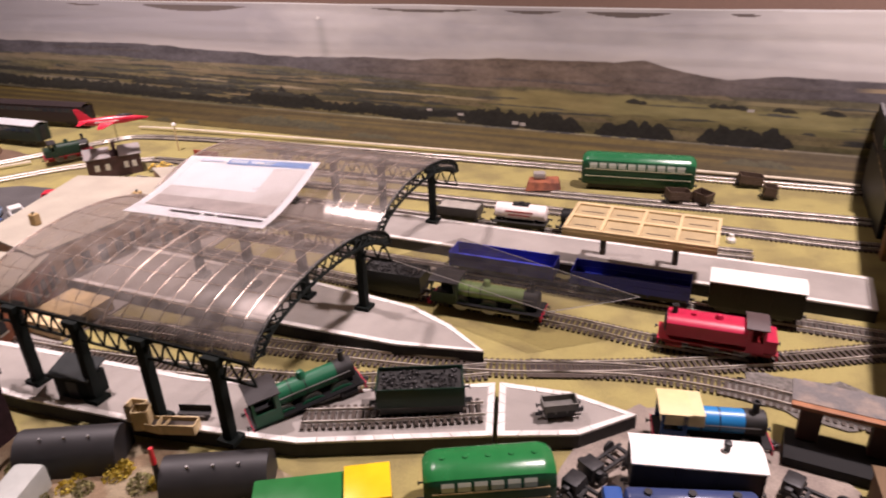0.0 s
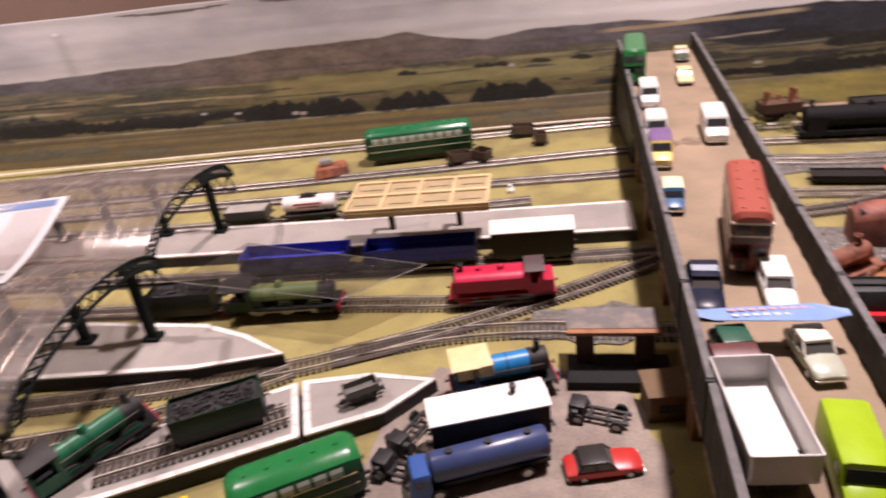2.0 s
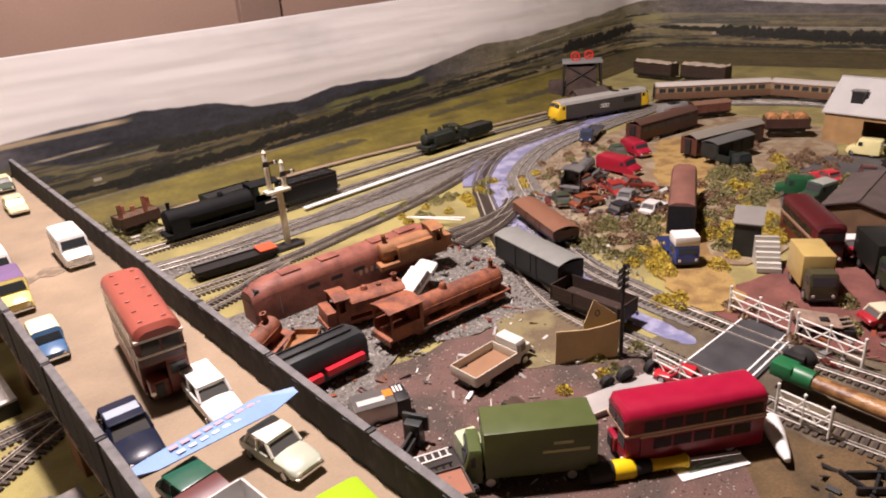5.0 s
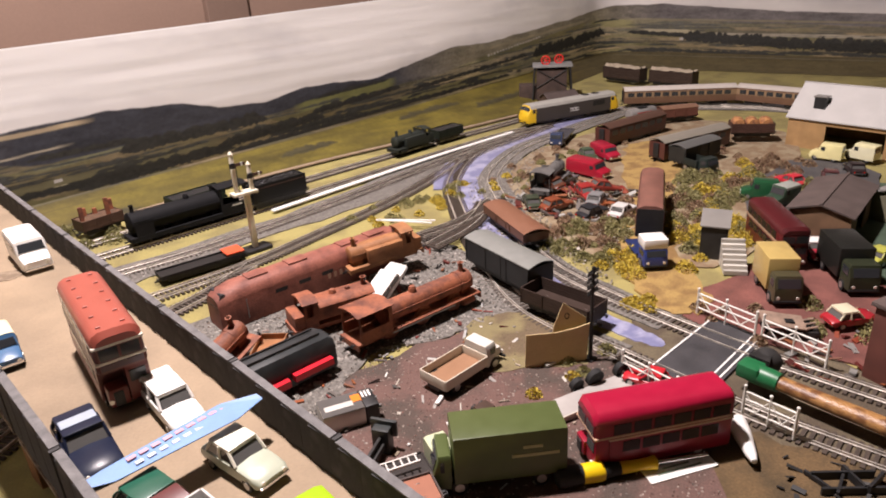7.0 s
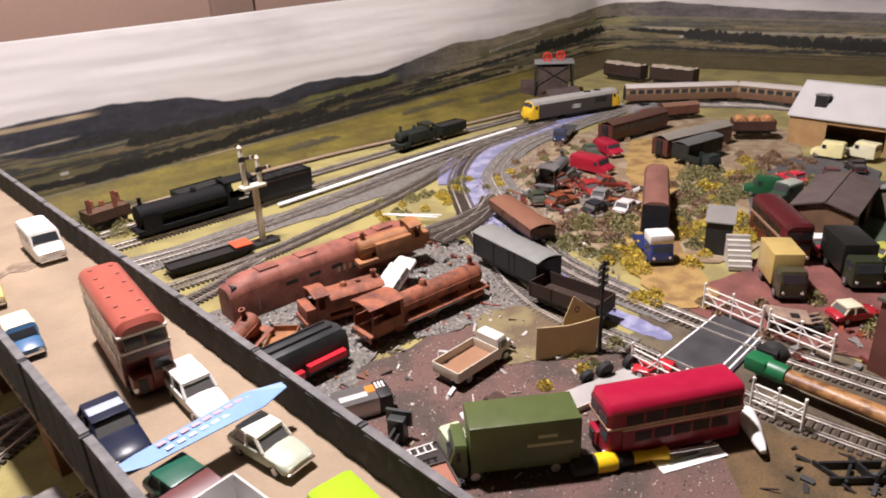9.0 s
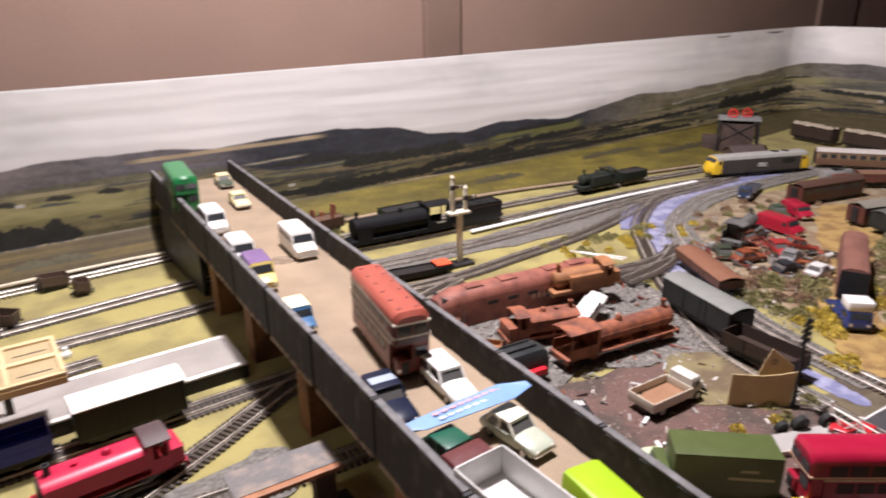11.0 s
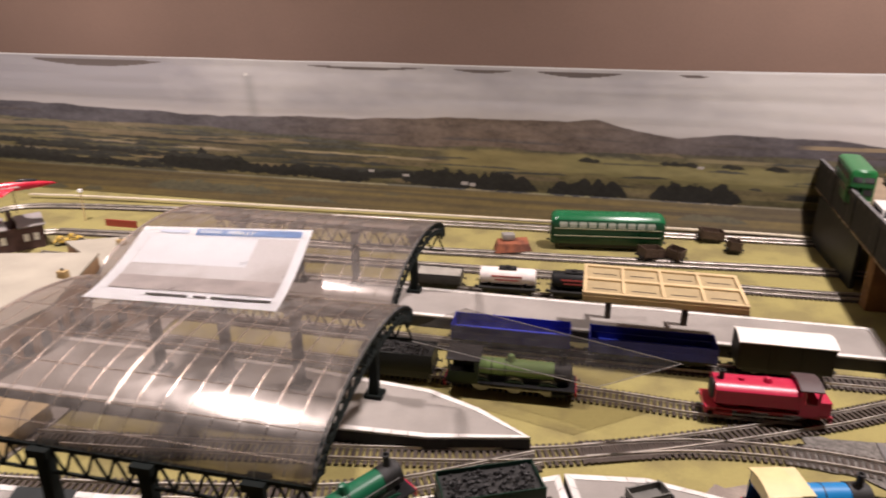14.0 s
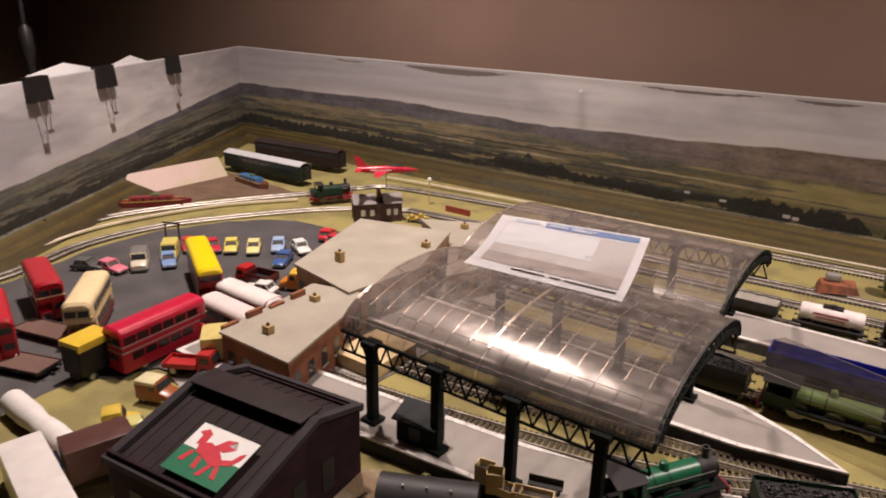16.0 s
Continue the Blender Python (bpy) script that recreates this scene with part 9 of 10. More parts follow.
for x, y, a, L, H in ((-0.204, 0.494, 12, 0.008, 0.016), (-0.190, 0.487, 25, 0.007, 0.020), (-0.157, 0.494, 18, 0.017, 0.010), (-0.176, 0.489, 5, 0.009, 0.008)):
    e = thing("packing_crate", at(x, y, 0.016, a), "cream wooden crate standing on the platform", "crate", "platform crates")
    for s in (-1, 1):
        part("side", boxes((-L, L, s * 0.006 - 0.0006, s * 0.006 + 0.0006, 0, H)), M_CRATE, e, smooth=False)
        part("end", boxes((s * L - 0.0006, s * L + 0.0006, -0.0053, 0.0053, 0, H)), M_CRATE, e, smooth=False)
    part("bottom", boxes((-L + 0.0007, L - 0.0007, -0.0053, 0.0053, 0, H * 0.6)), M_SLEEPER, e, smooth=False)
bn = thing("bench", at(-0.155, 0.512, 0.016, 18), "dark platform bench behind the crates", "bench")
part("seat", boxes((-0.015, 0.015, -0.003, 0.003, 0.005, 0.0062)), M_SOOT, bn, smooth=False)
part("backrest", boxes((-0.015, 0.015, 0.003, 0.0038, 0.006, 0.012)), M_SOOT, bn, smooth=False)
for x in (-0.012, 0.012):
    part("leg", boxes((x - 0.001, x + 0.001, -0.003, 0.003, 0, 0.005)), M_SOOT, bn, smooth=False)
wagon(at(0.148, 0.630, 0.010, 29), "tiny grey wagon body on the platform end", (0.14, 0.135, 0.12), "open", L=0.030, W=0.014, H=0.024, planks=1, wheels=False)

# ---- derailed engine and front rows ----
steam(at(-0.072, 0.568, 0.006, 52, 0, -5), "bright green engine derailed across the platform", (0.008, 0.085, 0.042), (0.010, 0.12, 0.055), L=0.106, wheel_r=0.0095)
tender(at(0.030, 0.597, 0.014, 24), "dark green tender heaped with coal on the platform", (0.008, 0.028, 0.018), L=0.080)
track([(-0.06, 0.545), (0.02, 0.580), (0.085, 0.612)], "loose track length lying on the platform", 0.0165)
railcar(at(0.118, 0.530, -0.003, 27), "bright green railbus with thin cream lining", (0.010, 0.045, 0.022), (0.014, 0.17, 0.045), (0.36, 0.27, 0.14), L=0.100, W=0.040, H=0.050, panes=6, name="railbus")
bv = wagon(at(0.262, 0.592, 0, 14), "black brake van with white roof and chimney", (0.020, 0.018, 0.018), "van", L=0.094, W=0.032, H=0.043, roof=(0.82, 0.80, 0.76), name="brake_van")
part("chimney", lathe(bmesh.new(), [(0.0024, 0.0475), (0.0024, 0.0525), (0.0032, 0.053), (0.0030, 0.0555), (0.0005, 0.0565)], 10, Matrix.Translation((0.022, 0.001, 0))), M_BLACK, bv)
lorry(at(0.255, 0.555, 0, 198), (0.03, 0.09, 0.30), (0.045, 0.065, 0.16), "blue road tanker with a bright blue cab", L=0.112, W=0.030, body="tank", cab_len=0.017, name="tanker_lorry")
bl = steam(at(0.271, 0.653, 0, 14), "bright blue engine with a pale yellow cab", (0.02, 0.09, 0.30), (0.015, 0.20, 0.48), L=0.092, wheel_r=0.0068, dome=False, cab_roof=(0.70, 0.58, 0.30), wheels=2, boiler_r=0.0105)
part("cab_cover", boxes((-0.043, -0.009, -0.0165, 0.0165, 0.0345, 0.0465), bevel=0.0012), paint((0.70, 0.60, 0.34)), bl, "pale yellow cab cover")
car(at(0.349, 0.561, 0, 9), (0.50, 0.035, 0.03), "red saloon with a black vinyl roof", roof=(0.03, 0.028, 0.026), L=0.058, W=0.024)


def chassis(m, label, L=0.050):
    e = thing("bare_chassis", m, label, "chassis", "bare chassis")
    for s in (-1, 1):
        part("frame_rail", boxes((-L / 2, L / 2, s * 0.006 - 0.0012, s * 0.006 + 0.0012, 0.005, 0.008), bevel=0.0003), M_BLACK, e)
    for k in range(4):
        x = -L / 2 + 0.004 + k * (L - 0.008) / 3
        part("cross_member", boxes((x - 0.0015, x + 0.0015, -0.0048, 0.0048, 0.0052, 0.0074)), M_BLACK, e, smooth=False)
    part("gearbox", boxes((-L / 2, -L / 2 + 0.014, -0.008, 0.008, 0.003, 0.017), (-L / 2 + 0.003, -L / 2 + 0.009, -0.012, 0.012, 0.010, 0.014), bevel=0.0015), M_BLACK, e)
    for x in (-L * 0.32, L * 0.32):
        for s in (-1, 1):
            t, r = bmesh.new(), bmesh.new()
            wheel(t, r, x, s * 0.012, 0.0055, 0.0025)
            w = part("wheel", t, M_TYRE, e)
            part("rim", r, M_WHEEL, w)
    return e


chassis(at(0.352, 0.616, 0, -18), "black bare lorry chassis without a body")
chassis(at(0.196, 0.597, 0.002, 60), "black bare chassis with gear housing")
chassis(at(0.192, 0.556, 0.001, -20), "black bare chassis lying by the tanker", 0.044)
# shelter over the siding, on a dark platform
sh = thing("loading_shelter", at(0.372, 0.690, 0, -3), "weathered wooden loading shelter on posts", "shelter")
# dark platform painted near black to hold the shelter's shade as well
part("deck", boxes((-0.042, 0.048, -0.040, 0.000, 0, 0.010), bevel=0.0006), mat("shaded_dark_deck", (0.008, 0.008, 0.008), 0.9, 0, 0.3, 60), sh)
part("roof_board", boxes((-0.042, 0.040, -0.010, 0.022, 0.0445, 0.0465), bevel=0.0004), mat("weathered_roof_boards", (0.15, 0.14, 0.135), 0.85, 0, 0.3, 60, 0.4, 400, second=(0.24, 0.20, 0.17)), sh)
part("fascia", boxes((-0.042, 0.040, -0.0165, -0.0102, 0.0425, 0.0462), bevel=0.0006), mat("copper_brown_timber", (0.30, 0.13, 0.06), 0.6, 0, 0.25, 50, 0.2), sh, "copper-brown fascia board")
for x in (-0.026, 0.026):
    part("pier", boxes((x - 0.008, x + 0.008, -0.014, -0.004, 0.012, 0.044)), mat("brown_pier_card", (0.085, 0.050, 0.038), 0.8), sh, smooth=False)
hb = thing("brick_hut", at(0.408, 0.628, 0, 5), "small tan brick hut beside the bridge", "hut")
part("shell", boxes((-0.018, 0.020, -0.016, 0.016, 0, 0.026), bevel=0.0006), mat("tan_brick_card", (0.13, 0.075, 0.036), 0.8, 0, 0.2, 80, 0.2), hb)
part("roof", boxes((-0.020, 0.022, -0.018, 0.018, 0.0262, 0.0285), bevel=0.0006), mat("tan_roof_card", (0.16, 0.10, 0.05), 0.8), hb)
part("window", boxes((-0.010, 0.008, -0.0166, -0.0158, 0.010, 0.018)), M_WINDOW, hb, smooth=False)
patch("ground", [(0.16, 0.56), (0.18, 0.64), (0.22, 0.69), (0.30, 0.69), (0.37, 0.65), (0.40, 0.55), (0.36, 0.50), (0.25, 0.50), (0.17, 0.50)], mat("grey_mud", (0.235, 0.195, 0.165), 0.95, 0, 0.3, 25, 0.5, 500, second=(0.31, 0.26, 0.215)), "grey muddy ground beneath the lorries", 0.0016, seed=31)
patch("ground", [(0.28, 0.735), (0.29, 0.765), (0.34, 0.785), (0.40, 0.78), (0.41, 0.73), (0.34, 0.72)], M_GRAVEL, "grey gravel beside the shelter", 0.0017, seed=32)
# two black half-round tanks, a red marker post, a yellow box on green at the board's front
for x, y in ((-0.228, 0.443), (-0.088, 0.463)):
    e = thing("black_tank_body", at(x, y, 0, 27), "matt black half-round tank body lying down", "tank", "black tank bodies")
    bm = bmesh.new()
    n = 12
    arcp = [(-0.021 * math.cos(math.pi * k / n), 0.010 + 0.024 * math.sin(math.pi * k / n)) for k in range(n + 1)]
    loft(bm, [[(x2, -0.021, 0.0), *[(x2, p, q) for p, q in arcp], (x2, 0.021, 0.0)] for x2 in (-0.042, 0.042)])
    part("shell", bm, mat("matt_black_shell", (0.022, 0.021, 0.022), 0.55, 0, 0.2, 40), e)
    for k in range(3):
        part("rivet", tube(bmesh.new(), (-0.020 + k * 0.02, -0.008, 0.0325), (-0.020 + k * 0.02, -0.008, 0.0345), 0.0012, seg=8), M_WHEEL, e)
rp = thing("marker_post", at(-0.130, 0.440), "black marker post with a red top", "post")
part("post", tube(bmesh.new(), (0, 0, 0), (0.001, 0, 0.034), 0.0022, seg=8), M_BLACK, rp)
part("red_top", tube(bmesh.new(), (0.001, 0, 0.0342), (0.0015, 0, 0.050), 0.0024, 0.0018, seg=8), paint((0.62, 0.03, 0.04)), rp)
gl = lorry(at(0.018, 0.455, 0, 30), (0.70, 0.46, 0.01), (0.012, 0.16, 0.035), "green box lorry with a yellow front body", L=0.100, W=0.034, H=0.046, body="box", cab_len=0.030)
part("cover", boxes((0.016, 0.050, -0.0175, 0.0175, 0.040, 0.050), bevel=0.001), paint((0.85, 0.55, 0.01)), gl, "bright yellow cover")
van(at(0.170, 0.488, 0, 20), (0.02, 0.20, 0.42), "small bright blue van at the front", L=0.044, W=0.022, H=0.024)
van(at(-0.222, 0.380, 0, -70), (0.45, 0.47, 0.44), "pale grey van at the board's front", L=0.060, W=0.026, H=0.028)
scrub(zone(10, -0.26, -0.10, 0.40, 0.46, 0.006, 0.012), M_YELLOWFOL, "yellow flowering tufts by the tanks", 41)
scrub(zone(16, -0.30, 0.0, 0.38, 0.47, 0.006, 0.012), M_OLIVEFOL, "olive tufts by the tanks", 42)
patch("ground", [(-0.30, 0.36), (-0.30, 0.46), (-0.12, 0.485), (0.05, 0.50), (0.08, 0.46), (-0.05, 0.40)], M_SCRUBSOIL, "brown weedy soil before the platform", 0.0014, seed=33)
# wreckage on the back tracks
rw = thing("overturned_body", at(-0.026, 1.200, 0.004, 20), "rust-red overturned wagon body on the track", "wreck")
part("underside", loft(bmesh.new(), [[(-0.030, -0.016, 0), (0.028, -0.018, 0.002), (0.030, 0.014, 0.002), (-0.026, 0.016, 0)], [(-0.026, -0.012, 0.014), (0.024, -0.014, 0.012), (0.026, 0.010, 0.016), (-0.022, 0.012, 0.015)]]), M_RUST, rw, smooth=False)
part("grey_lump", boxes((-0.016, 0.004, -0.004, 0.012, 0.0155, 0.026), bevel=0.003), paint((0.30, 0.28, 0.26)), rw)
for x, y, a, L in ((0.185, 1.208, 28, 0.034), (0.222, 1.214, -30, 0.024), (0.287, 1.315, 10, 0.036), (0.316, 1.270, 4, 0.018)):
    wagon(at(x, y, -0.008, a, 0, 6), "brown broken wagon body beside the track", (0.085, 0.055, 0.038), "open", L=L, W=0.022, H=0.030, planks=2, wheels=False, group="broken wagon bodies")
tagged(link("lamp_fitting", lathe(bmesh.new(), [(0.006, 0), (0.006, 0.004), (0.003, 0.008), (0.003, 0.011), (0.0005, 0.012)], 12), M_WHITECARD, m=at(0.271, 1.085, 0.001)), "small white plastic lamp fitting lying on grass", "fitting")
# black panels added under the bridge's far end to stand for its deep shade
part("abutment", boxes((0.452, 0.458, 1.16, 1.352, 0, DECK - 0.021)), M_BLACK, bridge, smooth=False)
part("abutment", boxes((0.578, 0.584, 1.16, 1.352, 0, DECK - 0.021)), M_BLACK, bridge, smooth=False)

# ---- station buildings ----
M_FLATROOF = mat("stone_card_roof", (0.36, 0.325, 0.26), 0.85, 0, 0.12, 18, 0.25, 500)
M_STATWALL = mat("sandstone_card_wall", (0.34, 0.21, 0.115), 0.8, 0, 0.2, 60, 0.25, 400)
M_BRICK = mat("red_brick_card", (0.22, 0.080, 0.040), 0.85, 0, 0.25, 70, 0.3, 500)


def flat_building(name, label, corners, H, wall, roof, chimneys=(), arches=4):
    e = thing(name, at(0, 0), label, "station building", "station buildings")
    n = len(corners)
    c = Vector((sum(p[0] for p in corners), sum(p[1] for p in corners))) / n
    for i in range(n):
        a, b = Vector(corners[i]), Vector(corners[(i + 1) % n])
        inn = lambda p: tuple(p + (c - p).normalized() * 0.004)
        part("wall", prism(bmesh.new(), [tuple(a), tuple(b), inn(b), inn(a)], 0.0, H), wall, e, smooth=False)
        d = (b - a).normalized()
        nrm = Vector((d.y, -d.x))
        nrm = nrm if nrm.dot(c - a) < 0 else -nrm
        for k in range(arches):
            p = a + (b - a) * ((k + 0.5) / arches)
            w = d * min(0.006, (b - a).length / arches * 0.3)
            part("window", prism(bmesh.new(), [tuple(p - w), tuple(p + w), tuple(p + w + nrm * 0.0006), tuple(p - w + nrm * 0.0006)], H * 0.30, H * 0.68), M_WINDOW, e, smooth=False)
            part("sill", prism(bmesh.new(), [tuple(p - w * 1.2), tuple(p + w * 1.2), tuple(p + w * 1.2 + nrm * 0.0016), tuple(p - w * 1.2 + nrm * 0.0016)], H * 0.26, H * 0.295), roof, e, smooth=False)
    grow = lambda k: [tuple(Vector(p) + (Vector(p) - c).normalized() * k) for p in corners]
    part("roof_slab", prism(bmesh.new(), grow(0.003), H + 0.0002, H + 0.003), roof, e, "flat stone-coloured roof", smooth=False)
    for x, y, h in chimneys:
        ch = part("chimney", boxes((x - 0.0055, x + 0.0055, y - 0.0045, y + 0.0045, H + 0.003, H + h), bevel=0.0005), mat("buff_chimney", (0.42, 0.29, 0.13), 0.8), e, "buff chimney stack")
        part("chimney_pot", tube(bmesh.new(), (x, y, H + h), (x, y, H + h + 0.003), 0.002, 0.0016, seg=8), M_BLACK, ch)
    return e


flat_building("station_building", "stone-coloured flat-roofed station building with chimneys", [(-0.630, 0.665), (-0.505, 0.640), (-0.490, 0.76), (-0.545, 0.91), (-0.70, 0.872)], 0.060, M_STATWALL, M_FLATROOF, [(-0.588, 0.708, 0.018), (-0.530, 0.83, 0.012)], 5)
brick_station = flat_building("station_building", "brick-fronted flat-roofed station building", [(-0.545, 0.478), (-0.436, 0.478), (-0.470, 0.590), (-0.498, 0.650), (-0.565, 0.634)], 0.056, M_BRICK, M_FLATROOF, [(-0.502, 0.508, 0.012), (-0.525, 0.60, 0.010)], 4)
flat_building("station_building", "low stone-coloured platform building", [(-0.545, 0.916), (-0.47, 0.80), (-0.445, 0.86), (-0.445, 1.02), (-0.55, 1.04), (-0.66, 0.985)], 0.040, M_STATWALL, M_FLATROOF, [(-0.57, 0.99, 0.012)], 3)
# stepped parapet blocks of the brick building
for k in range(4):
    x = -0.548 - 0.0015
    part("parapet_block", boxes((x - 0.003, x + 0.002, 0.482 + k * 0.034, 0.504 + k * 0.034, 0.0, 0.062 + 0.004 * (k % 2)), bevel=0.0006), M_BRICK, brick_station, smooth=False)
patch("pavement", [(-0.60, 0.44), (-0.61, 0.66), (-0.72, 0.90), (-0.66, 1.05), (-0.44, 1.05), (-0.42, 0.44)], M_STONE, "grey stone station forecourt", 0.0020, seed=51)
bm = boxes((-0.47, -0.405, 0.575, 0.650, 0.002, 0.018), bevel=0.0006)
tagged(link("wooden_ramp", bm, M_CRATE), "pale wooden ramp block beside the tracks", "ramp")

# dark engine shed with a small flag card
es = thing("engine_shed", at(-0.368, 0.365, 0, 7), "black-brown engine shed with a flag on its roof", "engine shed")
M_SHEDWALL = mat("dark_brown_brick_shed", (0.026, 0.013, 0.015), 0.8, 0, 0.3, 80, 0.3, 500)
M_SHEDROOF = mat("dark_brown_roof_sheet", (0.030, 0.022, 0.022), 0.6, 0, 0.15, 50, 0.1)
M_COPING = mat("grey_coping", (0.045, 0.038, 0.042), 0.8, 0, 0.15, 60)
for m in (M_SHEDROOF, M_COPING, M_SHEDWALL):
    m.node_tree.nodes["Principled BSDF"].inputs["Specular IOR Level"].default_value = 0.15
for y0, y1 in ((-0.076, -0.073), (0.073, 0.076)):
    part("long_wall", boxes((-0.068, 0.068, y0, y1, 0, 0.070)), M_SHEDWALL, es, smooth=False)
for s in (-1, 1):
    bm = bmesh.new()
    outline = [(-0.073, 0), (0.073, 0), (0.073, 0.068), (0.020, 0.086), (-0.073, 0.062)]
    a, b = [bm.verts.new((s * 0.068, y, z)) for y, z in outline], [bm.verts.new((s * 0.064, y, z)) for y, z in outline]
    for i in range(5):
        bm.faces.new((a[i], a[(i + 1) % 5], b[(i + 1) % 5], b[i]))
    bm.faces.new(a), bm.faces.new(b)
    part("gable", bm, M_SHEDWALL, es, smooth=False)
    for p, q in (((-0.076, 0.062), (0.020, 0.087)), ((0.020, 0.087), (0.076, 0.069))):
        bm = bmesh.new()
        loft(bm, [[(s * 0.070, y, z - 0.001), (s * 0.062, y, z - 0.001), (s * 0.062, y, z + 0.004), (s * 0.070, y, z + 0.004)] for y, z in (p, q)])
        part("coping", bm, M_COPING, es, smooth=False)
for p, q in (((-0.078, 0.0605), (0.019, 0.0845)), ((0.021, 0.0845), (0.076, 0.0665))):
    bm = bmesh.new()
    loft(bm, [[(x, p[0], p[1] - 0.002), (x, q[0], q[1] - 0.002), (x, q[0], q[1]), (x, p[0], p[1])] for x in (-0.0625, 0.0625)])
    part("roof_slope", bm, M_SHEDROOF, es, smooth=False)
    for k in range(9):
        x = -0.054 + k * 0.0135
        bm = bmesh.new()
        loft(bm, [[(x - 0.0004, y, z), (x + 0.0004, y, z), (x + 0.0004, y, z + 0.0007), (x - 0.0004, y, z + 0.0007)] for y, z in (p, q)])
        part("roof_seam", bm, M_SHEDROOF, es, smooth=False)
part("ridge_vent", boxes((-0.062, 0.062, 0.012, 0.028, 0.083, 0.090), (-0.062, 0.062, 0.006, 0.034, 0.0901, 0.092), bevel=0.0006), M_SHEDROOF, es)
part("eaves_coping", boxes((-0.070, 0.070, -0.080, -0.0755, 0.060, 0.066)), M_COPING, es, smooth=False)
part("eaves_coping", boxes((-0.070, 0.070, 0.0755, 0.080, 0.066, 0.072)), M_COPING, es, smooth=False)
for k in range(5):
    part("sawtooth_block", boxes((-0.080, -0.0702, -0.070 + k * 0.028, -0.050 + k * 0.028, 0, 0.058 + k * 0.005), bevel=0.0005), M_COPING, es)
for k in range(3):
    part("arched_window", boxes((-0.045 + k * 0.036, -0.030 + k * 0.036, -0.0768, -0.0758, 0.015, 0.042)), M_BLACK, es, smooth=False)
for k in range(3):
    part("arched_window", boxes((0.0678, 0.0688, -0.050 + k * 0.036, -0.035 + k * 0.036, 0.015, 0.045)), M_BLACK, es, smooth=False)
# flag: white over green with a red heraldic beast as a plain shape
fl = thing("flag_card", at(-0.348, 0.323, 0.0755, 7, 14), "small flag card, white over green with red emblem", "flag")
part("white_half", boxes((-0.030, 0.030, 0.000, 0.024, 0, 0.0006)), M_WHITECARD, fl, smooth=False)
part("green_half", boxes((-0.030, 0.030, -0.024, 0.000, 0, 0.0006)), paint((0.01, 0.16, 0.075), 0.5), fl, smooth=False)
M_EMB = paint((0.58, 0.03, 0.05), 0.5)


def emblem(outline, name="emblem"):
    bm = bmesh.new()
    prism(bm, outline, 0.0006, 0.0009)
    bmesh.ops.triangulate(bm, faces=[f for f in bm.faces if len(f.verts) > 4])
    part(name, bm, M_EMB, fl, "red emblem piece", smooth=False)


emblem([(-0.018, 0.006), (-0.008, 0.010), (0.004, 0.006), (0.012, 0.000), (0.014, -0.007), (0.006, -0.008), (-0.004, -0.004), (-0.014, -0.002)])
emblem([(-0.020, 0.004), (-0.013, 0.008), (-0.014, 0.017), (-0.020, 0.020), (-0.026, 0.015), (-0.021, 0.013)])
emblem([(-0.004, 0.0075), (0.003, 0.017), (0.012, 0.019), (0.007, 0.013), (0.016, 0.012), (0.008, 0.006), (0.004, 0.006)])
for x, y, dx in ((-0.017, -0.002, -0.004), (-0.007, -0.004, 0.002), (0.007, -0.008, -0.004), (0.013, -0.006, 0.004)):
    emblem([(x - 0.002, y), (x + 0.002, y), (x + dx + 0.003, y - 0.011), (x + dx - 0.002, y - 0.011)])
emblem([(0.012, 0.000), (0.020, 0.003), (0.023, 0.010), (0.027, 0.012), (0.026, 0.005), (0.022, -0.002), (0.014, -0.005)])

# ---- car park ----
patch("road", [(-1.0, 0.18), (-1.025, 0.45), (-1.07, 0.62), (-1.05, 0.76), (-0.965, 0.90), (-0.83, 0.93), (-0.72, 0.86), (-0.64, 0.68), (-0.58, 0.60), (-0.58, 0.46), (-0.63, 0.43), (-0.64, 0.36), (-0.66, 0.18)], M_ASPHALT, "dark tarmac car park", 0.0024, seed=61)
patch("ground", [(-0.665, 0.30), (-0.655, 0.37), (-0.615, 0.405), (-0.56, 0.43), (-0.50, 0.44), (-0.46, 0.36), (-0.50, 0.24), (-0.58, 0.25), (-0.64, 0.27)], M_GRASS, "olive scatter grass bank beside the shed", 0.0040, seed=62)
patch("ground", [(-1.30, 0.50), (-1.22, 0.55), (-1.245, 0.72), (-1.17, 0.93), (-1.08, 1.02), (-1.10, 1.07), (-1.42, 1.07), (-1.42, 0.90)], mat("brown_canal_mud", (0.15, 0.095, 0.060), 0.9, 0, 0.25, 25, 0.4, 500), "brown muddy ground beside the canal boats", 0.0018, seed=63)
L1 = [(-1.03, 0.15), (-1.052, 0.449), (-1.10, 0.606), (-1.085, 0.76), (-0.985, 0.946), (-0.90, 1.05), (-0.80, 1.12)]
L2 = [(-1.15, 0.15), (-1.187, 0.503), (-1.215, 0.72), (-1.135, 0.925), (-1.06, 1.06), (-1.00, 1.18)]
track(L1, "grey rails curving round the car park")
track(L2, "grey rails of the outer curve")
ribbon("trim", [(-1.105, 0.15), (-1.115, 0.46), (-1.162, 0.66), (-1.12, 0.87), (-1.02, 1.03)], 0.008, bpy.data.materials["cream_edging"], "cream edging strip between the tracks", 0.007, "trim")
CP = "vehicles in the car park"
bus(at(-0.648, 0.462, 0.0025, 95), (0.33, 0.010, 0.025), (0.50, 0.012, 0.045), (0.30, 0.26, 0.24), "long dark red double-decker bus by the station", L=0.118, group=CP)
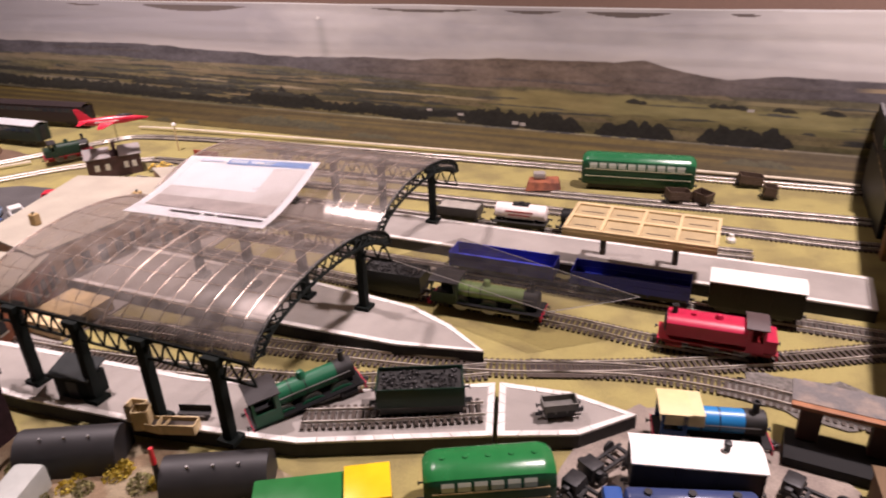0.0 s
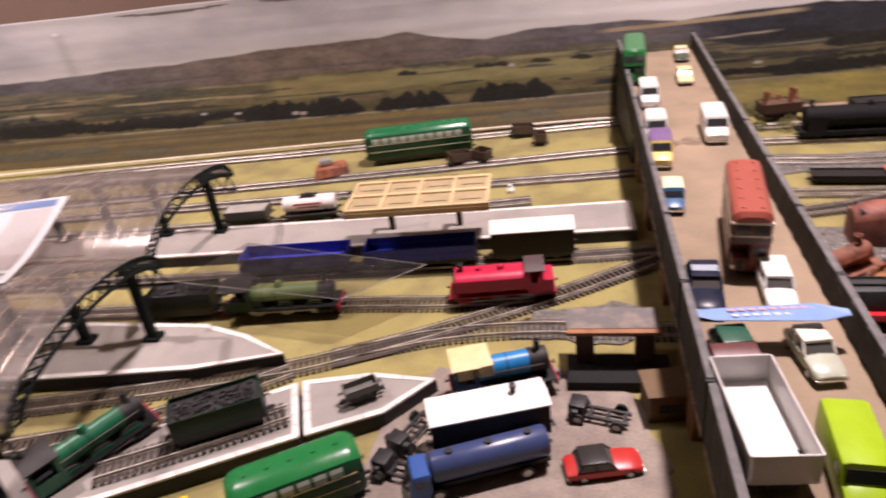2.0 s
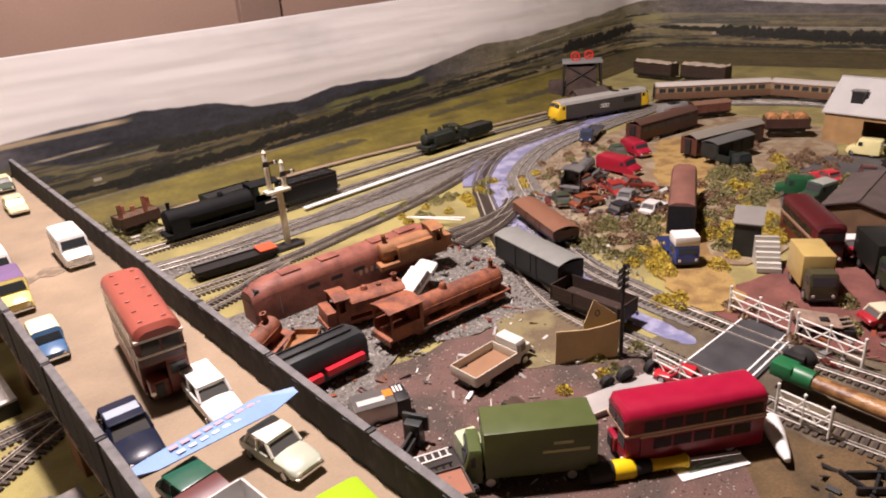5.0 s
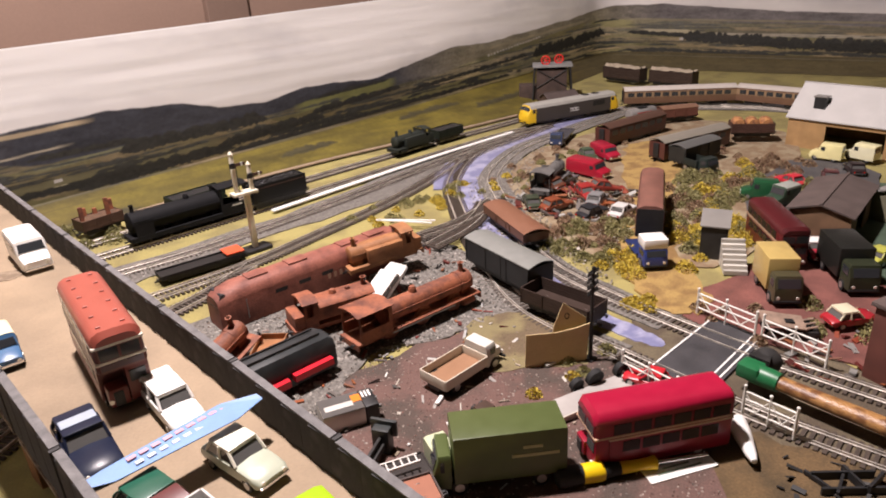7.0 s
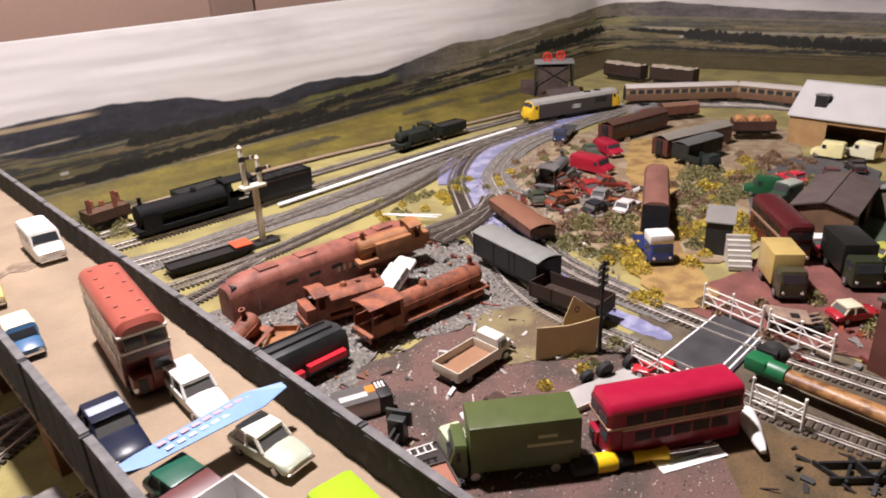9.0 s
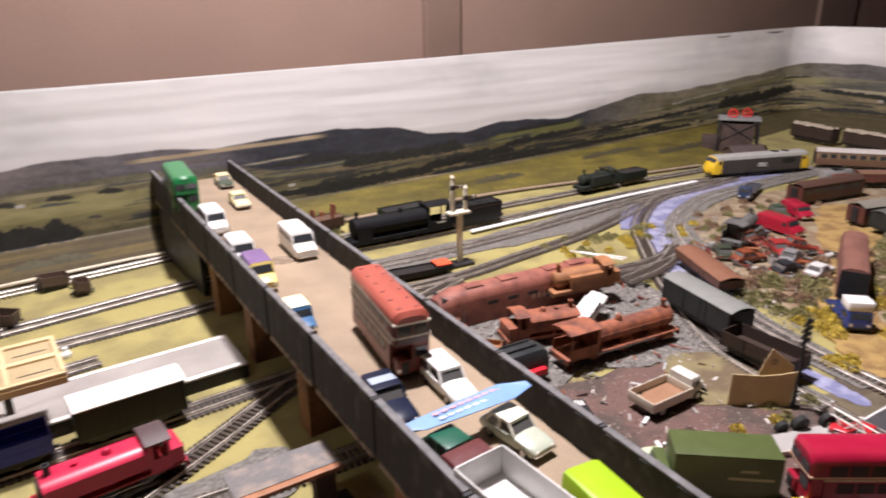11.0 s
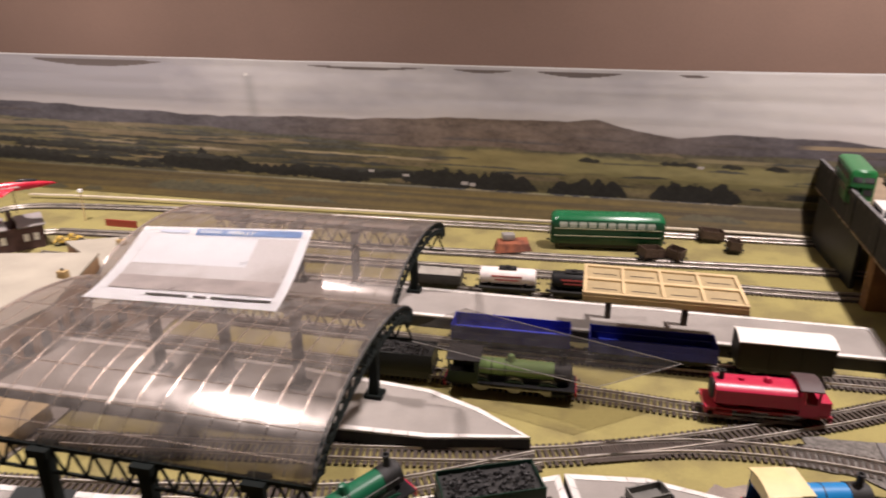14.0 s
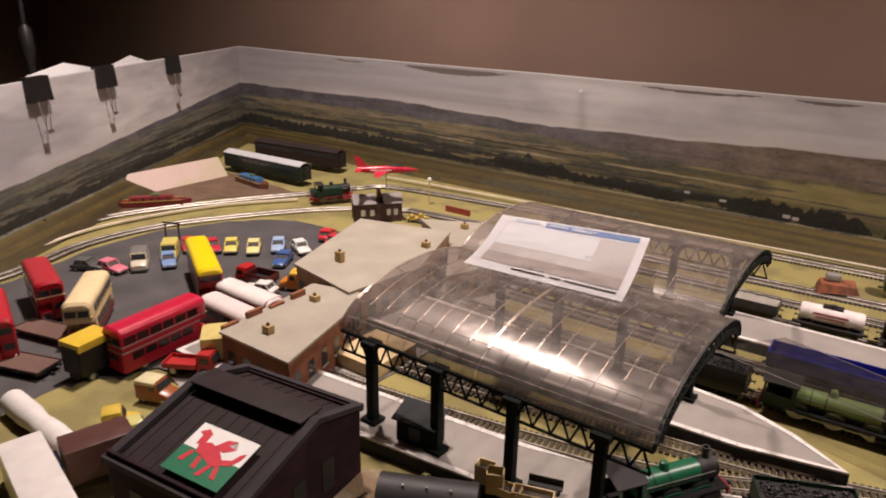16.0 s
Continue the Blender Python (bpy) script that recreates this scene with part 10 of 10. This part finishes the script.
bus(at(-0.775, 0.616, 0.0025, -28), (0.26, 0.02, 0.02), (0.82, 0.62, 0.01), None, "red double-decker bus with a bright yellow roof", L=0.150, group=CP)
bus(at(-0.882, 0.440, 0.0025, -16), (0.36, 0.012, 0.022), (0.40, 0.012, 0.022), CREAM, "red double-decker bus with a cream band", group=CP)
bus(at(-0.780, 0.448, 0.0025, -40), (0.68, 0.52, 0.26), (0.76, 0.62, 0.36), (0.55, 0.40, 0.20), "cream double-decker bus with a maroon lower deck", group=CP, lower=(0.18, 0.02, 0.02))
bus(at(-0.812, 0.352, 0.0025, -18), (0.38, 0.012, 0.022), (0.44, 0.012, 0.025), None, "bright red double-decker bus in the car park", group=CP)
single_decker(at(-0.656, 0.600, 0.0025, 180), (0.28, 0.018, 0.02), (0.78, 0.72, 0.68), "red single-decker coach with white roof", L=0.112, group=CP)
single_decker(at(-0.634, 0.556, 0.0025, 178), (0.22, 0.018, 0.02), (0.72, 0.64, 0.60), "dark red single-decker coach with pale roof", L=0.108, group=CP)
for x, y, h, rgb, lb in ((-0.880, 0.742, 318, (0.72, 0.60, 0.14), "yellow saloon parked in a row"), (-0.846, 0.762, 316, (0.78, 0.68, 0.30), "pale yellow saloon parked in a row"), (-0.822, 0.795, 314, (0.34, 0.46, 0.64), "pale blue saloon parked in a row"), (-0.785, 0.812, 335, (0.74, 0.73, 0.70), "white saloon parked in a row"), (-0.765, 0.755, 300, (0.05, 0.11, 0.30), "dark blue saloon in the car park"), (-0.945, 0.566, 10, (0.66, 0.20, 0.26), "pink saloon in the car park"), (-0.903, 0.638, 330, (0.20, 0.32, 0.55), "small blue car facing the buses"), (-0.905, 0.722, 335, (0.50, 0.03, 0.05), "red saloon at the kerb"), (-0.94, 0.700, 330, (0.50, 0.04, 0.05), "red saloon behind the yellow bus"), (-0.978, 0.548, 30, (0.10, 0.11, 0.10), "dark grey saloon in the corner"), (-0.700, 0.655, 200, (0.72, 0.70, 0.66), "white saloon by the station"), (-0.80, 0.89, 120, (0.58, 0.03, 0.05), "bright red car near the station end"), (-0.765, 0.88, 100, (0.55, 0.03, 0.05), "bright red saloon near the station end"), (-0.840, 0.475, 60, (0.35, 0.02, 0.03), "dark red car between two buses")):
    car(at(x, y, 0.0025, h), rgb, lb, group=CP, L=0.054)
for x, y, h, rgb, rf, lb in ((-0.925, 0.602, 325, (0.62, 0.58, 0.44), (0.20, 0.19, 0.18), "cream van with a grey roof rack"), (-0.925, 0.655, 320, (0.68, 0.60, 0.16), None, "yellow van beside the track"), (-0.668, 0.700, 210, (0.70, 0.24, 0.03), (0.72, 0.45, 0.05), "orange and yellow van by the station"), (-0.625, 0.735, 190, (0.70, 0.67, 0.62), None, "white minibus by the station")):
    van(at(x, y, 0.0025, h), rgb, lb, roof=rf, group=CP, L=0.052)
lorry(at(-0.728, 0.672, 0.0025, 190), (0.42, 0.02, 0.02), (0.10, 0.02, 0.02), "red lorry with a black open body", L=0.062, W=0.028, bed_floor=(0.03, 0.03, 0.03), group=CP)
tilt = lorry(at(-0.668, 0.398, 0.0025, 100), (0.02, 0.02, 0.02), (0.02, 0.018, 0.016), "black lorry with a yellow tilt behind the bus", L=0.066, W=0.032, H=0.048, body="box", group=CP)
part("tilt_cover", boxes((-0.0335, 0.0115, -0.0165, 0.0165, 0.040, 0.0495), bevel=0.0015), paint((0.70, 0.48, 0.05)), tilt, "yellow tilt cover")
lorry(at(-0.585, 0.497, 0.0025, 140), (0.60, 0.48, 0.16), (0.62, 0.52, 0.20), "cream box lorry by the brick building", L=0.062, W=0.030, H=0.042, body="box", group=CP)
for x, y, a in ((-0.802, 0.402, 15), (-0.740, 0.345, 20)):
    wagon(at(x, y, -0.006, a), "flat brown trailer with a plain deck", (0.09, 0.055, 0.045), "open", L=0.080, W=0.034, H=0.0195, planks=1, inside=(0.15, 0.085, 0.065), wheels=False, group="flat trailers", name="flat_trailer")
lorry(at(-0.578, 0.458, 0.0045, 30), (0.45, 0.03, 0.03), (0.42, 0.03, 0.03), "red pick-up lorry behind the shed", L=0.060, W=0.024, side_h=0.006)
van(at(-0.556, 0.402, 0.0045, 20), (0.30, 0.09, 0.03), "rusty orange van with a cream dome roof", roof=(0.72, 0.66, 0.40), L=0.042, W=0.022, H=0.026)
van(at(-0.536, 0.350, 0.0045, 60), (0.66, 0.48, 0.08), "small yellow van on the grass", L=0.034, W=0.020, H=0.026)
van(at(-0.518, 0.358, 0.0045, 75), (0.60, 0.58, 0.22), "pale lime van on the grass", L=0.036, W=0.020, H=0.018)
lorry(at(-0.488, 0.290, 0.0045, 255), (0.020, 0.022, 0.05), (0.095, 0.042, 0.035), "brown-topped box lorry beside the shed", L=0.080, W=0.032, H=0.044, body="box", cab_len=0.022)
lorry(at(-0.475, 0.245, 0.0045, 168), (0.35, 0.02, 0.02), (0.74, 0.71, 0.67), "long white box lorry with a red cab", L=0.140, W=0.034, H=0.050, body="box", cab_len=0.020)
tu = thing("paper_roll", at(-0.594, 0.298, 0.016, -2), "white tissue roll wrapped around a tube", "roll")
part("roll", loft(bmesh.new(), [[(x, r * math.cos(t), r * math.sin(t)) for t in (k * math.pi / 9 for k in range(18))] for x, r in ((-0.062, 0.010), (-0.060, 0.0125), (-0.02, 0.0128), (0.0, 0.0105), (0.03, 0.0128), (0.058, 0.0125), (0.061, 0.010))]), mat("soft_white_tissue", (0.70, 0.68, 0.64), 0.9, 0, 0.06, 60, 0.3, 200), tu)
part("loose_end", boxes((-0.030, 0.020, 0.004, 0.024, -0.0135, -0.0125)), bpy.data.materials["soft_white_tissue"], tu, smooth=False)
# canal boats, leaning printed board, coaches and relay frames at the left end


def narrowboat(m, label, hull, cabin, L=0.14):
    e = thing("canal_boat", m, label, "boat", "canal boats")
    h, w = L / 2, 0.013
    out = [(-h, -w * 0.7), (-h * 0.9, -w), (h * 0.75, -w), (h, 0), (h * 0.75, w), (-h * 0.9, w), (-h, w * 0.7)]
    part("hull", prism(bmesh.new(), out, 0.002, 0.012), paint(hull), e, smooth=False)
    part("cabin", loft(bmesh.new(), [[(-h * 0.7, -w * 0.8, 0.012), (h * 0.5, -w * 0.8, 0.012), (h * 0.5, w * 0.8, 0.012), (-h * 0.7, w * 0.8, 0.012)], [(-h * 0.68, -w * 0.68, 0.021), (h * 0.48, -w * 0.68, 0.021), (h * 0.48, w * 0.68, 0.021), (-h * 0.68, w * 0.68, 0.021)]]), paint(cabin), e, smooth=False)
    for s in (-1, 1):
        for k in range(5):
            x = -h * 0.58 + k * L * 0.11
            part("window", boxes((x, x + 0.006, s * w * 0.76 - 0.0012, s * w * 0.76 + 0.0012, 0.0145, 0.018)), M_WINDOW, e, smooth=False)
        part("gunwale", boxes((-h * 0.9, h * 0.75, s * w - 0.0006, s * w + 0.0006, 0.012, 0.0132)), paint((0.60, 0.45, 0.12)), e, smooth=False)
    part("roof_box", boxes((-h * 0.1, h * 0.12, -0.004, 0.004, 0.0212, 0.0255), bevel=0.0006), paint((0.10, 0.20, 0.10)), e)
    part("tiller", tube(bmesh.new(), (-h, 0, 0.012), (-h * 0.82, 0, 0.020), 0.0007, seg=6), M_BLACK, e)
    return e


narrowboat(at(-1.222, 0.815, 0.001, 52), "red and black narrowboat on brown mud", (0.16, 0.02, 0.02), (0.22, 0.03, 0.03))
narrowboat(at(-1.205, 1.050, 0.001, -6), "blue-topped narrowboat with red ends", (0.14, 0.05, 0.03), (0.05, 0.16, 0.34), 0.12)
lb_ = thing("leaning_board", at(-1.335, 0.945, 0.001, 90), "faded printed board leaning against the end", "board")
bm = bmesh.new()
loft(bm, [[(x, -0.016, 0), (x, -0.019, 0), (x, 0.014, 0.042), (x, 0.017, 0.042)] for x in (-0.12, 0.12)])
part("sheet", bm, mat("faded_pink_print", (0.62, 0.48, 0.42), 0.6, 0, 0.2, 14, 0.1, 300, second=(0.56, 0.47, 0.34)), lb_, smooth=False)
rail_coach(at(-1.235, 1.117, 0, 2), "dark green coach with a pale grey roof", (0.022, 0.032, 0.026), (0.56, 0.57, 0.58), L=0.262, H=0.054)
rail_coach(at(-1.268, 1.252, 0, 6), "black-brown coach by the back corner", (0.030, 0.020, 0.020), (0.035, 0.025, 0.025), L=0.275, H=0.058)
steam(at(-0.962, 1.062, 0, 60), "small dark green engine with red frames", (0.020, 0.040, 0.026), tank="side", L=0.088, wheel_r=0.007, frame_rgb=(0.30, 0.02, 0.03))
for x, y, a in ((-1.010, 0.715, 20), (-1.205, 0.575, 40)):
    gf = thing("loading_gauge", at(x, y, 0.002, a), "black gantry frame beside the track", "gantry", "gantry frames")
    for s in (-1, 1):
        part("upright", boxes((s * 0.014 - 0.001, s * 0.014 + 0.001, -0.001, 0.001, 0, 0.028)), M_BLACK, gf, smooth=False)
        part("stay", tube(bmesh.new(), (s * 0.014, 0, 0.020), (s * 0.006, 0, 0.029), 0.0008, seg=5), M_BLACK, gf)
    part("beam", boxes((-0.018, 0.018, -0.001, 0.001, 0.028, 0.0305)), M_BLACK, gf, smooth=False)
# ruined signal cabin, lamp post and jet on a stand
sc = thing("signal_cabin", at(-0.815, 1.040, 0, 50), "dark brick cabin with a broken grey roof", "signal cabin")
M_DKBRICK = mat("dark_purple_brick", (0.085, 0.048, 0.046), 0.85, 0, 0.3, 90, 0.3, 500)
for y in (-0.024, 0.024):
    part("wall", boxes((-0.045, 0.045, y - 0.0015, y + 0.0015, 0, 0.038)), M_DKBRICK, sc, smooth=False)
for x in (-0.045, 0.045):
    part("wall", boxes((x - 0.0015, x + 0.0015, -0.0224, 0.0224, 0, 0.038)), M_DKBRICK, sc, smooth=False)
M_SLATE = mat("grey_slate_sheet", (0.26, 0.235, 0.225), 0.7, 0, 0.15, 60)
for x0, x1 in ((-0.049, -0.004), (0.010, 0.049)):
    for s in (-1, 1):
        bm = bmesh.new()
        loft(bm, [[(x, 0, 0.050), (x, s * 0.029, 0.037), (x, s * 0.029, 0.0388), (x, 0, 0.0518)] for x in (x0, x1)])
        part("roof_slope", bm, M_SLATE, sc, smooth=False)
part("chimney", boxes((0.001, 0.008, -0.006, 0.006, 0.030, 0.060), bevel=0.0005), M_DKBRICK, sc)
for x in (-0.03, -0.012, 0.02, 0.034):
    part("window", boxes((x - 0.004, x + 0.004, -0.0260, -0.0254, 0.014, 0.026)), M_WHITECARD, sc, smooth=False)
lp = thing("street_lamp", at(-0.795, 1.185), "cream platform lamp post with white lantern", "lamp post")
part("post", tube(bmesh.new(), (0, 0, 0), (0, 0, 0.052), 0.0016, 0.0012, seg=8), M_CRATE, lp)
part("lantern", lathe(bmesh.new(), [(0.0015, 0.052), (0.0045, 0.054), (0.0035, 0.058), (0.0005, 0.060)], 10), M_WHITECARD, lp)
for x, y in ((-0.745, 1.07), (-0.735, 1.085)):
    car(at(x, y, 0.001, 40), (0.62, 0.42, 0.08), "small yellow vehicle beside the cabin", L=0.026, W=0.014, H=0.014)
tagged(link("brick_wall", boxes((-0.74, -0.68, 1.168, 1.172, 0.0, 0.012)), paint((0.30, 0.05, 0.035))), "low red brick wall section", "wall section")
jt = thing("toy_jet", at(-0.785, 1.035, 0.105, 43), "glossy red toy jet aircraft with white flashes", "aircraft")
M_JET = paint((0.55, 0.02, 0.045), 0.25)
ringj = lambda x, rx_, rz_, zc_: [(x, rx_ * math.cos(t), zc_ + rz_ * math.sin(t)) for t in (k * math.pi / 7 for k in range(14))]
part("fuselage", loft(bmesh.new(), [ringj(x, a, b, c) for x, a, b, c in ((-0.056, 0.003, 0.0035, 0.001), (-0.040, 0.0055, 0.006, 0), (-0.010, 0.0075, 0.0075, 0), (0.020, 0.006, 0.0072, 0), (0.040, 0.0040, 0.0048, -0.0006), (0.060, 0.0010, 0.0012, -0.0014))]), M_JET, jt)
part("canopy", loft(bmesh.new(), [ringj(x, a, b, 0.006) for x, a, b in ((0.004, 0.002, 0.001), (0.012, 0.0034, 0.0042), (0.026, 0.0030, 0.0034), (0.036, 0.001, 0.001))]), M_WINDOW, jt, "dark cockpit canopy")
for s in (-1, 1):
    part("wing", loft(bmesh.new(), [[(0.006, s * 0.006, -0.003), (-0.022, s * 0.006, -0.003), (-0.022, s * 0.006, -0.0014), (0.006, s * 0.006, -0.0014)], [(-0.014, s * 0.046, -0.004), (-0.024, s * 0.046, -0.004), (-0.024, s * 0.046, -0.0034), (-0.014, s * 0.046, -0.0034)]]), M_JET, jt, smooth=False)
    part("tailplane", loft(bmesh.new(), [[(-0.040, s * 0.004, 0.002), (-0.055, s * 0.004, 0.002), (-0.055, s * 0.004, 0.003), (-0.040, s * 0.004, 0.003)], [(-0.052, s * 0.022, 0.000), (-0.059, s * 0.022, 0.000), (-0.059, s * 0.022, 0.0006), (-0.052, s * 0.022, 0.0006)]]), M_JET, jt, smooth=False)
    part("flash", boxes((-0.030, 0.010, s * 0.0072 - 0.0006, s * 0.0072 + 0.0006, -0.001, 0.001)), paint(WHITE), jt, "white flash", smooth=False)
part("fin", loft(bmesh.new(), [[(-0.032, -0.0008, 0.005), (-0.054, -0.0008, 0.004), (-0.054, 0.0008, 0.004), (-0.032, 0.0008, 0.005)], [(-0.052, -0.0004, 0.026), (-0.061, -0.0004, 0.026), (-0.061, 0.0004, 0.026), (-0.052, 0.0004, 0.026)]]), M_JET, jt, smooth=False)
part("stand", tube(bmesh.new(), (0, 0, -0.0425), (0, 0, -0.006), 0.0016, seg=8), M_CLEAR, jt, "clear plastic stand")
# binder clips along the top of the left board, loose papers and a cable behind it
for d in (0.93, 0.72, 0.43):
    c = Vector((CX + LD.x * d, WALL_Y + LD.y * d))
    a = math.degrees(math.atan2(LD.y, LD.x))
    e = thing("binder_clip", at(c.x, c.y, 0.268, a), "black binder clip with silver wire arms", "clip", "binder clips")
    part("clip_body", loft(bmesh.new(), [[(-0.030, -0.010, -0.036), (0.030, -0.010, -0.036), (0.030, 0.011, -0.036), (-0.030, 0.011, -0.036)], [(-0.030, -0.006, 0.006), (0.030, -0.006, 0.006), (0.030, 0.007, 0.006), (-0.030, 0.007, 0.006)]]), mat("black_sprung_steel", (0.006, 0.006, 0.006), 0.45), e, smooth=False)
    for y in (0.0125, -0.0115):
        bm = bmesh.new()
        for t in (-1, 1):
            tube(bm, (t * 0.013, y * 0.9, -0.034), (t * 0.005, y, -0.086), 0.0012, seg=6)
            tube(bm, (t * 0.016, y * 0.9, -0.035), (t * 0.012, y * 0.9, -0.035), 0.0016, seg=6)
        tube(bm, (-0.008, y, -0.088), (0.008, y, -0.088), 0.0036, seg=10)
        part("wire_arm", bm, M_CHROME, e, "silver wire arm")
for d, wide, lean in ((0.80, 0.11, 0.012), (0.60, 0.08, -0.010)):
    q = Vector((CX + LD.x * d + LD.y * 0.016, WALL_Y + LD.y * d - LD.x * 0.016))
    bm = bmesh.new()
    loft(bm, [[(x, 0.0, 0.0), (x, 0.0008, 0.0), (x, 0.0008 - lean, z), (x, -lean, z)] for x, z in ((-wide, 0.266), (0.0, 0.286), (wide, 0.272))])
    tagged(link("loose_paper", bm, M_POSTER, m=at(q.x, q.y, 0.0, math.degrees(math.atan2(LD.y, LD.x)))), "loose white paper standing behind the end board", "paper", "loose papers")
cb = thing("hanging_cable", at(-1.60, 0.785, 0.0), "black cable with a plug hanging behind the board", "cable")
part("cord", tube(bmesh.new(), (0, 0.02, 1.2), (0, 0.0, 0.34), 0.005, seg=8), M_BLACK, cb)
part("plug", lathe(bmesh.new(), [(0.006, 0.345), (0.013, 0.335), (0.014, 0.29), (0.009, 0.26), (0.008, 0.20), (0.002, 0.198)], 12), M_BLACK, cb)
